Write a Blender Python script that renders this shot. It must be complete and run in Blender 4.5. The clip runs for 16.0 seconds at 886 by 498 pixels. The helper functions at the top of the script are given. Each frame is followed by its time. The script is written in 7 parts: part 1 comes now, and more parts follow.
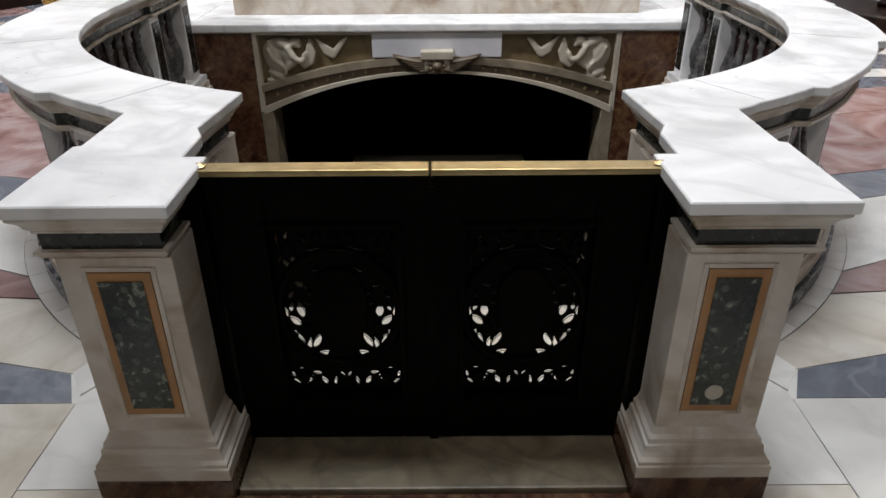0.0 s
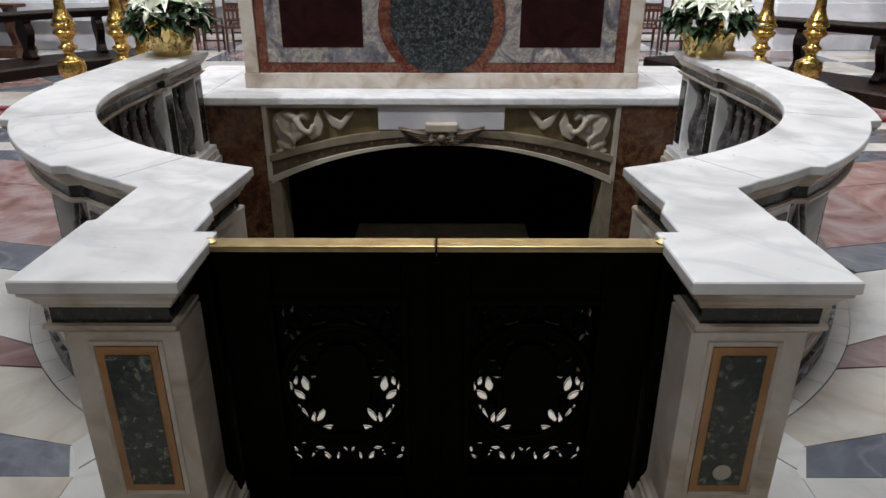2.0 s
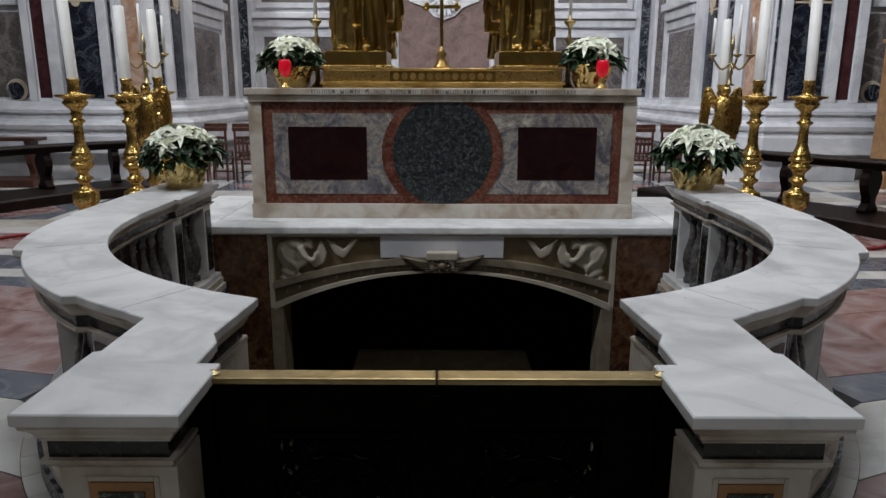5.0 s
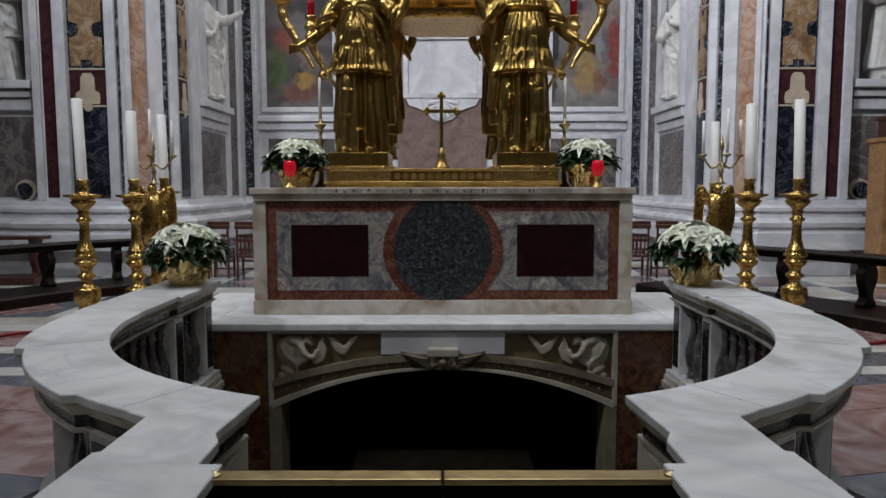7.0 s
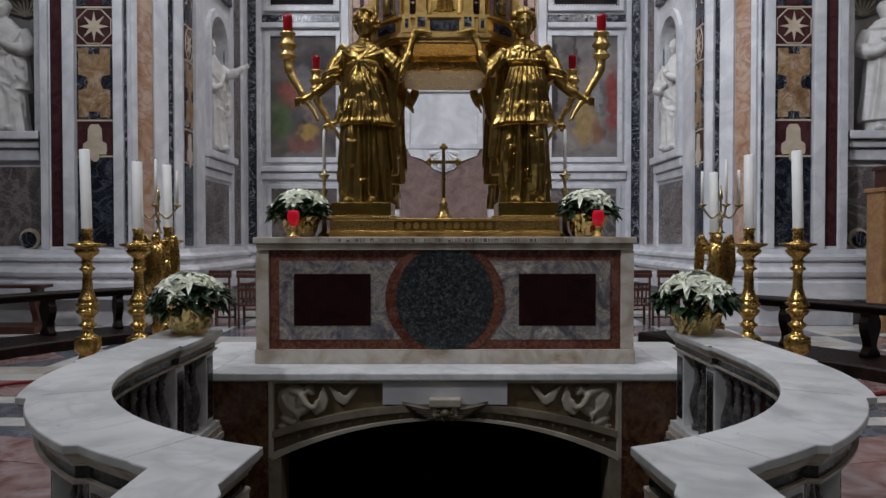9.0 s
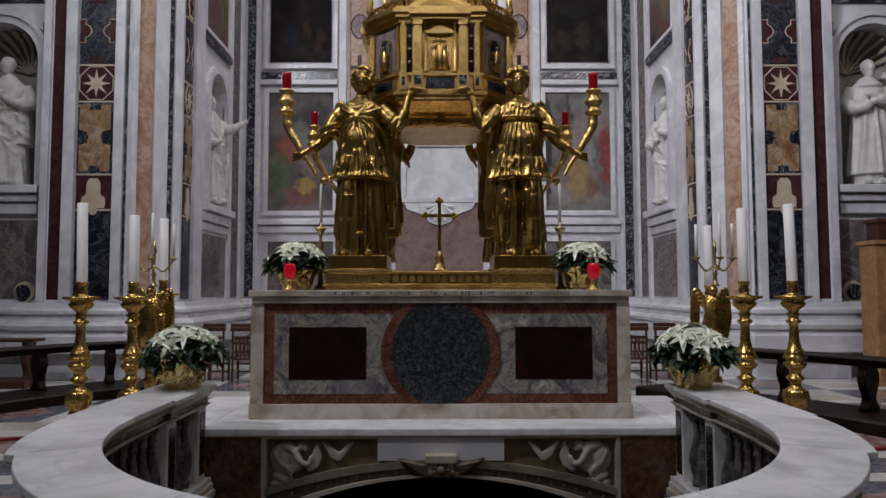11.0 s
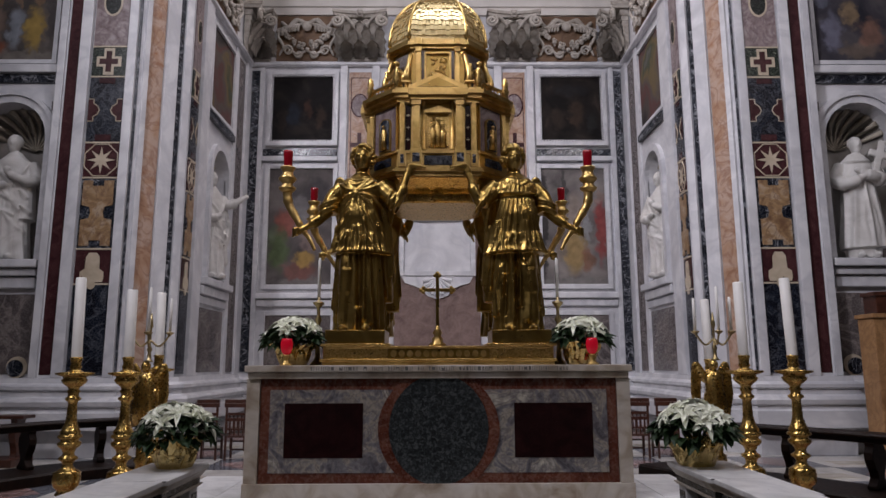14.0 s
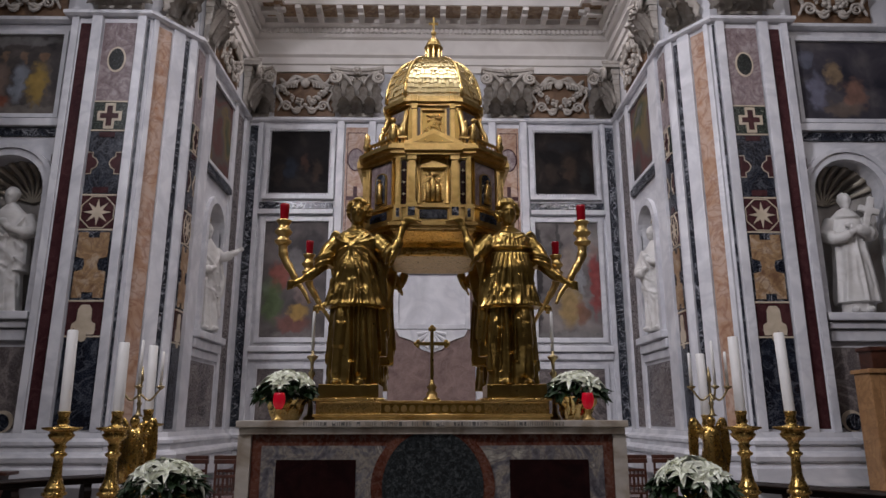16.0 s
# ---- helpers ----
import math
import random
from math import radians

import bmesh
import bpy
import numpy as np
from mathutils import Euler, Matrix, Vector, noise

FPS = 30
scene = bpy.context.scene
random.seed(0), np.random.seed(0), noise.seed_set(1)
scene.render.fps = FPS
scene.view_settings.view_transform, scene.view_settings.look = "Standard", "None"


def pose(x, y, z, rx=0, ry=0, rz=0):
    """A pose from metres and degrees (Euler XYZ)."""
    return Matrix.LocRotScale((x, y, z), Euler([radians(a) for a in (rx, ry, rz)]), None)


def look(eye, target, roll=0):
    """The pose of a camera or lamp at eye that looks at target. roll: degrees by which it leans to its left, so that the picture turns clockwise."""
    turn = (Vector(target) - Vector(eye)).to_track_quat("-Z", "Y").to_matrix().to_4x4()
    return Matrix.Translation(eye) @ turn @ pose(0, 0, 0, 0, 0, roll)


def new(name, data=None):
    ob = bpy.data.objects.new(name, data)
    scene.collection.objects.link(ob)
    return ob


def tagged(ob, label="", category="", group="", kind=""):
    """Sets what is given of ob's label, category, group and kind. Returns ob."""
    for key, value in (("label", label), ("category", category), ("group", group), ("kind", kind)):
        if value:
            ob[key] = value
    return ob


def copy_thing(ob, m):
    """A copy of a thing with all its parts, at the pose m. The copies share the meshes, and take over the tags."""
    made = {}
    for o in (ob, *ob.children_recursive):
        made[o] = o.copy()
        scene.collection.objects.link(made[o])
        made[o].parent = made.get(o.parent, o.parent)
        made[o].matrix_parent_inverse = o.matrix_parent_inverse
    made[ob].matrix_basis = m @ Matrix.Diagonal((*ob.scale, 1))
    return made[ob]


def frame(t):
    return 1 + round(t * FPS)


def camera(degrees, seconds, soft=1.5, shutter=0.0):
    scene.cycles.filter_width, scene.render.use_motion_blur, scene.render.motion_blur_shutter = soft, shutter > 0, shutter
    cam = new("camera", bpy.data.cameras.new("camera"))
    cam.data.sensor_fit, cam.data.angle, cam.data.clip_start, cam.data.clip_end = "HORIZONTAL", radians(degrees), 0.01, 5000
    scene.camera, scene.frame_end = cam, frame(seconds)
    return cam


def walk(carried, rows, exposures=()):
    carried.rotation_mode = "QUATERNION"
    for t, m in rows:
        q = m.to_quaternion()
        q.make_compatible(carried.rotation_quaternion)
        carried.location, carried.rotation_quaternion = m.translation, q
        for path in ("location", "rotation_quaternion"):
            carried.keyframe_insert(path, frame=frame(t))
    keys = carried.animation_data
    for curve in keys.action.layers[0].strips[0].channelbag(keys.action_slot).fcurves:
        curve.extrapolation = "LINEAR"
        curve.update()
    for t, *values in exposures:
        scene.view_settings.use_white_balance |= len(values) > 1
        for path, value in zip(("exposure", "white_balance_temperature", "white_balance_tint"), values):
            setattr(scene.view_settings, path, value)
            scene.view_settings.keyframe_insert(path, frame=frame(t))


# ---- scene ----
# ---- camera ----
cam = camera(65.71, 16.0)
PATH = [
    (0.0, 0.032, 0.138, 1.724, 61.18, 0.29, -0.25),
    (0.5, 0.030, 0.136, 1.732, 62.50, 0.26, -0.26),
    (1.0, 0.026, 0.136, 1.741, 63.83, 0.18, -0.17),
    (1.5, 0.019, 0.133, 1.753, 65.11, 0.03, -0.06),
    (2.0, 0.021, 0.129, 1.762, 66.61, -0.05, 0.08),
    (2.5, 0.021, 0.128, 1.768, 68.04, -0.05, 0.07),
    (3.0, 0.018, 0.127, 1.776, 69.40, -0.11, 0.04),
    (3.5, 0.018, 0.118, 1.784, 70.90, -0.10, 0.04),
    (4.0, 0.018, 0.108, 1.793, 73.06, -0.15, 0.10),
    (4.5, 0.021, 0.099, 1.797, 74.90, -0.14, 0.11),
    (5.0, 0.020, 0.090, 1.802, 76.93, -0.14, 0.14),
    (7.5, -0.003, 0.053, 1.809, 86.20, 0.10, -0.04),
    (8.0, -0.005, 0.047, 1.809, 87.03, 0.08, 0.00),
    (8.5, -0.006, 0.040, 1.811, 87.86, 0.07, 0.06),
    (9.0, -0.012, 0.032, 1.814, 89.00, 0.03, 0.04),
    (11.5, -0.015, 0.011, 1.817, 94.32, 0.10, -0.35),
    (12.0, -0.017, 0.008, 1.819, 95.18, 0.12, -0.31),
    (12.5, -0.019, 0.003, 1.823, 96.12, 0.12, -0.30),
    (13.0, -0.020, -0.004, 1.823, 97.22, 0.10, -0.36),
    (13.5, -0.020, -0.009, 1.825, 98.27, 0.11, -0.44),
    (14.0, -0.016, -0.014, 1.826, 99.50, 0.17, -0.50),
    (14.5, -0.015, -0.017, 1.826, 100.62, 0.14, -0.71),
    (15.0, -0.016, -0.025, 1.825, 101.75, 0.05, -0.87),
    (15.5, -0.019, -0.029, 1.826, 102.81, 0.05, -0.91),
    (16.0, -0.020, -0.033, 1.828, 103.91, 0.05, -0.99),
]
EXPOSURES = [(0.0, 0.24, 6450, 12), (2.0, -0.02, 6400, 12), (3.5, -0.42, 6300, 11), (5.0, -0.78, 6250, 10), (9.0, -1.25, 6200, 12), (11.5, -1.38, 6400, 18), (13.5, -1.40, 6450, 22), (16.0, -1.46, 6450, 20)]
walk(cam, [(r[0], pose(*r[1:])) for r in PATH], EXPOSURES)

# ---- light: area lamps added high up, standing in for sources out of view ----
world = bpy.data.worlds.new("world")
scene.world = world
world.use_nodes = True
world.node_tree.nodes["Background"].inputs[0].default_value = (0.75, 0.83, 1.0, 1)
world.node_tree.nodes["Background"].inputs[1].default_value = 0.012


def lamp(name, eye, target, size, power, colour, spread=180):
    data = bpy.data.lights.new(name, "AREA")
    data.shape, data.size, data.size_y = "RECTANGLE", size[0], size[1]
    data.energy, data.color, data.spread = power, colour, radians(spread)
    ob = new(name, data)
    ob.matrix_world = look(eye, target)
    return ob


# main overhead lamp, a stand-in: no dome or window is built here
lamp("dome_window_light", (0, 5.4, 19.0), (0, 5.5, 0), (4.0, 4.0), 2050, (0.88, 0.945, 1.0))
# fill pair added at the sides to brighten the far walls; no fittings there
lamp("cornice_lamp_light", (-9.5, 0.0, 15.0), (7.4, 18.0, 5.2), (1.6, 0.8), 1560, (0.95, 0.97, 1.0), 90)
lamp("cornice_lamp_light", (9.5, 0.0, 15.0), (-4.0, 19, 5.4), (1.6, 0.8), 520, (1.0, 0.95, 0.91), 90)
# fill added from behind the viewer for pier fronts and glints on gilding
lamp("entrance_lamp_light", (0, -9.0, 13.0), (0, 8, 4.5), (2.4, 0.8), 140, (1.0, 0.97, 0.95), 110)
# fill added above the cornice to brighten the entablature; no window stands there
lamp("lunette_window_light", (0, 17.6, 18.6), (0, 17.4, 10), (7.0, 1.6), 1650, (1.0, 0.96, 0.92))

# ---- materials ----


def nodes_of(name):
    m = bpy.data.materials.new(name)
    m.use_nodes = True
    return m, m.node_tree.nodes, m.node_tree.links, m.node_tree.nodes["Principled BSDF"]


def ramp(nodes, stops):
    r = nodes.new("ShaderNodeValToRGB")
    els = r.color_ramp.elements
    while len(els) < len(stops):
        els.new(0.5)
    for e, (p, c) in zip(els, stops):
        e.position, e.color = p, (*c, 1)
    return r


def stone(name, stops, scale=2.0, vein=None, fleck=None, rough=0.3, bump=0.05, detail=6, distort=1.2, metal=0.0, spec=0.5):
    """Stops: colour ramp over a cloudy noise. vein: (colour, strength, scale). fleck: (colour, size limit, scale)."""
    m, n, l, b = nodes_of(name)
    tc, oi = n.new("ShaderNodeTexCoord"), n.new("ShaderNodeObjectInfo")
    sc = n.new("ShaderNodeVectorMath")
    sc.operation = "SCALE"
    sc.inputs[0].default_value = (13.0, 7.0, 19.0)
    l.new(oi.outputs["Random"], sc.inputs["Scale"])
    add = n.new("ShaderNodeVectorMath")
    l.new(tc.outputs["Object"], add.inputs[0])
    l.new(sc.outputs[0], add.inputs[1])
    no = n.new("ShaderNodeTexNoise")
    no.inputs["Scale"].default_value, no.inputs["Detail"].default_value, no.inputs["Distortion"].default_value = scale, detail, distort
    l.new(add.outputs[0], no.inputs["Vector"])
    r = ramp(n, stops)
    l.new(no.outputs["Fac"], r.inputs[0])
    out = r.outputs[0]
    if vein:
        nv = n.new("ShaderNodeTexNoise")
        nv.inputs["Scale"].default_value, nv.inputs["Detail"].default_value, nv.inputs["Distortion"].default_value = vein[2], 8, 2.2
        l.new(add.outputs[0], nv.inputs["Vector"])
        k = vein[1]
        wv = vein[3] if len(vein) > 3 else 0.05
        rv = ramp(n, [(0.0, (0, 0, 0)), (0.5 - wv, (0, 0, 0)), (0.5, (k, k, k)), (0.5 + wv, (0, 0, 0))])
        l.new(nv.outputs["Fac"], rv.inputs[0])
        mx = n.new("ShaderNodeMix")
        mx.data_type = "RGBA"
        l.new(rv.outputs[0], mx.inputs[0])
        l.new(out, mx.inputs[6])
        mx.inputs[7].default_value = (*vein[0], 1)
        out = mx.outputs[2]
    if fleck:
        vo = n.new("ShaderNodeTexVoronoi")
        vo.inputs["Scale"].default_value = fleck[2]
        vo.inputs["Randomness"].default_value = 1.0
        l.new(add.outputs[0], vo.inputs["Vector"])
        rf = ramp(n, [(0.0, (1, 1, 1)), (fleck[1] * 0.75, (1, 1, 1)), (fleck[1], (0, 0, 0))])
        l.new(vo.outputs["Distance"], rf.inputs[0])
        bw = n.new("ShaderNodeMath")
        bw.operation = "MULTIPLY"
        l.new(rf.outputs[0], bw.inputs[0])
        l.new(no.outputs["Fac"], bw.inputs[1])
        mx = n.new("ShaderNodeMix")
        mx.data_type = "RGBA"
        l.new(bw.outputs[0], mx.inputs[0])
        l.new(out, mx.inputs[6])
        mx.inputs[7].default_value = (*fleck[0], 1)
        out = mx.outputs[2]
    l.new(out, b.inputs["Base Color"])
    fine = n.new("ShaderNodeTexNoise")
    fine.inputs["Scale"].default_value, fine.inputs["Detail"].default_value = 28, 5
    l.new(add.outputs[0], fine.inputs["Vector"])
    mr = n.new("ShaderNodeMapRange")
    mr.inputs["To Min"].default_value, mr.inputs["To Max"].default_value = max(0.05, rough - 0.08), rough + 0.12
    l.new(fine.outputs["Fac"], mr.inputs["Value"])
    l.new(mr.outputs[0], b.inputs["Roughness"])
    bp = n.new("ShaderNodeBump")
    bp.inputs["Strength"].default_value, bp.inputs["Distance"].default_value = bump, 0.01
    l.new(fine.outputs["Fac"], bp.inputs["Height"])
    l.new(bp.outputs[0], b.inputs["Normal"])
    b.inputs["Metallic"].default_value = metal
    b.inputs["Specular IOR Level"].default_value = spec
    return m


def glow(name, colour, emit, strength, rough=0.15):
    m, n, l, b = nodes_of(name)
    b.inputs["Base Color"].default_value = (*colour, 1)
    b.inputs["Roughness"].default_value = rough
    b.inputs["Emission Color"].default_value = (*emit, 1)
    b.inputs["Emission Strength"].default_value = strength
    return m


cap_marble = stone("cap_marble", [(0.3, (0.50, 0.495, 0.48)), (0.45, (0.69, 0.685, 0.675)), (0.6, (0.79, 0.785, 0.775)), (0.8, (0.84, 0.835, 0.83))], 2.2, ((0.44, 0.45, 0.47), 0.35, 1.3, 0.06), rough=0.30)
pier_marble = stone("pier_marble", [(0.28, (0.27, 0.20, 0.14)), (0.42, (0.43, 0.36, 0.28)), (0.56, (0.57, 0.515, 0.445)), (0.8, (0.65, 0.61, 0.555))], 3.4, ((0.40, 0.36, 0.32), 0.3, 1.8, 0.08), rough=0.34)
wall_marble = stone("wall_marble", [(0.3, (0.4750, 0.4750, 0.4940)), (0.55, (0.6270, 0.6270, 0.6460)), (0.8, (0.7125, 0.7125, 0.7220))], 0.9, ((0.40, 0.41, 0.45), 0.42, 0.7, 0.10), rough=0.36)
stucco = stone("stucco", [(0.3, (0.57, 0.535, 0.50)), (0.7, (0.69, 0.66, 0.62))], 0.8, rough=0.7, bump=0.15)
statue_stone = stone("statue_stone", [(0.3, (0.42, 0.405, 0.38)), (0.5, (0.54, 0.525, 0.50)), (0.7, (0.61, 0.60, 0.58))], 2.2, rough=0.5, bump=0.08)
relief_stone = stone("relief_stone", [(0.3, (0.33, 0.29, 0.225)), (0.7, (0.47, 0.425, 0.35))], 3.0, rough=0.5)
arch_stone = stone("arch_stone", [(0.3, (0.135, 0.108, 0.072)), (0.7, (0.25, 0.21, 0.15))], 4.0, rough=0.5)
green_marble = stone("green_marble", [(0.40, (0.005, 0.008, 0.006)), (0.54, (0.014, 0.022, 0.016)), (0.62, (0.035, 0.048, 0.035)), (0.67, (0.24, 0.25, 0.19)), (0.72, (0.05, 0.06, 0.045))], 30.0, None, ((0.13, 0.15, 0.11), 0.26, 21.0), rough=0.24, distort=0.8, detail=4)
frieze_marble = stone("frieze_marble", [(0.40, (0.004, 0.005, 0.005)), (0.56, (0.010, 0.014, 0.012)), (0.66, (0.025, 0.032, 0.026)), (0.72, (0.13, 0.135, 0.11))], 24.0, rough=0.24, distort=0.8, detail=4)
yellow_marble = stone("yellow_marble", [(0.3, (0.26, 0.12, 0.035)), (0.7, (0.42, 0.21, 0.07))], 5.0, rough=0.3)
relief_ground = stone("relief_ground", [(0.3, (0.12, 0.085, 0.04)), (0.7, (0.20, 0.15, 0.075))], 5.0, rough=0.4)
peach_marble = stone("peach_marble", [(0.25, (0.27, 0.135, 0.075)), (0.42, (0.40, 0.25, 0.165)), (0.56, (0.46, 0.34, 0.27)), (0.72, (0.33, 0.155, 0.075))], 2.2, ((0.22, 0.10, 0.06), 0.6, 1.9, 0.07), rough=0.3, distort=0.8)
red_marble = stone("red_marble", [(0.3, (0.075, 0.021, 0.013)), (0.55, (0.14, 0.046, 0.028)), (0.75, (0.20, 0.088, 0.058))], 3.4, ((0.26, 0.16, 0.12), 0.3, 2.4), rough=0.25)
jasper = stone("jasper", [(0.3, (0.034, 0.012, 0.007)), (0.5, (0.078, 0.030, 0.016)), (0.62, (0.125, 0.070, 0.033)), (0.75, (0.045, 0.016, 0.009))], 5.0, ((0.20, 0.12, 0.06), 0.35, 3.4), rough=0.25, distort=2.5)
porphyry = stone("porphyry", [(0.35, (0.036, 0.012, 0.014)), (0.7, (0.072, 0.027, 0.028))], 4.0, None, ((0.16, 0.09, 0.09), 0.2, 60.0), rough=0.2)
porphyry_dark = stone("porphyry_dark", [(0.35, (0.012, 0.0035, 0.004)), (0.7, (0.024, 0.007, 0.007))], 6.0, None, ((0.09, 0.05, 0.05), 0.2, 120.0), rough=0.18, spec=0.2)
black_marble = stone("black_marble", [(0.4, (0.0096, 0.0112, 0.0160)), (0.6, (0.0240, 0.0280, 0.0384)), (0.72, (0.1760, 0.1840, 0.2000))], 2.6, ((0.40, 0.41, 0.44), 0.7, 1.9, 0.025), rough=0.25, distort=2.0)
blue_marble = stone("blue_marble", [(0.4, (0.006, 0.007, 0.012)), (0.6, (0.015, 0.019, 0.029)), (0.75, (0.06, 0.066, 0.08))], 2.4, ((0.13, 0.14, 0.16), 0.4, 1.6, 0.04), rough=0.25)
breccia = stone("breccia", [(0.34, (0.085, 0.08, 0.09)), (0.45, (0.20, 0.19, 0.20)), (0.51, (0.36, 0.32, 0.26)), (0.58, (0.20, 0.185, 0.185)), (0.68, (0.56, 0.52, 0.43))], 4.2, ((0.12, 0.10, 0.105), 0.6, 5.0, 0.05), rough=0.25, distort=1.6, detail=9)
granite = stone("granite", [(0.38, (0.008, 0.010, 0.011)), (0.52, (0.030, 0.036, 0.038)), (0.64, (0.085, 0.095, 0.095))], 28.0, None, ((0.008, 0.008, 0.01), 0.30, 24.0), rough=0.3, detail=9)
brown_marble = stone("brown_marble", [(0.3, (0.0720, 0.0612, 0.0612)), (0.55, (0.1224, 0.1044, 0.1008)), (0.8, (0.1872, 0.1584, 0.1440))], 0.9, ((0.30, 0.26, 0.24), 0.5, 0.8), rough=0.25)
pink_marble = stone("pink_marble", [(0.3, (0.1125, 0.0750, 0.0750)), (0.52, (0.2250, 0.1725, 0.1725)), (0.75, (0.3375, 0.3000, 0.2925))], 2.4, ((0.10, 0.06, 0.07), 0.6, 1.9), rough=0.28, distort=2.4)
rose_marble = stone("rose_marble", [(0.3, (0.1326, 0.0862, 0.0763)), (0.6, (0.2122, 0.1459, 0.1293)), (0.8, (0.2652, 0.1923, 0.1724))], 2.6, ((0.30, 0.22, 0.20), 0.3, 2.2), rough=0.28)
tan_marble = stone("tan_marble", [(0.3, (0.15, 0.08, 0.04)), (0.5, (0.30, 0.19, 0.095)), (0.62, (0.40, 0.31, 0.22)), (0.75, (0.26, 0.14, 0.06))], 3.2, ((0.12, 0.06, 0.04), 0.6, 2.6), rough=0.3)
ivory = stone("ivory", [(0.3, (0.40, 0.33, 0.24)), (0.7, (0.54, 0.46, 0.35))], 3.0, rough=0.35)
floor_white = stone("floor_white", [(0.3, (0.50, 0.48, 0.45)), (0.55, (0.64, 0.62, 0.58)), (0.8, (0.72, 0.70, 0.66))], 1.3, ((0.42, 0.40, 0.38), 0.26, 1.0), rough=0.15)
floor_cream = stone("floor_cream", [(0.3, (0.42, 0.37, 0.30)), (0.55, (0.56, 0.52, 0.45)), (0.8, (0.64, 0.61, 0.55))], 1.8, ((0.36, 0.30, 0.24), 0.26, 1.2), rough=0.15)
floor_red = stone("floor_red", [(0.3, (0.17, 0.085, 0.075)), (0.5, (0.28, 0.17, 0.155)), (0.65, (0.34, 0.26, 0.26)), (0.8, (0.22, 0.12, 0.11))], 1.7, ((0.45, 0.37, 0.35), 0.26, 1.2), rough=0.15, distort=2.2)
floor_grey = stone("floor_grey", [(0.3, (0.075, 0.08, 0.10)), (0.55, (0.13, 0.14, 0.165)), (0.8, (0.24, 0.25, 0.27))], 2.2, ((0.34, 0.35, 0.38), 0.26, 1.6), rough=0.15)
grout = stone("grout", [(0.3, (0.035, 0.033, 0.03)), (0.7, (0.07, 0.065, 0.06))], 9.0, rough=0.8)
# near-black: the shade of the unlit stair and crypt is put into the colour
unlit_pit_stone = stone("unlit_pit_stone", [(0.3, (0.0012, 0.001, 0.0008)), (0.7, (0.003, 0.0027, 0.0022))], 3.0, rough=0.95, spec=0.05)
# kept dark so the unseen walls bounce little light; coping joints share it
shade_stone = stone("shade_stone", [(0.3, (0.045, 0.038, 0.032)), (0.7, (0.085, 0.074, 0.064))], 1.0, rough=0.6)
step_stone = stone("step_stone", [(0.3, (0.30, 0.275, 0.24)), (0.7, (0.42, 0.395, 0.355))], 3.0, rough=0.4)
gold = stone("gold", [(0.3, (0.46, 0.295, 0.09)), (0.7, (0.78, 0.56, 0.22))], 5.0, rough=0.33, bump=0.12, metal=1.0)
dome_gold = stone("dome_gold", [(0.3, (0.66, 0.51, 0.24)), (0.7, (0.88, 0.72, 0.40))], 9.0, rough=0.42, bump=0.1, metal=1.0)
foil = stone("foil", [(0.3, (0.62, 0.46, 0.17)), (0.7, (0.86, 0.68, 0.32))], 16.0, rough=0.2, bump=1.0, metal=1.0)
gold_chased = stone("gold_chased", [(0.3, (0.40, 0.25, 0.07)), (0.7, (0.78, 0.55, 0.21))], 24.0, rough=0.28, bump=0.4, metal=1.0, distort=2.5)
gilt_bronze = stone("gilt_bronze", [(0.3, (0.25, 0.155, 0.042)), (0.5, (0.35, 0.228, 0.064)), (0.75, (0.48, 0.33, 0.105))], 3.0, rough=0.29, bump=0.08, metal=1.0)
stick_brass = stone("stick_brass", [(0.3, (0.34, 0.21, 0.055)), (0.7, (0.62, 0.42, 0.135))], 6.0, rough=0.26, bump=0.06, metal=1.0)
# about half as pale as wall_marble, so the niche hollows stand out darker
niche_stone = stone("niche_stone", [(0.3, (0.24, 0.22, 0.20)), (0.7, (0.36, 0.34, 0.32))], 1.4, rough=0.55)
brass = stone("brass", [(0.3, (0.30, 0.23, 0.11)), (0.7, (0.48, 0.38, 0.20))], 7.0, rough=0.36, bump=0.05, metal=1.0)
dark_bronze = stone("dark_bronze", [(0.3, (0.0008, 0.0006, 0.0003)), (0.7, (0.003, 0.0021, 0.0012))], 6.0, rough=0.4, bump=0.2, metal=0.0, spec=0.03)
dark_wood = stone("dark_wood", [(0.3, (0.005, 0.0028, 0.002)), (0.7, (0.017, 0.008, 0.005))], 7.0, rough=0.45, bump=0.2, spec=0.14)
red_wood = stone("red_wood", [(0.3, (0.030, 0.0098, 0.0055)), (0.7, (0.075, 0.025, 0.0135))], 7.0, rough=0.35, bump=0.2)
light_wood = stone("light_wood", [(0.3, (0.22, 0.11, 0.045)), (0.7, (0.38, 0.21, 0.09))], 3.0, ((0.16, 0.08, 0.03), 0.5, 2.0), rough=0.45, bump=0.15)
wax = stone("wax", [(0.3, (0.74, 0.73, 0.70)), (0.7, (0.82, 0.81, 0.78))], 3.0, rough=0.45)
leaf_green = stone("leaf_green", [(0.3, (0.008, 0.022, 0.007)), (0.7, (0.030, 0.062, 0.020))], 12.0, rough=0.5, spec=0.25)
petal = stone("petal", [(0.3, (0.80, 0.83, 0.66)), (0.7, (0.90, 0.91, 0.80))], 14.0, rough=0.55)
red_glass = glow("red_glass", (0.20, 0.006, 0.012), (1.0, 0.01, 0.02), 0.06)
red_glass_lit = glow("red_glass_lit", (0.42, 0.008, 0.022), (0.9, 0.005, 0.025), 0.42)
red_cord = stone("red_cord", [(0.3, (0.16, 0.008, 0.012)), (0.7, (0.26, 0.014, 0.02))], 20.0, rough=0.7)
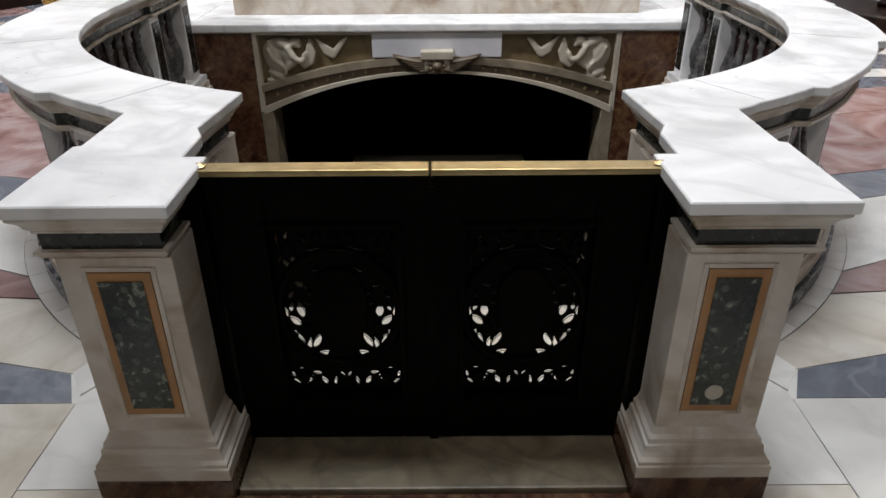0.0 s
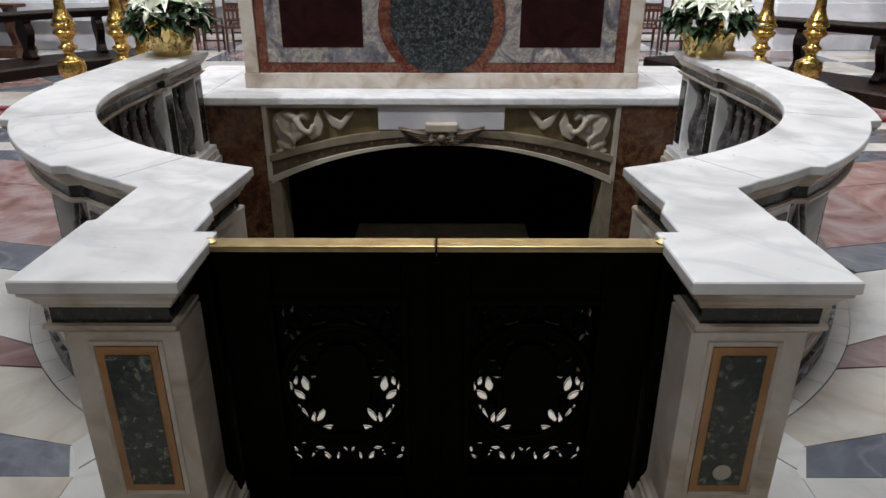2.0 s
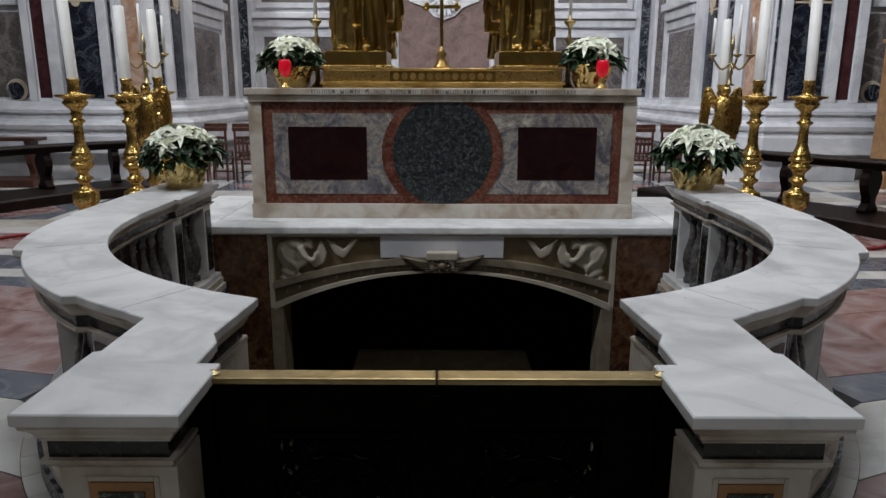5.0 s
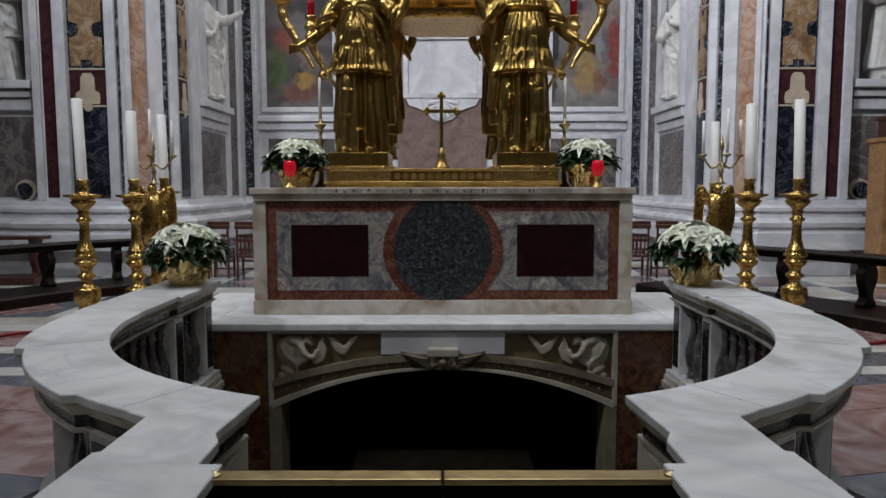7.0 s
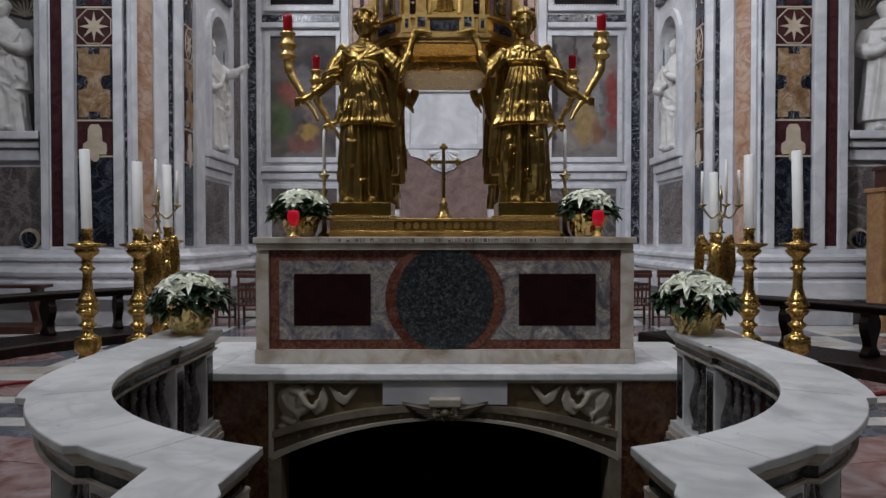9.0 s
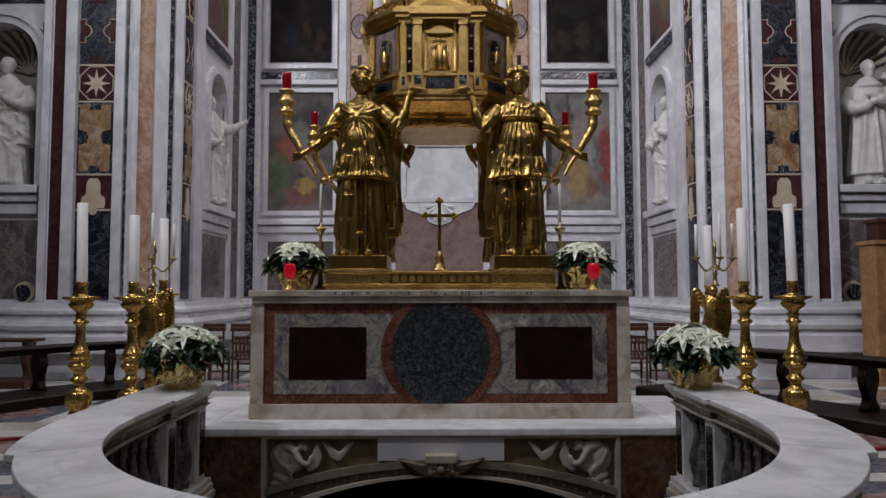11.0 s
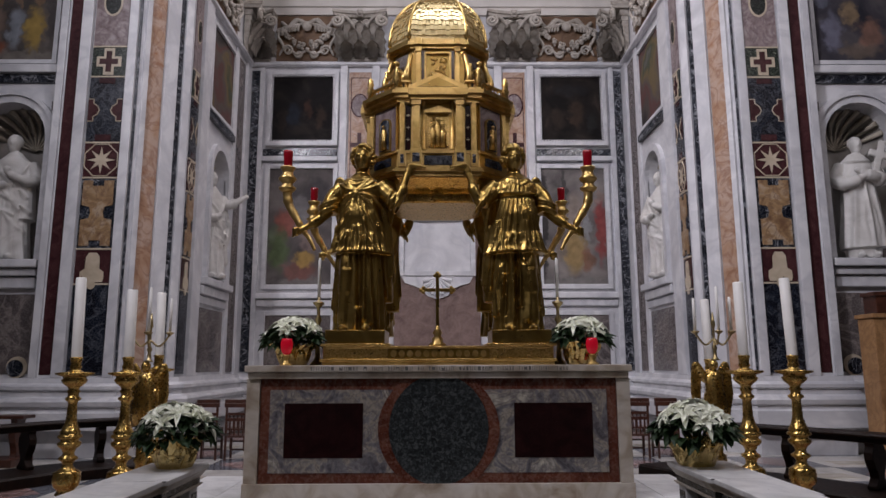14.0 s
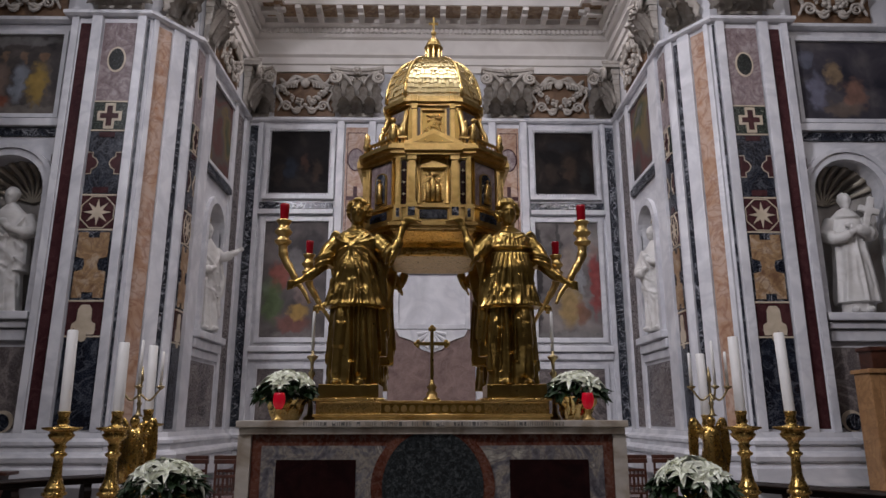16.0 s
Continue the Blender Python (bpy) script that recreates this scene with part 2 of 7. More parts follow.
letter_grey = stone("letter_grey", [(0.3, (0.11, 0.11, 0.10)), (0.7, (0.18, 0.17, 0.16))], 20.0, rough=0.6)
fresco_a = stone("fresco_a", [(0.30, (0.0300, 0.0270, 0.0270)), (0.42, (0.0720, 0.0600, 0.0540)), (0.48, (0.1020, 0.0480, 0.0450)), (0.54, (0.0900, 0.0750, 0.0660)), (0.60, (0.1380, 0.1020, 0.0540)), (0.66, (0.0600, 0.0690, 0.0450)), (0.75, (0.1200, 0.1140, 0.1140))], 0.75, rough=0.8, detail=3, distort=0.35, spec=0.12)
ochre_ground = stone("ochre_ground", [(0.3, (0.10, 0.052, 0.026)), (0.7, (0.20, 0.115, 0.06))], 3.0, rough=0.6)
carved_stucco = stone("carved_stucco", [(0.3, (0.30, 0.265, 0.225)), (0.55, (0.42, 0.385, 0.34)), (0.75, (0.54, 0.51, 0.465))], 4.0, rough=0.65, bump=0.2)



def painting(name, stops, patches, scale=1.2, gain=1.0):
    """An old painted surface: a clouded ground with soft patches of (u, z, half width, half height, colour, cover)."""
    m, n, l, b = nodes_of(name)
    tc = n.new("ShaderNodeTexCoord")
    warp = n.new("ShaderNodeTexNoise")
    warp.inputs["Scale"].default_value, warp.inputs["Detail"].default_value = 4.2, 5
    l.new(tc.outputs["Object"], warp.inputs["Vector"])
    mad = n.new("ShaderNodeVectorMath")
    mad.operation = "MULTIPLY_ADD"
    mad.inputs[1].default_value = (0.5, 0.0, 0.5)
    l.new(warp.outputs["Color"], mad.inputs[0])
    l.new(tc.outputs["Object"], mad.inputs[2])
    ground = n.new("ShaderNodeTexNoise")
    ground.inputs["Scale"].default_value, ground.inputs["Detail"].default_value, ground.inputs["Distortion"].default_value = scale, 5, 0.6
    l.new(tc.outputs["Object"], ground.inputs["Vector"])
    r = ramp(n, stops)
    l.new(ground.outputs["Fac"], r.inputs[0])
    out = r.outputs[0]
    for u, z, ru, rz, colour, cover in patches:
        sub = n.new("ShaderNodeVectorMath")
        sub.operation = "SUBTRACT"
        sub.inputs[1].default_value = (u + 0.25, 0, z + 0.25)
        l.new(mad.outputs[0], sub.inputs[0])
        mul = n.new("ShaderNodeVectorMath")
        mul.operation = "MULTIPLY"
        mul.inputs[1].default_value = (1 / ru, 0, 1 / rz)
        l.new(sub.outputs[0], mul.inputs[0])
        ln = n.new("ShaderNodeVectorMath")
        ln.operation = "LENGTH"
        l.new(mul.outputs[0], ln.inputs[0])
        mr = n.new("ShaderNodeMapRange")
        mr.interpolation_type = "SMOOTHSTEP"
        mr.inputs["From Min"].default_value, mr.inputs["From Max"].default_value = 0.55, 1.2
        mr.inputs["To Min"].default_value, mr.inputs["To Max"].default_value = cover, 0.0
        l.new(ln.outputs["Value"], mr.inputs["Value"])
        shade = n.new("ShaderNodeMix")
        shade.data_type = "RGBA"
        l.new(warp.outputs["Fac"], shade.inputs[0])
        shade.inputs[6].default_value = (*(0.35 * c * gain for c in colour), 1)
        shade.inputs[7].default_value = (*(1.5 * c * gain for c in colour), 1)
        mx = n.new("ShaderNodeMix")
        mx.data_type = "RGBA"
        l.new(mr.outputs[0], mx.inputs[0])
        l.new(out, mx.inputs[6])
        l.new(shade.outputs[2], mx.inputs[7])
        out = mx.outputs[2]
    l.new(out, b.inputs["Base Color"])
    b.inputs["Roughness"].default_value = 0.75
    b.inputs["Specular IOR Level"].default_value = 0.15
    return m


fresco_garden = painting("fresco_garden", [(0.3, (0.045, 0.04, 0.042)), (0.5, (0.10, 0.088, 0.085)), (0.7, (0.17, 0.15, 0.145))], [
    (-4.75, 6.85, 0.34, 0.50, (0.24, 0.21, 0.20), 0.7), (-3.60, 6.9, 0.40, 0.55, (0.06, 0.055, 0.06), 0.8), (-4.05, 6.3, 0.28, 0.5, (0.26, 0.25, 0.25), 0.6), (-4.50, 5.98, 0.36, 0.45, (0.32, 0.11, 0.085), 0.9),
    (-4.70, 5.15, 0.33, 0.66, (0.13, 0.18, 0.085), 0.9), (-4.86, 5.7, 0.16, 0.32, (0.17, 0.20, 0.14), 0.7), (-3.75, 5.45, 0.36, 0.36, (0.30, 0.22, 0.20), 0.7), (-4.05, 4.52, 0.52, 0.34, (0.25, 0.11, 0.09), 0.8), (-3.92, 4.88, 0.32, 0.28, (0.44, 0.28, 0.09), 0.9), (-4.1, 4.16, 1.2, 0.14, (0.22, 0.20, 0.19), 0.8)], gain=0.75)
fresco_court = painting("fresco_court", [(0.3, (0.07, 0.062, 0.06)), (0.5, (0.15, 0.135, 0.13)), (0.7, (0.24, 0.215, 0.20))], [
    (3.15, 6.0, 0.14, 2.2, (0.05, 0.045, 0.045), 0.9), (3.78, 7.0, 0.10, 0.8, (0.07, 0.065, 0.065), 0.8), (4.55, 7.05, 0.16, 0.6, (0.09, 0.08, 0.08), 0.7), (4.12, 6.30, 0.26, 0.62, (0.32, 0.26, 0.22), 0.8), (4.08, 5.10, 0.36, 0.72, (0.38, 0.26, 0.11), 0.9), (3.66, 5.35, 0.16, 0.6, (0.22, 0.17, 0.13), 0.7),
    (4.42, 5.85, 0.15, 0.55, (0.36, 0.36, 0.37), 0.8), (4.88, 5.75, 0.20, 1.05, (0.32, 0.07, 0.065), 0.9), (4.86, 6.75, 0.14, 0.22, (0.34, 0.25, 0.22), 0.8), (4.45, 4.85, 0.18, 0.42, (0.25, 0.12, 0.07), 0.8), (4.1, 4.16, 1.2, 0.16, (0.24, 0.23, 0.22), 0.8)], gain=0.75)
fresco_crowd = painting("fresco_crowd", [(0.3, (0.03, 0.028, 0.028)), (0.5, (0.075, 0.065, 0.06)), (0.7, (0.15, 0.13, 0.115))], [
    (-9.08, 9.30, 0.24, 0.60, (0.46, 0.31, 0.09), 0.95), (-9.02, 10.02, 0.11, 0.13, (0.30, 0.19, 0.12), 0.9), (-9.52, 9.35, 0.22, 0.52, (0.34, 0.37, 0.42), 0.9), (-9.50, 9.98, 0.10, 0.12, (0.33, 0.22, 0.15), 0.9), (-9.95, 9.42, 0.20, 0.52, (0.28, 0.20, 0.16), 0.85), (-9.92, 10.02, 0.10, 0.12, (0.30, 0.2, 0.13), 0.9), (-10.0, 8.80, 0.36, 0.24, (0.36, 0.12, 0.07), 0.9),
    (-10.35, 9.5, 0.18, 0.5, (0.30, 0.11, 0.09), 0.85), (-8.72, 9.6, 0.10, 0.7, (0.09, 0.08, 0.08), 0.8), (-9.4, 8.66, 1.0, 0.14, (0.27, 0.24, 0.21), 0.8), (-9.8, 10.4, 1.1, 0.14, (0.30, 0.29, 0.28), 0.7)], gain=0.62)
fresco_dusk = painting("fresco_dusk", [(0.3, (0.02, 0.02, 0.028)), (0.5, (0.05, 0.046, 0.055)), (0.7, (0.10, 0.09, 0.09))], [
    (9.0, 9.25, 0.26, 0.5, (0.15, 0.15, 0.20), 0.8), (9.45, 9.7, 0.22, 0.36, (0.24, 0.17, 0.10), 0.8), (9.9, 9.2, 0.3, 0.42, (0.20, 0.11, 0.08), 0.8), (8.85, 10.1, 0.20, 0.24, (0.12, 0.13, 0.17), 0.7), (9.6, 8.8, 0.5, 0.2, (0.13, 0.10, 0.08), 0.8)])
canvas_night = painting("canvas_night", [(0.4, (0.004, 0.0035, 0.004)), (0.58, (0.012, 0.010, 0.010)), (0.7, (0.03, 0.024, 0.02))], [
    (-4.35, 9.3, 0.22, 0.42, (0.028, 0.036, 0.055), 0.8), (-3.95, 9.5, 0.14, 0.30, (0.10, 0.05, 0.035), 0.7), (-3.55, 9.25, 0.18, 0.36, (0.085, 0.055, 0.04), 0.7), (-4.7, 9.1, 0.16, 0.4, (0.05, 0.036, 0.03), 0.7), (-4.1, 8.8, 0.5, 0.16, (0.045, 0.035, 0.03), 0.7)], gain=0.5)
canvas_dusk = painting("canvas_dusk", [(0.4, (0.006, 0.005, 0.005)), (0.58, (0.018, 0.014, 0.012)), (0.7, (0.045, 0.034, 0.028))], [
    (3.7, 9.2, 0.24, 0.4, (0.07, 0.05, 0.038), 0.7), (4.25, 9.35, 0.22, 0.48, (0.10, 0.065, 0.045), 0.7), (4.7, 9.1, 0.16, 0.36, (0.05, 0.05, 0.05), 0.7), (4.1, 10.1, 0.6, 0.2, (0.035, 0.035, 0.04), 0.7)], gain=0.45)

# ---- builders ----


def part(name, bm, material, parent=None, label="", smooth=False):
    bmesh.ops.recalc_face_normals(bm, faces=bm.faces)
    me = bpy.data.meshes.new(name)
    bm.to_mesh(me)
    bm.free()
    me.materials.append(material)
    if smooth:
        me.polygons.foreach_set("use_smooth", [True] * len(me.polygons))
    ob = new(name, me)
    ob.parent = parent
    if label:
        ob["label"] = label
    return ob


def thing(name, m, label, category, group="", kind=""):
    ob = new(name)
    ob.empty_display_size = 0.1
    ob.matrix_world = m
    return tagged(ob, label, category, group, kind)


def box(bm, x0, x1, y0, y1, z0, z1, bevel=0.0):
    m = Matrix.LocRotScale(((x0 + x1) / 2, (y0 + y1) / 2, (z0 + z1) / 2), None, (abs(x1 - x0), abs(y1 - y0), abs(z1 - z0)))
    made = bmesh.ops.create_cube(bm, size=1, matrix=m)
    if bevel:
        edges = list({e for v in made["verts"] for e in v.link_edges})
        bmesh.ops.bevel(bm, geom=edges, offset=bevel, segments=2, affect="EDGES", profile=0.6)
    return bm


def boxes(*rows, bevel=0.0):
    bm = bmesh.new()
    for r in rows:
        box(bm, *r, bevel=bevel)
    return bm


def prism(bm, poly, z0, z1, axis="z"):
    """Extrudes a plan outline from z0 to z1; axis y: an elevation outline (x, z) from y = z0 to y = z1."""
    def put(p, h):
        return (p[0], p[1], h) if axis == "z" else (p[0], h, p[1])
    lo = [bm.verts.new(put(p, z0)) for p in poly]
    hi = [bm.verts.new(put(p, z1)) for p in poly]
    n = len(poly)
    for i in range(n):
        bm.faces.new((lo[i], lo[(i + 1) % n], hi[(i + 1) % n], hi[i]))
    for loop in (lo, hi):
        face = bm.faces.new(loop)
        face.normal_update()
        bmesh.ops.triangulate(bm, faces=[face])
    return bm


def plus(bm, x, z, up, down, half, w, y0, y1):
    """A cross in elevation, as one outline: arms of length half and width w at the height z."""
    prism(bm, [(x - w, z - down), (x + w, z - down), (x + w, z - w), (x + half, z - w), (x + half, z + w), (x + w, z + w), (x + w, z + up), (x - w, z + up), (x - w, z + w), (x - half, z + w), (x - half, z - w), (x - w, z - w)], y0, y1, "y")
    return bm


def lathe(bm, profile, x=0.0, y=0.0, z=0.0, segs=20, ribs=0, depth=0.0):
    rings = []
    for r, h in profile:
        ring = []
        for k in range(segs):
            a = 2 * math.pi * k / segs
            q = r * (1 + depth * math.cos(ribs * a))
            ring.append(bm.verts.new((x + q * math.cos(a), y + q * math.sin(a), z + h)))
        rings.append(ring)
    for a, b in zip(rings, rings[1:]):
        for k in range(segs):
            bm.faces.new((a[k], a[(k + 1) % segs], b[(k + 1) % segs], b[k]))
    bm.faces.new(rings[0][::-1])
    bm.faces.new(rings[-1])
    return bm


def loft(bm, rings, segs=36):
    """Rings of (z, x, y, rx, ry, fold depth, folds)."""
    loops = []
    for z, x, y, rx, ry, d, n in rings:
        loops.append([bm.verts.new((x + rx * (1 + d * math.cos(n * a + 1.3 * math.sin(2 * a + z))) * math.cos(a),
                                    y + ry * (1 + d * math.cos(n * a + 1.3 * math.sin(2 * a + z))) * math.sin(a), z))
                      for a in (2 * math.pi * k / segs for k in range(segs))])
    for a, b in zip(loops, loops[1:]):
        for k in range(segs):
            bm.faces.new((a[k], a[(k + 1) % segs], b[(k + 1) % segs], b[k]))
    bm.faces.new(loops[0][::-1])
    bm.faces.new(loops[-1])
    return bm


def ball(bm, p, r, sub=2):
    rx, ry, rz = r if isinstance(r, tuple) else (r, r, r)
    bmesh.ops.create_icosphere(bm, subdivisions=sub, radius=1, matrix=Matrix.LocRotScale(p, None, (rx, ry, rz)))
    return bm


def tube(bm, path, radii, segs=10):
    """A tapered round bar along a path of points."""
    pts = [Vector(p) for p in path]
    loops = []
    for i, p in enumerate(pts):
        d = (pts[min(i + 1, len(pts) - 1)] - pts[max(i - 1, 0)]).normalized()
        u = d.cross(Vector((0.13, 0.97, 0.21))).normalized()
        w = d.cross(u)
        r = radii[i] if isinstance(radii, (list, tuple)) else radii
        loops.append([bm.verts.new(p + r * (math.cos(a) * u + math.sin(a) * w)) for a in (2 * math.pi * k / segs for k in range(segs))])
    for a, b in zip(loops, loops[1:]):
        for k in range(segs):
            bm.faces.new((a[k], a[(k + 1) % segs], b[(k + 1) % segs], b[k]))
    bm.faces.new(loops[0][::-1])
    bm.faces.new(loops[-1])
    return bm


def curve_path(points, steps=6):
    """A smooth path through points (Catmull-Rom)."""
    p = [Vector(q) for q in points]
    p = [2 * p[0] - p[1], *p, 2 * p[-1] - p[-2]]
    out = []
    for i in range(1, len(p) - 2):
        for k in range(steps):
            t = k / steps
            out.append(0.5 * (2 * p[i] + (p[i + 1] - p[i - 1]) * t + (2 * p[i - 1] - 5 * p[i] + 4 * p[i + 1] - p[i + 2]) * t * t
                              + (3 * p[i] - p[i - 1] - 3 * p[i + 1] + p[i + 2]) * t ** 3))
    return out + [p[-2]]


def inset(poly, d):
    """The outline moved inwards by d (outline given anticlockwise)."""
    out, n = [], len(poly)
    for i in range(n):
        a, b, c = (Vector(poly[(i + k) % n]) for k in (-1, 0, 1))
        u, v = (b - a).normalized(), (c - b).normalized()
        nu, nv = Vector((-u.y, u.x)), Vector((-v.y, v.x))
        m = nu + nv
        m = m / max(m.dot(nu), 0.35)
        out.append(tuple(b + d * m))
    return out


def sweep(bm, line, profile):
    """Runs a moulding profile of (out, z) along an open plan line; out is to the right of the way."""
    n, loops = len(line), []
    for i in range(n):
        b = Vector(line[i])
        u = (b - Vector(line[i - 1])).normalized() if i else None
        v = (Vector(line[i + 1]) - b).normalized() if i < n - 1 else None
        nu = Vector((u.y, -u.x)) if u else Vector((v.y, -v.x))
        nv = Vector((v.y, -v.x)) if v else nu
        m = nu + nv
        m = m / m.dot(nu)
        loops.append([bm.verts.new((b.x + o * m.x, b.y + o * m.y, z)) for o, z in profile])
    k = len(profile)
    for a, b in zip(loops, loops[1:]):
        for j in range(k):
            bm.faces.new((a[j], a[(j + 1) % k], b[(j + 1) % k], b[j]))
    bm.faces.new(loops[0][::-1])
    bm.faces.new(loops[-1])
    return bm


def drape(bm, rows, folds, segs=110, steps=64, reach=0.25):
    """Cloth round a body. rows: (z, x, y, rx, ry) from the top down; folds: polylines of (angle from the front in
    degrees, z) with a width and a height in metres, standing proud as creased ridges (or sunk, if the height is negative)."""
    rows = sorted(rows)
    zs = np.linspace(rows[0][0], rows[-1][0], steps)
    col = [np.interp(zs, [r[0] for r in rows], [r[k] for r in rows]) for k in range(1, 5)]
    for c in col:
        c[1:-1] = (c[:-2] + 2 * c[1:-1] + c[2:]) / 4
    ang = np.linspace(-math.pi, math.pi, segs, endpoint=False)
    A, Z = np.meshgrid(ang, zs)
    F = np.zeros_like(A)
    for pts, width, height in folds:
        for (a0, z0), (a1, z1) in zip(pts, pts[1:]):
            u0, u1 = radians(a0) * reach, radians(a1) * reach
            du, dz = u1 - u0, z1 - z0
            mid = (radians(a0) + radians(a1)) / 2
            U = (((A - mid + math.pi) % (2 * math.pi)) - math.pi + mid) * reach
            t = np.clip(((U - u0) * du + (Z - z0) * dz) / (du * du + dz * dz + 1e-9), 0, 1)
            d = np.hypot(U - u0 - t * du, Z - z0 - t * dz)
            ridge = height * np.clip(1 - d / width, 0, 1) ** 1.3
            F = np.where(np.abs(ridge) > np.abs(F), ridge, F)
    loops = [[bm.verts.new((col[0][j] + (col[2][j] + F[j, k]) * math.sin(a), col[1][j] - (col[3][j] + F[j, k]) * math.cos(a), zs[j])) for k, a in enumerate(ang)] for j in range(steps)]
    for a, b in zip(loops, loops[1:]):
        for k in range(segs):
            bm.faces.new((a[k], a[(k + 1) % segs], b[(k + 1) % segs], b[k]))
    bm.faces.new(loops[0][::-1])
    bm.faces.new(loops[-1])
    return bm


def pleats(rnd, n, z0, z1, width, height, spread=180, lean=6):
    """Falling folds at uneven angles round the body, each with a slight bend."""
    out = []
    for k in range(n):
        a = -spread + 2 * spread * (k + rnd.uniform(0.1, 0.9)) / n
        za, zb = z0 + rnd.uniform(0, 0.3) * (z1 - z0), z1 - rnd.uniform(0, 0.35) * (z1 - z0) * (k % 2)
        out.append(([(a + rnd.uniform(-lean, lean), za), (a + rnd.uniform(-lean, lean), (za + zb) / 2), (a * 0.92 + rnd.uniform(-lean, lean), zb)], width * rnd.uniform(0.7, 1.3), height * rnd.uniform(0.6, 1.3)))
    return out


def sculpted(ob, voxel, rounds=3):
    """Melts a statue's overlapping forms into one smooth skin."""
    r = ob.modifiers.new("skin", "REMESH")
    r.mode, r.voxel_size, r.use_smooth_shade = "VOXEL", voxel, True
    s = ob.modifiers.new("soft", "SMOOTH")
    s.factor, s.iterations = 0.5, rounds
    return ob


def arc(cx, cy, r, a0, a1, n):
    """Plan points round (cx, cy); angles in degrees from the way to the entrance, positive to +x."""
    return [(cx + r * math.sin(radians(a0 + (a1 - a0) * k / n)), cy - r * math.cos(radians(a0 + (a1 - a0) * k / n))) for k in range(n + 1)]

# ---- room shell ----
FLOOR_LINE = [(-17, 14.55), (-8.33, 14.55), (-8.33, 14.25), (-6.54, 14.25), (-5.82, 15.3), (-5.78, 15.34), (-5.78, 20.0),
              (5.78, 20.0), (5.78, 15.34), (5.82, 15.3), (6.54, 14.25), (8.33, 14.25), (8.33, 14.55), (17, 14.55)]
CX, CY = 0.0, 4.4                     # centre of the horseshoe
PIT = [(-0.6, 2.02), (0.6, 2.02), (0.74, 2.75)] + arc(CX, CY, 1.84, 24, 90, 14) + [(1.84, 5.97), (-1.84, 5.97)] + arc(CX, CY, 1.84, -90, -24, 14) + [(-0.74, 2.75)]

bm = bmesh.new()
loops = []
k = PIT.index((-1.84, 5.97))
for poly in ([(-17, -12), (17, -12), (17, 20.4), (-17, 20.4)], PIT[:k] + [(1.52, 5.97), (1.52, 7.6), (-1.52, 7.6), (-1.52, 5.97)] + PIT[k:]):
    vs = [bm.verts.new((x, y, -0.006)) for x, y in poly]
    loops += [bm.edges.new((vs[i], vs[(i + 1) % len(vs)])) for i in range(len(vs))]
bmesh.ops.triangle_fill(bm, use_beauty=True, use_dissolve=False, edges=loops)
floor = tagged(part("floor", bm, grout), "inlaid polished marble chapel floor", "floor", kind="structure")

tagged(part("pit_floor", boxes((-2.4, 2.4, 1.4, 9.5, -2.85, -2.7)), unlit_pit_stone), "stone floor of the sunken crypt, blackened to stand for shade", "floor", kind="structure")
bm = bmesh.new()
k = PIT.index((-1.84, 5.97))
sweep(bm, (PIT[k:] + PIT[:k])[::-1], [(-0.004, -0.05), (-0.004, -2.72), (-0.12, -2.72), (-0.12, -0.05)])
tagged(part("wall_pit", bm, unlit_pit_stone), "stone wall lining the sunken stair, blackened to stand for shade", "wall", kind="structure")
# ceiling, side walls and entrance wall are out of view, added to close the room
tagged(part("ceiling", boxes((-17.2, 17.2, -12.2, 20.6, 19.2, 19.4)), stucco), "unseen flat plaster ceiling added to close the room", "ceiling", kind="structure")
for name, row in (("wall_west", (-17.3, -17.0, -12, 14.9, -0.1, 19.2)), ("wall_east", (17.0, 17.3, -12, 14.9, -0.1, 19.2)), ("wall_south", (-17.3, 17.3, -12.3, -12, -0.1, 19.2))):
    tagged(part(name, boxes(row), shade_stone), "unseen dark wall added to close the room and limit bounce light", "wall", kind="structure")


def arch_wall(bm, u0, u1, z0, z1, uc, hw, zb, zs, y0, y1):
    """A wall field with a round-headed opening centred on uc, of half width hw, from zb to the springing zs."""
    n = 20
    box(bm, u0, uc - hw, y0, y1, z0, z1)
    box(bm, uc + hw, u1, y0, y1, z0, z1)
    box(bm, uc - hw, uc + hw, y0, y1, z0, zb)
    for k in range(n):
        a, b = -math.cos(math.pi * k / n), -math.cos(math.pi * (k + 1) / n)
        prism(bm, [(uc + hw * a, zs + hw * math.sqrt(1 - min(1, a * a))), (uc + hw * b, zs + hw * math.sqrt(1 - min(1, b * b))), (uc + hw * b, z1), (uc + hw * a, z1)], y0, y1, "y")


def niche_shell(bm, uc, hw, zb, zs, y):
    """The hollow of a niche: a half round with a quarter dome."""
    n, loops = 12, []
    for z in (zb, zs):
        loops.append([(uc + hw * math.cos(math.pi * k / n), y + hw * 0.85 * math.sin(math.pi * k / n), z) for k in range(n + 1)])
    for j in range(1, 7):
        e = math.pi / 2 * j / 6
        loops.append([(uc + hw * math.cos(e) * math.cos(math.pi * k / n), y + hw * 0.85 * math.cos(e) * math.sin(math.pi * k / n), zs + hw * math.sin(e)) for k in range(n + 1)])
    vs = [[bm.verts.new(p) for p in l] for l in loops]
    for a, b in zip(vs, vs[1:]):
        for k in range(n):
            bm.faces.new((a[k], a[k + 1], b[k + 1], b[k]))
    bm.faces.new(vs[0])


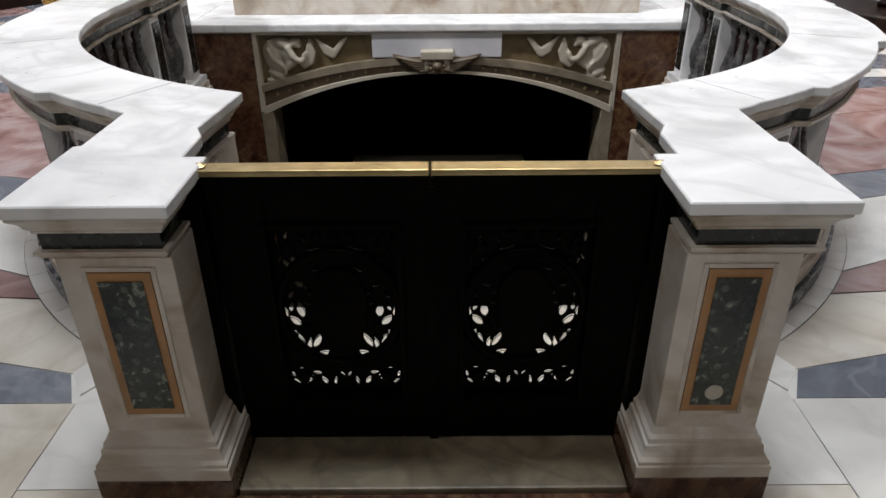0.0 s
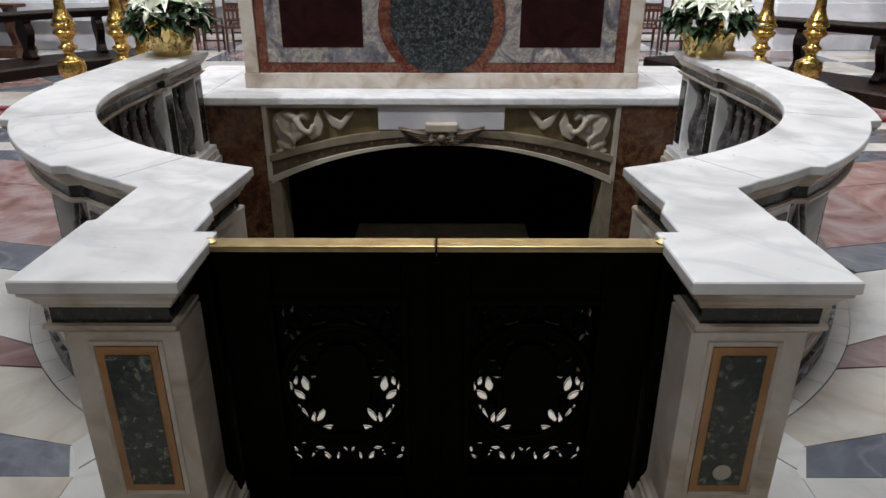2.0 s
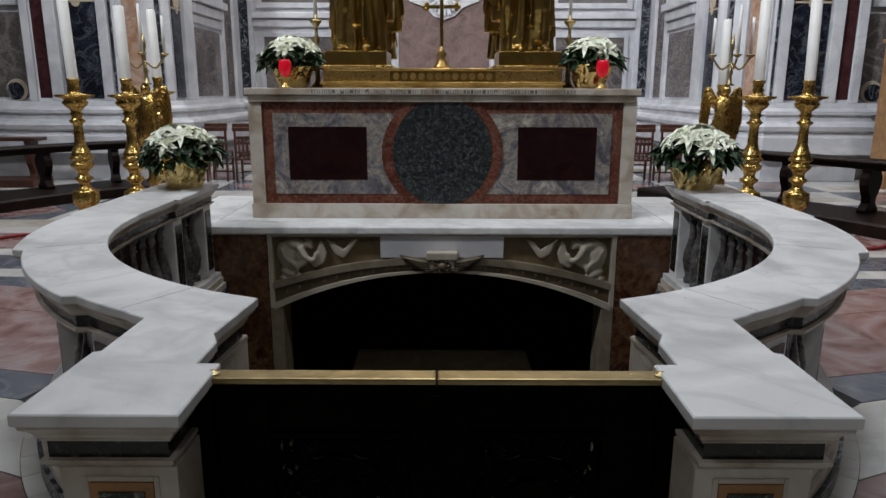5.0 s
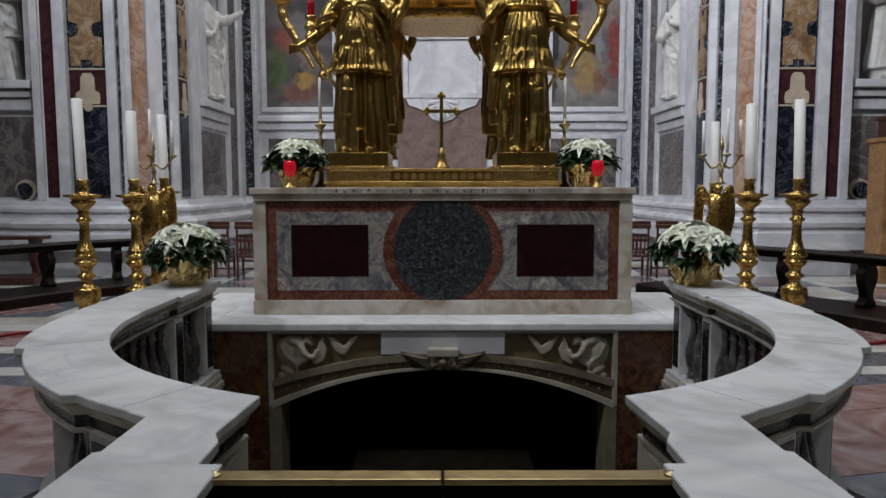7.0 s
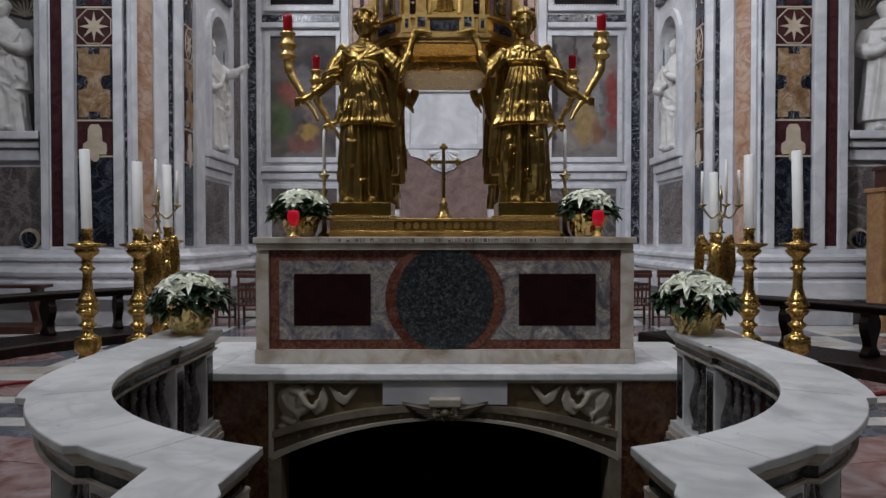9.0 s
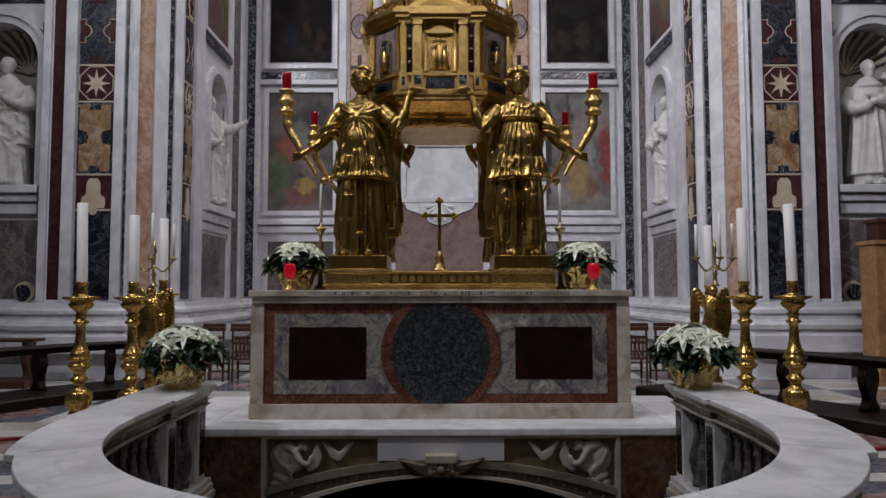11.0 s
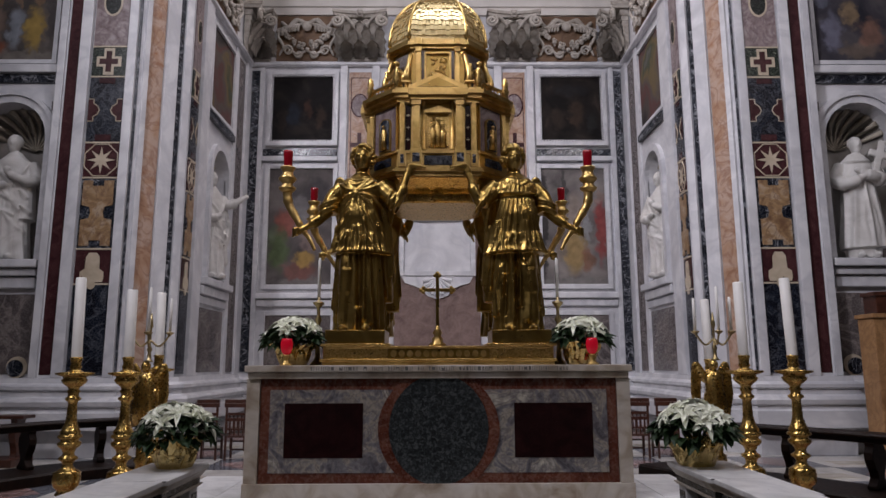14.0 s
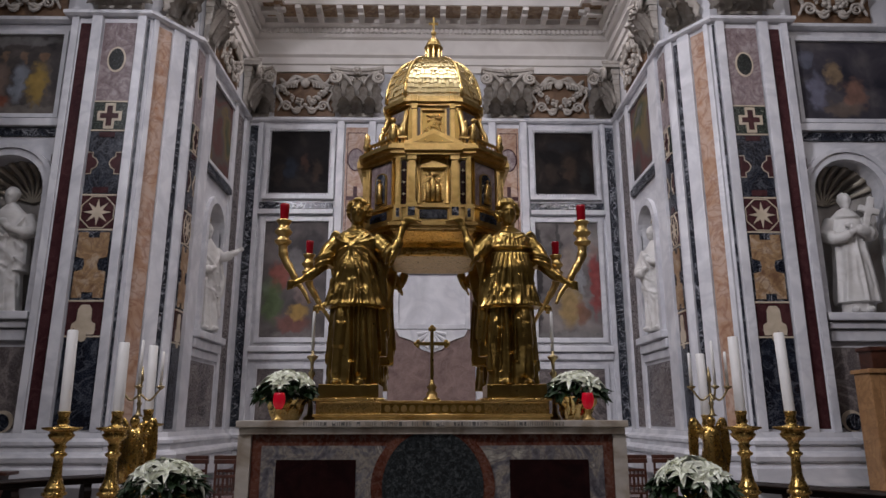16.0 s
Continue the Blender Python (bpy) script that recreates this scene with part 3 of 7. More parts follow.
def scallop(bm, uc, hw, zs, y):
    """The ribs of the shell in the niche head."""
    for k in range(1, 10):
        a = math.pi * k / 10
        path = []
        for j in range(7):
            e = math.pi / 2 * (1 - j / 6) * 0.96
            q = hw * 0.965
            path.append((uc + q * math.cos(a) * (j / 6), y + hw * 0.85 * 0.95 * math.sqrt(max(0.0, 1 - (j / 6) ** 2)), zs + q * math.sin(a) * (j / 6)))
        tube(bm, path, [0.012 + 0.05 * j / 6 for j in range(7)], 6)


def arch_frame(bm, uc, hw, w, zb, zs, y0, y1):
    n = 14
    outer = [(uc - (hw + w) * math.cos(math.pi * k / n), zs + (hw + w) * math.sin(math.pi * k / n)) for k in range(n + 1)]
    inner = [(uc - hw * math.cos(math.pi * k / n), zs + hw * math.sin(math.pi * k / n)) for k in range(n + 1)]
    prism(bm, [(uc - hw - w, zb)] + outer + [(uc + hw + w, zb), (uc + hw, zb)] + inner[::-1] + [(uc - hw, zb)], y0, y1, "y")


def frame_bars(u0, u1, z0, z1, w, y0, y1, bevel=0.012):
    return boxes((u0 - w, u0, y0, y1, z0 - w, z1 + w), (u1, u1 + w, y0, y1, z0 - w, z1 + w), (u0, u1, y0, y1, z1, z1 + w), (u0, u1, y0, y1, z0 - w, z0), bevel=bevel)


class Wall:
    """Fields and strips laid on one straight wall; side 1 or -1 turns the lengthwise measure round."""
    def __init__(self, name, m, side):
        self.name, self.m, self.side = name, m, side
        self.ob = None

    def body(self, bm, label="white veined marble wall with coloured inlay"):
        self.ob = tagged(part(self.name, bm, wall_marble), label, "wall", kind="structure")
        self.ob.matrix_world = self.m
        return self

    def span(self, u0, u1):
        return sorted((self.side * u0, self.side * u1))

    def strip(self, name, u0, u1, z0, z1, material, out=0.03, bevel=0.008, label=""):
        a, b = self.span(u0, u1)
        return part(name, boxes((a, b, -out, 0.02, z0, z1), bevel=bevel), material, self.ob, label)

    def border(self, name, u0, u1, z0, z1, w, material, out=0.08, label=""):
        a, b = self.span(u0, u1)
        return part(name, frame_bars(a, b, z0, z1, w, -out, 0.02), material, self.ob, label)


def disc(bm, uc, zc, ru, rz, y0, y1, n=24, power=1.0):
    prism(bm, [(uc + ru * math.cos(2 * math.pi * k / n), zc + rz * math.sin(2 * math.pi * k / n)) for k in range(n)], y0, y1, "y")
    return bm


def star(bm, uc, zc, r, y0, y1, n=8, ru=1.0):
    prism(bm, [(uc + ru * (r if k % 2 == 0 else r * 0.36) * math.cos(math.pi * k / n + math.pi / 2), zc + (r if k % 2 == 0 else r * 0.36) * math.sin(math.pi * k / n + math.pi / 2)) for k in range(2 * n)], y0, y1, "y")
    return bm


def inlay_column(w, u0, u1):
    """The stack of coloured marble inlays on a pier face, from plinth to capital."""
    c, h = w.side * (u0 + u1) / 2, abs(u1 - u0) / 2
    k = h / 0.37
    w.strip("marble_panel", u0, u1, 1.62, 3.46, blue_marble, 0.03)
    w.strip("marble_panel", u0, u1, 3.50, 4.20, porphyry, 0.03)
    bm = prism(bmesh.new(), [(c - 0.23 * k, 3.52), (c + 0.23 * k, 3.52), (c + 0.25 * k, 3.62), (c + 0.24 * k, 3.74), (c + 0.15 * k, 3.80), (c + 0.14 * k, 4.05), (c + 0.08 * k, 4.14), (c - 0.08 * k, 4.14), (c - 0.14 * k, 4.05), (c - 0.15 * k, 3.80), (c - 0.24 * k, 3.74), (c - 0.25 * k, 3.62)], -0.045, 0, "y")
    part("emblem", bm, ivory, w.ob, "ivory marble emblem")
    part("emblem_ring", disc(bmesh.new(), c, 3.47, 0.09 * k, 0.10, -0.05, 0), ivory, w.ob)
    w.strip("marble_panel", u0, u1, 4.24, 5.74, black_marble, 0.03)
    bm = prism(bmesh.new(), [(c - 0.325 * k, 4.285), (c - 0.12 * k, 4.285), (c - 0.12 * k, 4.40), (c + 0.12 * k, 4.40), (c + 0.12 * k, 4.285), (c + 0.325 * k, 4.285), (c + 0.325 * k, 4.84), (c + 0.16 * k, 4.88), (c + 0.13 * k, 5.0), (c + 0.16 * k, 5.12), (c + 0.325 * k, 5.16), (c + 0.325 * k, 5.695), (c + 0.12 * k, 5.695), (c + 0.12 * k, 5.58), (c - 0.12 * k, 5.58), (c - 0.12 * k, 5.695), (c - 0.325 * k, 5.695), (c - 0.325 * k, 5.16), (c - 0.16 * k, 5.12), (c - 0.13 * k, 5.0), (c - 0.16 * k, 4.88), (c - 0.325 * k, 4.84)], -0.05, 0, "y")
    part("carved_panel", bm, tan_marble, w.ob, "tan marble panel with a cusped outline")
    for q in (-1, 1):
        part("side_cusp", prism(bmesh.new(), [(c + q * k * (0.325 - 0.11 * math.sin(radians(v))), 5.0 - 0.13 * math.cos(radians(v))) for v in range(0, 181, 20)], -0.05, 0, "y"), blue_marble, w.ob)
    w.strip("marble_panel", u0, u1, 5.78, 6.52, porphyry, 0.03)
    part("star_inlay", star(bmesh.new(), c, 6.15, 0.30, -0.042, 0, 8, k), ivory, w.ob, "eight-pointed ivory marble star")
    a = 0.35
    octo = [(c + a * k * math.cos(math.pi / 4 * (j + 0.5)) / 0.924, 6.15 + a * math.sin(math.pi / 4 * (j + 0.5)) / 0.924) for j in range(8)]
    bm = bmesh.new()
    for j in range(8):
        p, q = octo[j], octo[(j + 1) % 8]
        tube(bm, [(p[0], -0.035, p[1]), (q[0], -0.035, q[1])], 0.014, 5)
    part("octagon_band", bm, ivory, w.ob)
    w.strip("marble_panel", u0, u1, 6.56, 8.02, blue_marble, 0.03)
    for s in (-1, 1):
        outline = [(c + s * p * k, q) for p, q in ((0.365, 7.52), (0.25, 7.52), (0.25, 7.42), (0.16, 7.36), (0.12, 7.27), (0.16, 7.18), (0.25, 7.12), (0.25, 7.02), (0.365, 7.02))]
        part("lobe", prism(bmesh.new(), outline, -0.040, 0, "y"), porphyry, w.ob)
        part("lobe_band", tube(bmesh.new(), [(p, -0.038, q) for p, q in outline], 0.014, 5), ivory, w.ob)
    w.strip("marble_bar", u0 + (u1 - u0) * 0.27, u1 - (u1 - u0) * 0.27, 6.58, 6.72, porphyry, 0.042)
    w.strip("marble_bar", u0 + (u1 - u0) * 0.27, u1 - (u1 - u0) * 0.27, 7.88, 8.00, porphyry, 0.042)
    w.strip("marble_panel", u0, u1, 8.06, 8.72, green_marble, 0.03)
    part("cross_band", plus(bmesh.new(), c, 8.39, 0.31, 0.31, 0.27 * k, 0.115, -0.04, 0), ivory, w.ob)
    part("cross_inlay", plus(bmesh.new(), c, 8.39, 0.24, 0.24, 0.2 * k, 0.06, -0.05, 0), porphyry, w.ob, "dark red marble cross")
    w.strip("marble_panel", u0, u1, 8.76, 10.72, pink_marble, 0.03)
    part("oval_band", disc(bmesh.new(), c, 9.78, 0.21 * k, 0.32, -0.040, 0), ivory, w.ob)
    part("oval_inlay", disc(bmesh.new(), c, 9.78, 0.17 * k, 0.27, -0.048, 0), frieze_marble, w.ob)
    for z in (3.48, 4.22, 5.76, 6.54, 8.04, 8.74):
        w.strip("fillet", u0, u1, z - 0.018, z + 0.018, ivory, 0.04, 0.004)


def saint(name, m, h, label, kind="monk"):
    """A robed marble figure with no features: a monk with a cross, a cloaked figure, or one that turns with an arm flung out."""
    bm = bmesh.new()
    rnd = random.Random(len(kind) * 7 + 1)
    if kind == "monk":
        drape(bm, [(0.16, 0, 0, 0.36, 0.27), (0.6, 0.01, 0, 0.31, 0.25), (1.0, 0, 0, 0.265, 0.22), (1.3, 0, 0, 0.27, 0.205), (1.5, 0, 0, 0.25, 0.17), (1.6, 0, 0, 0.15, 0.13), (1.68, 0, 0, 0.08, 0.09)],
              [([(6, 1.36), (10, 0.8), (12, 0.16)], 0.05, 0.045), ([(-26, 1.05), (-34, 0.5), (-38, 0.16)], 0.06, 0.04), ([(40, 1.1), (46, 0.6), (48, 0.16)], 0.05, 0.05), ([(-64, 1.2), (-66, 0.16)], 0.06, 0.04), ([(74, 1.2), (76, 0.16)], 0.06, 0.04)] + pleats(rnd, 16, 0.16, 1.0, 0.04, 0.022))
        drape(bm, [(0.0, 0, 0, 0.27, 0.2), (0.2, 0, 0, 0.29, 0.21)], pleats(rnd, 12, 0, 0.2, 0.04, 0.02), steps=10)
        for s in (-1, 1):
            tube(bm, curve_path([(s * 0.25, 0, 1.50), (s * 0.37, -0.05, 1.26), (s * 0.20, -0.24, 1.20 + 0.04 * s), (-s * 0.04, -0.29, 1.30 + 0.03 * s)]), [0.10] * 6 + [0.115] * 5 + [0.085] * 5 + [0.05] * 3, 12)
            ball(bm, (-s * 0.08, -0.29, 1.31 + 0.04 * s), (0.07, 0.04, 0.045), 2)
        m_cross = Matrix.Translation((0.30, -0.20, 1.52)) @ Euler((0, radians(18), 0)).to_matrix().to_4x4()
        for w, hh, z in ((0.055, 0.30, 0.0), (0.17, 0.05, 0.08)):
            bmesh.ops.create_cube(bm, size=2, matrix=m_cross @ Matrix.Translation((0, 0, z)) @ Matrix.Diagonal((w, 0.035, hh, 1)))
        drape(bm, [(1.50, 0, 0.0, 0.24, 0.18), (1.58, 0, -0.01, 0.20, 0.16), (1.67, 0, 0, 0.11, 0.11)], [([(-90, 1.55), (0, 1.52), (90, 1.55)], 0.04, 0.03)], steps=12)
    else:
        flung = kind == "turning figure"
        drape(bm, [(0.0, 0.02, 0, 0.31, 0.25), (0.4, 0.0, 0, 0.28, 0.23), (0.8, -0.02, 0, 0.27, 0.22), (1.1, 0, 0, 0.25, 0.2), (1.35, 0, 0, 0.27, 0.19), (1.52, 0, 0, 0.24, 0.16), (1.62, 0, 0, 0.13, 0.12), (1.68, 0, 0, 0.08, 0.09)],
              [([(-70, 1.45), (-20, 1.1), (40, 0.75)], 0.07, 0.06), ([(-80, 1.3), (-30, 0.9), (30, 0.5), (60, 0.42)], 0.06, 0.05), ([(60, 1.5), (20, 1.2), (-10, 1.05)], 0.05, 0.05), ([(-20, 0.9), (-28, 0.4), (-26, 0.0)], 0.06, 0.05), ([(24, 0.6), (28, 0.0)], 0.05, 0.05), ([(52, 0.5), (58, 0.0)], 0.06, 0.04)] + pleats(rnd, 18, 0.0, 0.9, 0.04, 0.028))
        drape(bm, [(0.62, 0.02, 0.02, 0.35, 0.26), (0.8, 0.0, 0.02, 0.34, 0.25), (1.1, 0, 0.02, 0.31, 0.22), (1.4, 0, 0.02, 0.29, 0.19), (1.56, 0, 0.01, 0.21, 0.15)], [([(-60, 1.5), (-10, 1.25), (50, 0.95)], 0.06, 0.05), ([(-80, 1.35), (-20, 1.0), (60, 0.72)], 0.06, 0.05), ([(-90, 1.1), (-40, 0.8), (20, 0.66)], 0.05, 0.04), ([(20, 1.3), (26, 0.9), (30, 0.66)], 0.08, -0.07)] + pleats(rnd, 12, 0.62, 1.3, 0.05, 0.03))
        reach = ((0.24, 0.0, 1.48), (0.33, -0.12, 1.38), (0.46, -0.24, 1.46), (0.56, -0.30, 1.54)) if flung else ((0.25, 0, 1.50), (0.36, -0.06, 1.24), (0.16, -0.25, 1.22), (-0.02, -0.29, 1.32))
        tube(bm, curve_path(reach), [0.10] * 6 + [0.09] * 5 + [0.06] * 5 + [0.045] * 3, 12)
        ball(bm, (reach[3][0] + 0.03, reach[3][1] - 0.01, reach[3][2] + 0.02), (0.06, 0.05, 0.05), 2)
        tube(bm, curve_path([(-0.25, 0, 1.50), (-0.38, -0.04, 1.22), (-0.22, -0.24, 1.05), (-0.05, -0.28, 1.10)]), [0.10] * 6 + [0.105] * 5 + [0.08] * 5 + [0.05] * 3, 12)
        ball(bm, (-0.03, -0.29, 1.11), (0.06, 0.05, 0.05), 2)
        if flung:
            tube(bm, curve_path([(0.30, 0.0, 1.45), (0.42, -0.02, 1.0), (0.30, -0.08, 0.6), (0.40, -0.04, 0.25)]), [0.06] * 6 + [0.09] * 6 + [0.07] * 6 + [0.03], 10)
    tilt = 0.03 if kind == "monk" else -0.03
    ball(bm, (tilt, -0.035, 1.81), (0.098, 0.115, 0.142), 3)
    ball(bm, (tilt, 0.015, 1.86), (0.112, 0.115, 0.11), 3)
    ball(bm, (tilt, -0.085, 1.73), (0.06, 0.055, 0.07), 2)
    ball(bm, (tilt, -0.145, 1.80), (0.018, 0.022, 0.035), 2)
    for s in (-1, 1):
        ball(bm, (s * 0.12, -0.24, 0.035), (0.055, 0.12, 0.05), 2)
    slim = 0.88 if kind == "monk" else 0.94
    bmesh.ops.transform(bm, matrix=Matrix.Diagonal((slim * h / 2.0, h / 2.0, h / 2.0, 1)), verts=bm.verts)
    ob = tagged(sculpted(part(name, bm, statue_stone), 0.0125 * h / 2.0, 1), label, "statue", "marble saints in the wall niches")
    ob.matrix_world = m
    return ob


for side, tag in ((1, "left"), (-1, "right")):
    # wall with a statue niche
    w = Wall("wall_niche_" + tag, pose(0, 14.55, 0), side)
    bm = bmesh.new()
    nc, nh = -9.38 * side, 0.80
    a, b = w.span(-8.33, -17.0)
    arch_wall(bm, a, b, -0.1, 19.2, nc, nh, 4.05, 6.75, 0, 0.35)
    w.body(bm)
    bm = bmesh.new()
    niche_shell(bm, nc, nh, 4.05, 6.75, 0.35)
    part("niche_hollow", bm, niche_stone, w.ob, "hollow of the niche, a darker grey-brown than the wall", True)
    bm = bmesh.new()
    scallop(bm, nc, nh, 6.75, 0.30)
    part("shell", bm, relief_stone, w.ob, "fluted shell in the niche head", True)
    bm = bmesh.new()
    arch_frame(bm, nc, nh, 0.24, 4.0, 6.75, -0.10, 0.03)
    arch_frame(bm, nc, nh + 0.16, 0.10, 4.0, 6.75, -0.15, 0.02)
    part("niche_surround", bm, wall_marble, w.ob)
    w.strip("niche_sill", -8.40, -10.7, 3.85, 4.02, wall_marble, 0.30, 0.03)
    w.strip("niche_sill", -8.45, -10.7, 3.68, 3.83, wall_marble, 0.20, 0.03)
    w.strip("niche_sill", -8.50, -10.7, 3.42, 3.66, wall_marble, 0.12, 0.03)
    w.strip("marble_panel", -8.52, -10.6, 1.64, 3.30, brown_marble, 0.02)
    part("roundel", disc(bmesh.new(), -8.74 * side, 1.78, 0.22, 0.22, -0.05, 0), ivory, w.ob)
    part("roundel_centre", disc(bmesh.new(), -8.77 * side, 1.76, 0.175, 0.175, -0.06, 0), black_marble, w.ob)
    w.strip("spandrel", -8.36, -8.55, 4.1, 7.6, brown_marble, 0.012)
    w.strip("dark_band", -8.36, -11.0, 8.02, 8.22, black_marble, 0.05)
    w.strip("ledge", -8.36, -11.0, 8.24, 8.42, wall_marble, 0.14, 0.02)
    w.strip("fresco", -8.60, -11.0, 8.55, 10.55, fresco_crowd if side > 0 else fresco_dusk, 0.03, label="faded fresco in muted colours")
    w.border("fresco_frame", -8.60, -11.0, 8.55, 10.55, 0.10, wall_marble, 0.10)
    saint("niche_statue", pose(nc, 14.80, 4.06, 0, 0, 12 * side), 2.90 if side > 0 else 2.85, "white marble cloaked figure standing in a shell-headed niche" if side > 0 else "white marble figure in a long robe holding a cross", "cloaked figure" if side > 0 else "monk")

    # pier face
    w = Wall("wall_pier_" + tag, pose(0, 14.25, 0), side)
    a, b = w.span(-6.54, -8.33)
    w.body(boxes((a, b, 0, 0.6, -0.1, 19.2)))
    w.strip("marble_strip", -7.86, -8.13, 1.62, 10.72, porphyry, 0.004, label="dark red porphyry strip")
    w.strip("marble_band", -8.16, -8.32, 1.56, 10.9, wall_marble, 0.06, 0.015)
    w.strip("marble_band", -7.60, -7.84, 1.56, 10.9, wall_marble, 0.10, 0.02)
    w.strip("marble_band", -6.60, -6.80, 1.56, 10.9, wall_marble, 0.10, 0.02)
    w.strip("thin_strip", -6.545, -6.59, 1.62, 10.8, black_marble, 0.03)
    inlay_column(w, -7.57, -6.83)

    # chamfered corner
    w = Wall("wall_corner_" + tag, pose(-6.54 * side, 14.25, 0, 0, 0, 55.56 * side), side)
    a, b = w.span(0, 1.273)
    w.body(boxes((a, b, 0, 0.5, -0.1, 19.2)))
    w.strip("marble_band", 0.06, 0.18, 1.56, 10.9, wall_marble, 0.08, 0.015)
    w.strip("marble_strip", 0.20, 0.56, 1.62, 10.75, peach_marble, 0.03, label="mottled peach marble strip")
    w.strip("marble_band", 0.58, 0.90, 1.56, 10.9, wall_marble, 0.08, 0.015)
    w.strip("marble_strip", 0.91, 1.045, 1.62, 10.75, black_marble, 0.03, label="black and white veined marble strip")
    w.strip("marble_band", 1.06, 1.25, 1.56, 10.9, wall_marble, 0.08, 0.015)

    # side wall of the arm
    w = Wall("wall_side_" + tag, pose(-5.78 * side, 15.3, 0, 0, 0, 90 * side), side)
    bm = bmesh.new()
    a, b = w.span(0, 5.0)
    nc, nh = 2.25 * side, 0.64
    arch_wall(bm, a, b, -0.1, 19.2, nc, nh, 4.0, 6.75, 0, 0.3)
    w.body(bm)
    bm = bmesh.new()
    niche_shell(bm, nc, nh, 4.0, 6.75, 0.3)
    part("niche_hollow", bm, niche_stone, w.ob, "hollow of the niche, a darker grey-brown than the wall", True)
    bm = bmesh.new()
    scallop(bm, nc, nh, 6.75, 0.25)
    part("shell", bm, relief_stone, w.ob, "fluted shell in the niche head", True)
    bm = bmesh.new()
    arch_frame(bm, nc, nh, 0.18, 3.9, 6.75, -0.10, 0.03)
    part("niche_surround", bm, wall_marble, w.ob)
    inlay_column(w, 0.04, 0.50)
    w.strip("marble_band", 0.54, 1.10, 1.56, 10.9, wall_marble, 0.10, 0.02)
    w.strip("marble_band", 3.25, 3.5, 1.56, 10.9, wall_marble, 0.06, 0.02)
    w.strip("marble_band", 4.3, 4.95, 1.56, 10.9, wall_marble, 0.08, 0.02)
    w.strip("marble_strip", 3.6, 4.2, 1.62, 10.7, brown_marble, 0.03)
    w.strip("niche_sill", 1.12, 3.23, 3.74, 3.92, wall_marble, 0.26, 0.03)
    w.strip("niche_sill", 1.14, 3.22, 3.50, 3.72, wall_marble, 0.16, 0.03)
    w.strip("niche_sill", 1.16, 3.20, 3.28, 3.48, wall_marble, 0.08, 0.03)
    w.strip("marble_panel", 1.16, 3.15, 1.64, 3.2, brown_marble, 0.02)
    w.strip("ledge", 1.12, 3.23, 7.96, 8.14, black_marble, 0.12, 0.02)
    w.strip("fresco", 1.25, 3.05, 8.3, 10.5, fresco_a, 0.03, label="faded fresco in muted colours")
    w.border("fresco_frame", 1.25, 3.05, 8.3, 10.5, 0.10, wall_marble, 0.09)
    saint("niche_statue", pose((-5.78 - 0.16) * side, 17.55, 4.01, 0, 0, 60 * side), 2.9, "white marble figure in flowing robes in a side niche", "turning figure" if side > 0 else "cloaked figure")

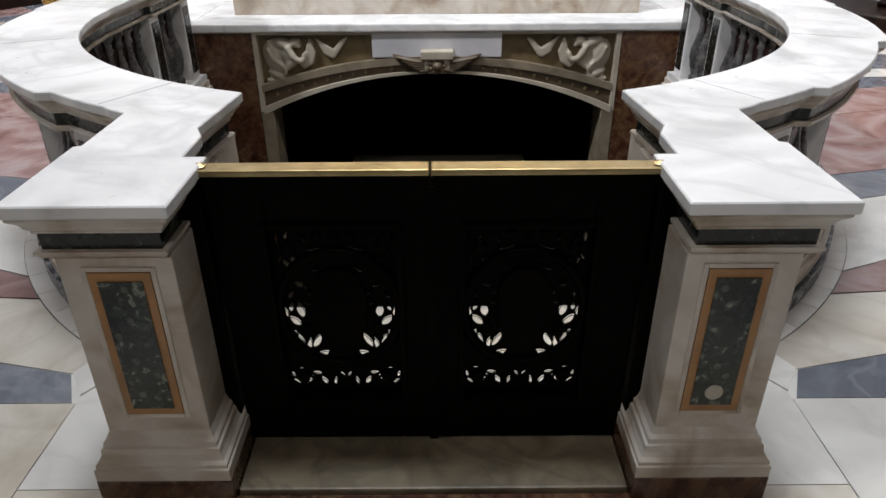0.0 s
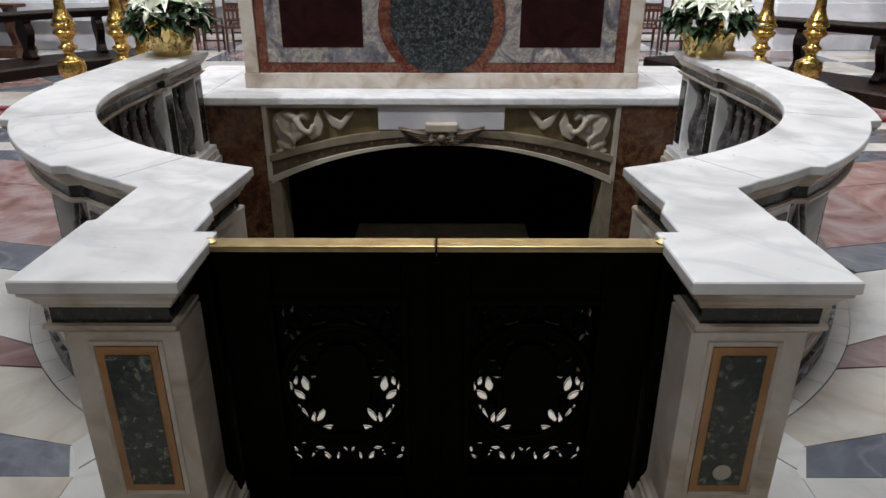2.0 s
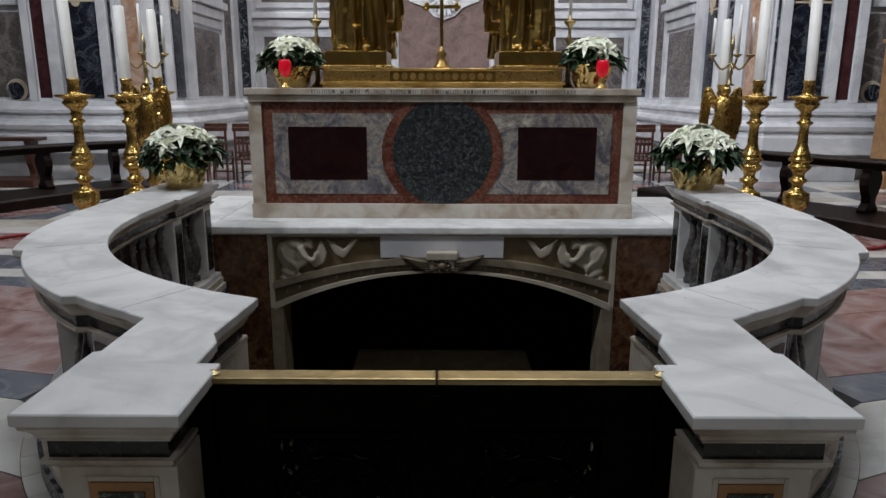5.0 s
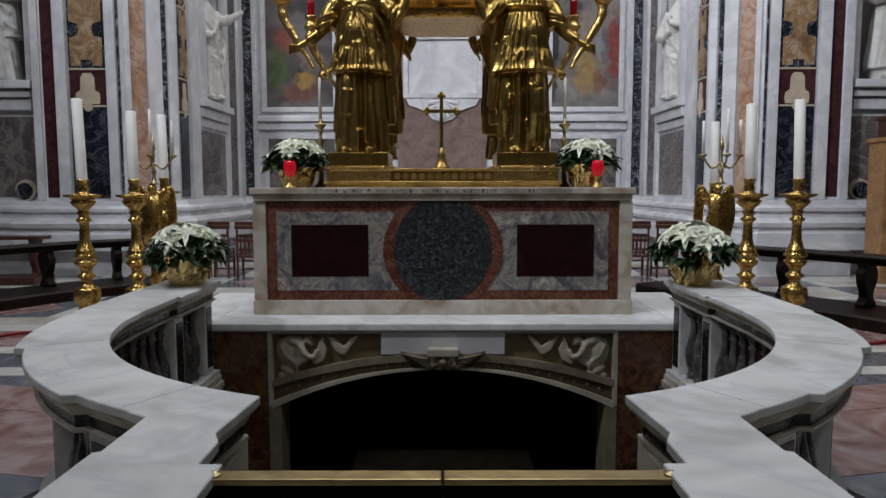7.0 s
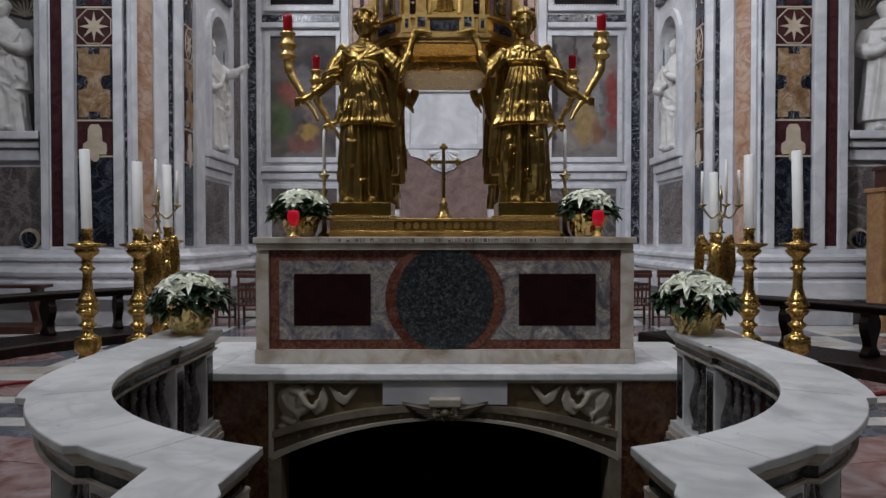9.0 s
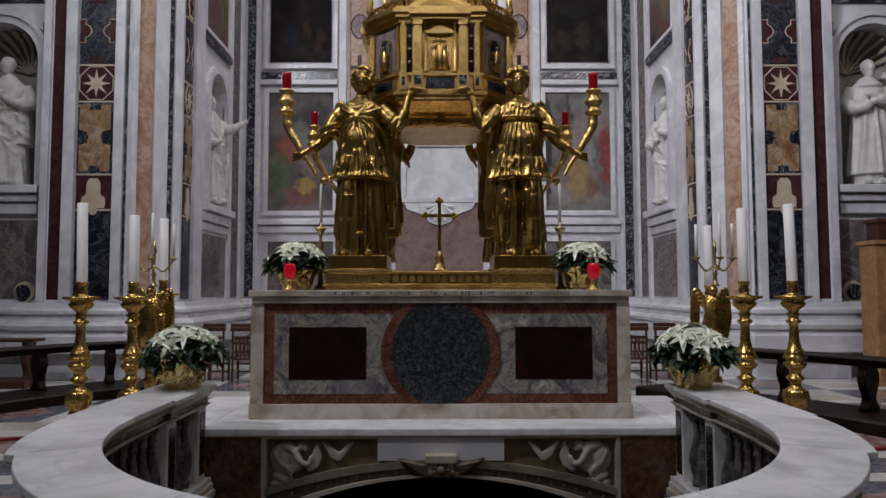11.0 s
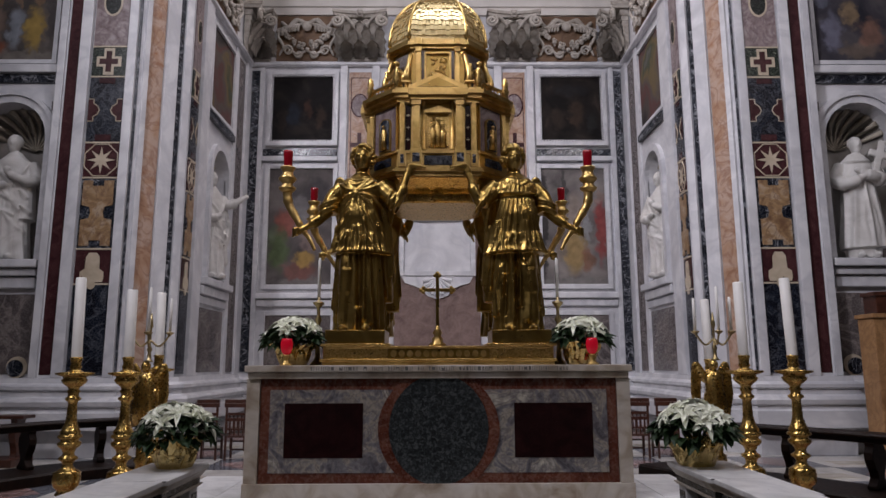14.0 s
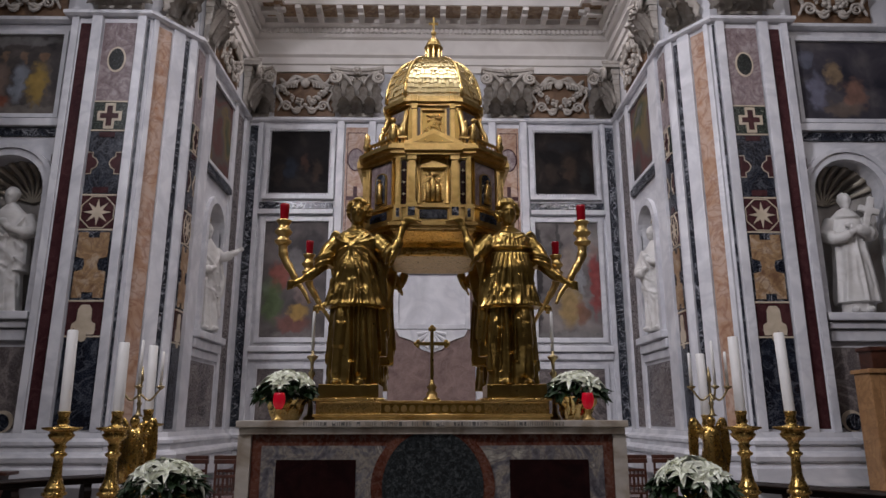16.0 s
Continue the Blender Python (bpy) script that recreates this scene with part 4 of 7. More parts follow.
# back wall
w = Wall("wall_back", pose(0, 20.0, 0), 1)
w.body(boxes((-5.9, 5.9, 0, 0.5, -0.1, 19.2)))
for s in (-1, 1):
    w.side = s
    w.strip("marble_strip", 5.44, 5.68, 1.62, 10.75, black_marble, 0.03, label="black and white veined marble strip")
    w.strip("marble_band", 5.28, 5.42, 1.56, 10.9, wall_marble, 0.06, 0.015)
    w.strip("canvas", 3.13, 5.05, 8.45, 10.58, canvas_night if s < 0 else canvas_dusk, 0.05, label="dark old painting in shadowy browns")
    w.border("picture_frame", 3.13, 5.05, 8.45, 10.58, 0.13, wall_marble, 0.14)
    bm = bmesh.new()
    for k in range(23):
        for z in (8.475, 10.555):
            box(bm, s * 3.12 + s * k * 0.086 - 0.026, s * 3.12 + s * k * 0.086 + 0.026, -0.13, -0.05, z - 0.025, z + 0.025)
    for k in range(25):
        for x in (3.155, 5.025):
            box(bm, s * x - 0.025, s * x + 0.025, -0.13, -0.05, 8.47 + k * 0.086 - 0.026, 8.47 + k * 0.086 + 0.026)
    part("frame_beading", bm, wall_marble, w.ob)
    w.strip("dark_band", 3.02, 5.26, 8.03, 8.24, black_marble, 0.04)
    w.strip("ledge", 3.00, 5.27, 7.84, 7.99, wall_marble, 0.16, 0.02)
    w.strip("fresco", 3.12, 5.02, 4.12, 7.62, fresco_garden if s < 0 else fresco_court, 0.03, label="faded fresco with patches of red, ochre and green")
    w.border("fresco_frame", 3.12, 5.02, 4.12, 7.62, 0.14, wall_marble, 0.10)
    w.strip("sill", 2.80, 5.27, 3.70, 3.86, wall_marble, 0.22, 0.03)
    w.strip("sill", 2.84, 5.27, 3.48, 3.68, wall_marble, 0.12, 0.03)
    w.strip("marble_panel", 3.1, 5.0, 1.75, 3.22, brown_marble, 0.03)
    w.border("panel_frame", 3.1, 5.0, 1.75, 3.22, 0.12, wall_marble, 0.07)
    w.strip("marble_band", 2.74, 2.96, 1.56, 10.9, wall_marble, 0.12, 0.02)
    w.strip("marble_strip", 2.02, 2.70, 3.9, 10.7, peach_marble, 0.03, label="peach marble strip with inlaid oval and cross")
    part("strip_edge", frame_bars(min(s * 2.10, s * 2.62), max(s * 2.10, s * 2.62), 4.0, 10.5, 0.022, -0.042, 0, 0), porphyry, w.ob)
    part("oval_band", disc(bmesh.new(), s * 2.36, 9.62, 0.27, 0.38, -0.045, 0), porphyry, w.ob)
    part("oval_inlay", disc(bmesh.new(), s * 2.36, 9.62, 0.23, 0.34, -0.055, 0), pink_marble, w.ob)
    part("cross_inlay", plus(bmesh.new(), s * 2.36, 8.37, 0.38, 0.47, 0.28, 0.06, -0.045, 0), porphyry, w.ob, "dark red marble cross")
    w.strip("marble_band", 1.76, 1.98, 1.56, 10.9, wall_marble, 0.12, 0.02)
    w.strip("marble_band", 1.28, 1.46, 1.56, 10.9, wall_marble, 0.10, 0.02)
w.side = 1
w.strip("marble_panel", -1.26, 1.26, 1.62, 7.6, rose_marble, 0.03, label="rose-brown marble panel")
w.strip("tablet", -0.98, 0.98, 4.50, 6.0, wall_marble, 0.045, 0.01, "blank white marble wall tablet")
w.border("tablet_frame", -0.98, 0.98, 4.50, 6.0, 0.14, wall_marble, 0.14)
w.strip("tablet_cornice", -1.16, 1.16, 6.16, 6.24, wall_marble, 0.20, 0.02)
w.strip("tablet_cornice", -1.10, 1.10, 6.30, 6.36, wall_marble, 0.14, 0.02)
bm = bmesh.new()
prism(bm, [(-1.05, 4.36), (-0.95, 4.16), (-0.7, 4.08), (-0.5, 4.0), (-0.3, 3.78), (0, 3.68), (0.3, 3.78), (0.5, 4.0), (0.7, 4.08), (0.95, 4.16), (1.05, 4.36)], -0.10, 0.02, "y")
for k in range(9):
    a = math.pi * (k + 0.5) / 9
    tube(bm, [(0, -0.10, 4.3), (0.42 * math.cos(a), -0.14, 4.3 - 0.52 * math.sin(a))], [0.03, 0.06], 6)
part("tablet_shell", bm, wall_marble, w.ob, smooth=False)

# mouldings that run round all the walls
tagged(part("trim_plinth", sweep(bmesh.new(), FLOOR_LINE, [(0.10, -0.02), (0.10, 0.55), (0.36, 0.55), (0.36, 0.88), (0.30, 0.92), (0.28, 0.98), (0.36, 1.02), (0.38, 1.10), (0.34, 1.16), (0.22, 1.20), (0.20, 1.30), (0.27, 1.34), (0.27, 1.40), (0.14, 1.46), (0.12, 1.56), (-0.03, 1.56), (-0.03, -0.02)]), wall_marble), "moulded white marble plinth round the walls", "trim", kind="structure")
tagged(part("trim_necking", sweep(bmesh.new(), FLOOR_LINE, [(-0.02, 10.86), (0.10, 10.86), (0.16, 10.90), (0.16, 10.98), (0.10, 11.02), (-0.02, 11.02)]), wall_marble), "white marble necking moulding", "trim", kind="structure")
tagged(part("trim_entablature", sweep(bmesh.new(), FLOOR_LINE, [(-0.02, 12.57), (0.10, 12.57), (0.10, 12.80), (0.16, 12.82), (0.16, 13.04), (0.26, 13.10), (0.26, 13.18), (0.05, 13.22), (0.05, 13.74), (0.16, 13.78), (0.22, 13.86), (0.22, 14.02), (0.36, 14.04), (0.46, 14.10), (0.46, 14.26), (1.22, 14.28), (1.22, 14.50), (1.32, 14.56), (1.40, 14.70), (-0.02, 14.74)]), stucco), "pale stucco entablature and deep cornice", "trim", kind="structure")

# ---- confessio: the sunken stair with its horseshoe balustrade ----
ARC_IN, ARC_OUT, END_Y = 1.92, 2.32, 5.90


def cap_outline(s):
    """Plan of one half of the coping, anticlockwise for the half on +x."""
    pts = [(0.632, 1.634), (1.052, 1.634), (1.052, 2.05), (1.03, 2.06), (1.03, 2.37), (1.10, 2.415)]
    pts += arc(CX, CY, 2.26, 30, 38.5, 4) + arc(CX, CY, ARC_OUT - 0.02, 39.5, 64, 10) + arc(CX, CY, ARC_OUT + 0.03, 65, 90, 8) + [(2.38, 4.4), (2.38, END_Y)]
    pts += [(1.90, END_Y), (1.90, 5.02), (1.93, 5.0), (1.93, 4.4)] + arc(CX, CY, ARC_IN, 88, 21.2, 22)
    pts += [(0.735, 2.22), (0.70, 2.14), (0.70, 1.965), (0.632, 1.965)]
    return pts if s > 0 else [(-x, y) for x, y in pts[::-1]]


def outline_rings(bm, line, rows):
    """A solid whose outline, moved inwards by each row's measure, rises through the rows of (inset, z)."""
    loops = [[bm.verts.new((x, y, z)) for x, y in inset(line, d)] for d, z in rows]
    n = len(line)
    for a, b in zip(loops, loops[1:]):
        for k in range(n):
            bm.faces.new((a[k], a[(k + 1) % n], b[(k + 1) % n], b[k]))
    for l in (loops[0], loops[-1]):
        face = bm.faces.new(l)
        face.normal_update()
        bmesh.ops.triangulate(bm, faces=[face])
    return bm


BASE_ROWS = [(-0.052, 0.10), (-0.052, 0.142), (-0.046, 0.146), (-0.046, 0.158), (-0.036, 0.168), (-0.028, 0.185), (-0.026, 0.205), (-0.018, 0.209), (-0.018, 0.225), (-0.008, 0.235), (0.0, 0.258)]


BALUSTER = [(0.045, 0.0), (0.045, 0.04), (0.03, 0.05), (0.036, 0.07), (0.05, 0.12), (0.062, 0.19), (0.058, 0.26), (0.038, 0.34), (0.023, 0.42), (0.020, 0.48), (0.034, 0.50), (0.024, 0.52), (0.03, 0.55), (0.045, 0.57), (0.045, 0.61)]


def confessio_half(s):
    tag = "half of the horseshoe marble balustrade with white coping and green frieze"
    t = thing("balustrade", pose(0, 0, 0), tag, "balustrade", "balustrade halves round the sunken stair")
    line = cap_outline(s)
    part("coping", outline_rings(bmesh.new(), line, [(0.004, 0.987), (0.0, 0.991), (0.0, 1.019), (0.004, 1.023)]), cap_marble, t, "white veined marble coping")
    part("coping_moulding", outline_rings(bmesh.new(), line, [(0.045, 0.928), (0.045, 0.936), (0.036, 0.943), (0.033, 0.952), (0.026, 0.962), (0.016, 0.970), (0.010, 0.976), (0.010, 0.988)]), pier_marble, t)
    part("frieze", prism(bmesh.new(), inset(line, 0.055), 0.877, 0.928), frieze_marble, t, "near-black green marble frieze band")
    bm = bmesh.new()
    prism(bm, inset(line, 0.038), 0.866, 0.877)
    prism(bm, inset(line, 0.048), 0.855, 0.866)
    part("lower_moulding", bm, pier_marble, t)
    x = lambda v: s * v
    for a, b, c, d in ((1.905, 2.375, 4.985, 4.9865),):
        part("joint", boxes((x(a), x(b), c, d, 1.015, 1.0233)), shade_stone, t)
    for a in (31, 65):
        p, q = Vector((1.93 * math.sin(radians(a)), CY - 1.93 * math.cos(radians(a)))), Vector((2.25 * math.sin(radians(a)), CY - 2.25 * math.cos(radians(a))))
        part("joint", tube(bmesh.new(), [(s * p.x, p.y, 1.0225), (s * q.x, q.y, 1.0225)], 0.0012, 5), shade_stone, t)
    # front pier
    x = lambda v: s * v
    for row in ((x(0.668), x(0.972), 1.685, 2.04, 0.25, 0.856), (x(0.74), x(0.99), 2.03, 2.46, 0.25, 0.856), (x(0.76), x(1.16), 2.42, 2.66, 0.25, 0.856)):
        part("pier", boxes(row, bevel=0.004), pier_marble, t, "stained white marble pier")
    part("panel_moulding", frame_bars(min(x(0.730), x(0.899)), max(x(0.730), x(0.899)), 0.325, 0.812, 0.014, 1.680, 1.69, 0.003), pier_marble, t)
    part("panel_border", boxes((x(0.732), x(0.897), 1.679, 1.69, 0.327, 0.810)), yellow_marble, t, "ochre marble border")
    part("panel", boxes((x(0.755), x(0.874), 1.675, 1.69, 0.352, 0.784)), green_marble, t, "flecked green marble panel")
    if s > 0:
        part("round_patch", disc(bmesh.new(), 0.816, 0.400, 0.026, 0.026, 1.672, 1.69), relief_stone, t, "pale round fleck in the marble")
    a, b = sorted((x(0.668), x(0.972)))
    part("base_moulding", outline_rings(bmesh.new(), [(a, 1.685), (b, 1.685), (b, 2.02), (a, 2.02)], BASE_ROWS), pier_marble, t)
    part("plinth", boxes((a - 0.055, b + 0.055, 1.632, 2.07, -0.01, 0.10), bevel=0.006), jasper, t, "dark reddish marble plinth")
    # curved base and plinth under the balusters
    for name, g, z0, z1, mat in (("base_step", 0.0, 0.10, 0.15, pier_marble), ("base_step", 0.02, 0.15, 0.20, pier_marble), ("base_step", 0.035, 0.20, 0.245, cap_marble), ("curved_plinth", -0.02, -0.01, 0.10, black_marble)):
        o = arc(CX, CY, ARC_OUT - g, 31, 90, 20) + [(2.36 - g, END_Y)] + [(1.90 + g, END_Y)] + arc(CX, CY, ARC_IN + g - 0.01, 90, 26, 20)
        part(name, prism(bmesh.new(), [(x(p), q) for p, q in o], z0, z1), mat, t)
    # dark sheet added behind the balusters so that the gaps read as shade
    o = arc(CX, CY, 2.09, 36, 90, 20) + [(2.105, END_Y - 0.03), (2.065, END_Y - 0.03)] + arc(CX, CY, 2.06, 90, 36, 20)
    part("backing_panel", prism(bmesh.new(), [(x(p), q) for p, q in o], 0.245, 0.856), porphyry_dark, t, "dark sheet added to blacken the gaps between the balusters")
    # dies and balusters
    def spot(a):
        if a <= 90:
            return (s * 2.075 * math.sin(radians(a)), CY - 2.075 * math.cos(radians(a)), 0)
        return (s * 2.09, CY + (a - 90) / 40.0, 0)
    for a in (38, 66, 119, 145):
        px, py, turn = spot(a)
        ob = part("die", boxes((-0.115, 0.115, -0.085, 0.085, 0.245, 0.856), bevel=0.006), cap_marble, t, "white marble die with an inset panel")
        ob.matrix_local = pose(px, py, 0, 0, 0, s * (a - 90) if a < 90 else 0)
        for f in (-1, 1):
            part("die_panel", boxes((f * 0.113, f * 0.121, -0.058, 0.058, 0.30, 0.81)), frieze_marble, ob)
    first = None
    for a in (44, 48.5, 53, 57.5, 71.5, 76, 80.5, 85, 89.5, 95, 101, 107, 113, 126, 132, 138):
        px, py, turn = spot(a)
        if first is None:
            first = part("baluster", lathe(bmesh.new(), BALUSTER, z=0.245, segs=14), brown_baluster, t, "dark grey-brown marble vase baluster", True)
            ob = first
        else:
            ob = new("baluster", first.data)
            ob.parent = t
        ob.matrix_local = pose(px - s * 0.03 * (a > 90), py, 0, 0, 0, 37 * a) @ Matrix.Diagonal((1.06, 1.06, 1, 1))


brown_baluster = stone("brown_baluster", [(0.3, (0.028, 0.028, 0.028)), (0.55, (0.085, 0.082, 0.08)), (0.8, (0.25, 0.24, 0.235))], 6.0, ((0.24, 0.22, 0.21), 0.4, 4.0), rough=0.25)
for s in (-1, 1):
    confessio_half(s)

# threshold and stair
threshold_stone = stone("threshold_stone", [(0.3, (0.11, 0.084, 0.05)), (0.55, (0.19, 0.152, 0.098)), (0.8, (0.27, 0.225, 0.155))], 5.0, ((0.05, 0.04, 0.03), 0.4, 2.6, 0.08), rough=0.45)
tagged(part("threshold", boxes((-0.61, 0.61, 1.66, 2.03, -0.02, 0.03), bevel=0.008), threshold_stone), "worn marble threshold slab before the gate", "threshold", kind="structure")
tagged(part("threshold_riser", boxes((-0.64, 0.64, 1.60, 1.655, -0.02, 0.012), bevel=0.004), jasper), "reddish marble strip before the threshold", "threshold", kind="structure")
tagged(part("stair_landing", boxes((-0.72, 0.72, 2.04, 2.78, -0.4, -0.04), bevel=0.01), floor_cream), "pale marble landing behind the gate", "landing", kind="structure")
for k in range(9):
    tagged(part("stair_step", boxes((-1.4, 1.4, 2.785 + 0.27 * k, 3.07 + 0.27 * k, -0.40 - 0.18 * k - 1.2, -0.22 - 0.18 * k), bevel=0.01), step_stone), "worn pale marble step going down to the crypt", "step", "steps down to the crypt", "structure")

# bronze gate
# openings of half a gate panel: place from its centre, length, width, lean in degrees
OPENINGS = [(0.122, -0.004, 0.056, 0.026, 8), (0.150, 0.006, 0.034, 0.016, -12), (0.168, -0.012, 0.036, 0.015, 6), (0.143, -0.044, 0.048, 0.026, 40), (0.176, -0.055, 0.046, 0.010, 0), (0.079, -0.120, 0.062, 0.021, -28), (0.106, -0.134, 0.064, 0.020, -10), (0.133, -0.122, 0.056, 0.022, 8), (0.068, -0.174, 0.050, 0.026, -56),
            (0.028, -0.204, 0.046, 0.009, 90), (0.062, 0.032, 0.040, 0.024, 22), (0.099, 0.022, 0.024, 0.014, 80), (0.027, 0.112, 0.080, 0.016, -8), (0.064, 0.088, 0.034, 0.022, -40), (0.118, 0.088, 0.032, 0.018, 70), (0.092, 0.064, 0.030, 0.014, 20), (0.146, 0.052, 0.030, 0.014, -30), (0.060, 0.146, 0.034, 0.014, -50), (0.150, -0.092, 0.024, 0.014, -20),
            (0.058, 0.216, 0.056, 0.015, -72), (0.008, 0.252, 0.034, 0.010, 14), (0.092, 0.250, 0.040, 0.013, 30), (0.128, 0.175, 0.020, 0.016, 20), (0.148, 0.160, 0.034, 0.014, 36), (0.165, 0.178, 0.026, 0.011, -30), (0.140, 0.255, 0.026, 0.012, -20), (0.168, 0.245, 0.034, 0.010, 0),
            (0.094, -0.250, 0.032, 0.016, 80), (0.072, -0.280, 0.044, 0.022, 24), (0.036, -0.282, 0.034, 0.011, -10), (0.122, -0.280, 0.030, 0.016, -60), (0.145, -0.232, 0.024, 0.008, 84), (0.172, -0.256, 0.024, 0.011, 10), (0.164, -0.284, 0.032, 0.012, 40), (0.108, -0.262, 0.014, 0.008, 10), (0.012, -0.255, 0.022, 0.010, 30)]


def gate_plate(cx, cz, parent):
    """A bronze panel pierced between its leaves and scrolls, with a raised rim round every opening."""
    bm, rims = bmesh.new(), bmesh.new()
    loops, edges = [[(cx - 0.189, 0.206), (cx + 0.189, 0.206), (cx + 0.189, 0.839), (cx - 0.189, 0.839)]], []
    for px, pz, ln, wd, lean in OPENINGS:
        for f in (-1, 1):
            c, d, grow = math.cos(radians(f * lean)), math.sin(radians(f * lean)), 0.53
            loops.append([(cx + f * px + c * u * wd * grow + d * v * ln * grow, cz + pz - d * u * wd * grow + c * v * ln * grow)
                          for u, v in ((0, 1), (-0.55, 0.62), (-0.95, 0.1), (-0.9, -0.45), (-0.45, -0.85), (0, -1), (0.45, -0.85), (0.9, -0.45), (0.95, 0.1), (0.55, 0.62))])
    def rim(loop):
        return [((1 - f) * p[0] + f * q[0], (1 - f) * p[1] + f * q[1]) for p, q in zip(loop, loop[1:] + loop[:1]) for f in (0, 0.33, 0.67)]
    kept = loops[:1]
    for full in loops[1:]:
        mx, mz = sum(v[0] for v in full) / 10, sum(v[1] for v in full) / 10
        for shrink in (1.0, 0.8, 0.6):
            loop = [(mx + shrink * (p - mx), mz + shrink * (q - mz)) for p, q in full]
            near = min((math.hypot(p[0] - q[0], p[1] - q[1]) for other in kept[1:] for p in rim(loop) + [(mx, mz)] for q in rim(other)), default=1)
            if near > 0.0024 and all(abs(p[0] - cx) < 0.182 and 0.214 < p[1] < 0.831 for p in loop):
                kept.append(loop)
                break
    loops = kept
    for loop in loops:
        vs = [bm.verts.new((x, GY + 0.004, z)) for x, z in loop]
        edges += [bm.edges.new((vs[k], vs[(k + 1) % len(vs)])) for k in range(len(vs))]
    bmesh.ops.triangle_fill(bm, use_beauty=True, use_dissolve=False, edges=edges)
    bmesh.ops.solidify(bm, geom=bm.faces[:], thickness=0.007)
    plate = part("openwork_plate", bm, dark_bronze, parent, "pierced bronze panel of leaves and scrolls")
    for loop in loops[1:]:
        tube(rims, [(x, GY - 0.003, z) for x, z in loop + loop[:1]], 0.0014, 5)
    tagged(part("leaf_rim", rims, dark_bronze, plate, smooth=True), kind="stuff")
    for f in (-1, 1):
        for px, pz, r in ((0.135, -0.262, 0.020), (0.138, 0.215, 0.022), (0.112, -0.075, 0.018), (0.05, 0.262, 0.014)):
            part("boss", ball(bmesh.new(), (cx + f * px, GY - 0.004, cz + pz), (r, 0.008, r * 1.1), 2), dark_bronze, plate, smooth=True)
    return plate


GY = 1.90
for s in (-1, 1):
    g = thing("gate_leaf", pose(0, 0, 0), "dark bronze gate leaf with an openwork scroll panel, shut", "gate", "two leaves of the gate")
    x = lambda v: s * v
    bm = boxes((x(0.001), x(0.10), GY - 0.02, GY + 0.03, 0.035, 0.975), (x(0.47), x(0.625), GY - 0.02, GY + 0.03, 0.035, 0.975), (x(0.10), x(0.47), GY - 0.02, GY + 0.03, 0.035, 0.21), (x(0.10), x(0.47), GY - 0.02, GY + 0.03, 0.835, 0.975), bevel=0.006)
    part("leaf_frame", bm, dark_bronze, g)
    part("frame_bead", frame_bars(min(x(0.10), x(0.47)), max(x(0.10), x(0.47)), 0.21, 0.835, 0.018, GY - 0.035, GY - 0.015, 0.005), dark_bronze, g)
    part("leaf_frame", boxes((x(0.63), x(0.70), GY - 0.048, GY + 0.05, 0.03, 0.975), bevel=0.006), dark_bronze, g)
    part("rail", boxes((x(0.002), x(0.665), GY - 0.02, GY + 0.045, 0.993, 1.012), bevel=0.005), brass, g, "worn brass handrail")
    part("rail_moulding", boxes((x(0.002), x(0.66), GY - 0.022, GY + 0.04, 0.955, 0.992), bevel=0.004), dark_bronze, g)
    part("rail_stud", lathe(bmesh.new(), [(0.018, 0), (0.022, 0.004), (0.012, 0.009), (0.004, 0.012)], x(0.640), GY + 0.012, 1.012, 12), brass, g)
    cx, cz = x(0.283), 0.545
    bm = bmesh.new()
    tube(bm, [(cx + 0.185 * math.cos(a), GY, cz + 0.205 * math.sin(a)) for a in (2 * math.pi * k / 40 for k in range(41))], 0.017, 8)
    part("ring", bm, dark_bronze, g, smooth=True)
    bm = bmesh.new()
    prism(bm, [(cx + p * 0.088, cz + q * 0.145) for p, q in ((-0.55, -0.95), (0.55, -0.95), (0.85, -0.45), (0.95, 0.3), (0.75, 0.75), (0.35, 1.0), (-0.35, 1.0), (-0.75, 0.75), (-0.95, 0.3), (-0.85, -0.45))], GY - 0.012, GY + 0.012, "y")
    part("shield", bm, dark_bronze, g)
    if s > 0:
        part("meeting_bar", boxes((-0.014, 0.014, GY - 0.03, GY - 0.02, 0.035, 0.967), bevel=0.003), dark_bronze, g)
    plate = gate_plate(cx, cz, g)

# front of the crypt under the altar
WY = 5.95


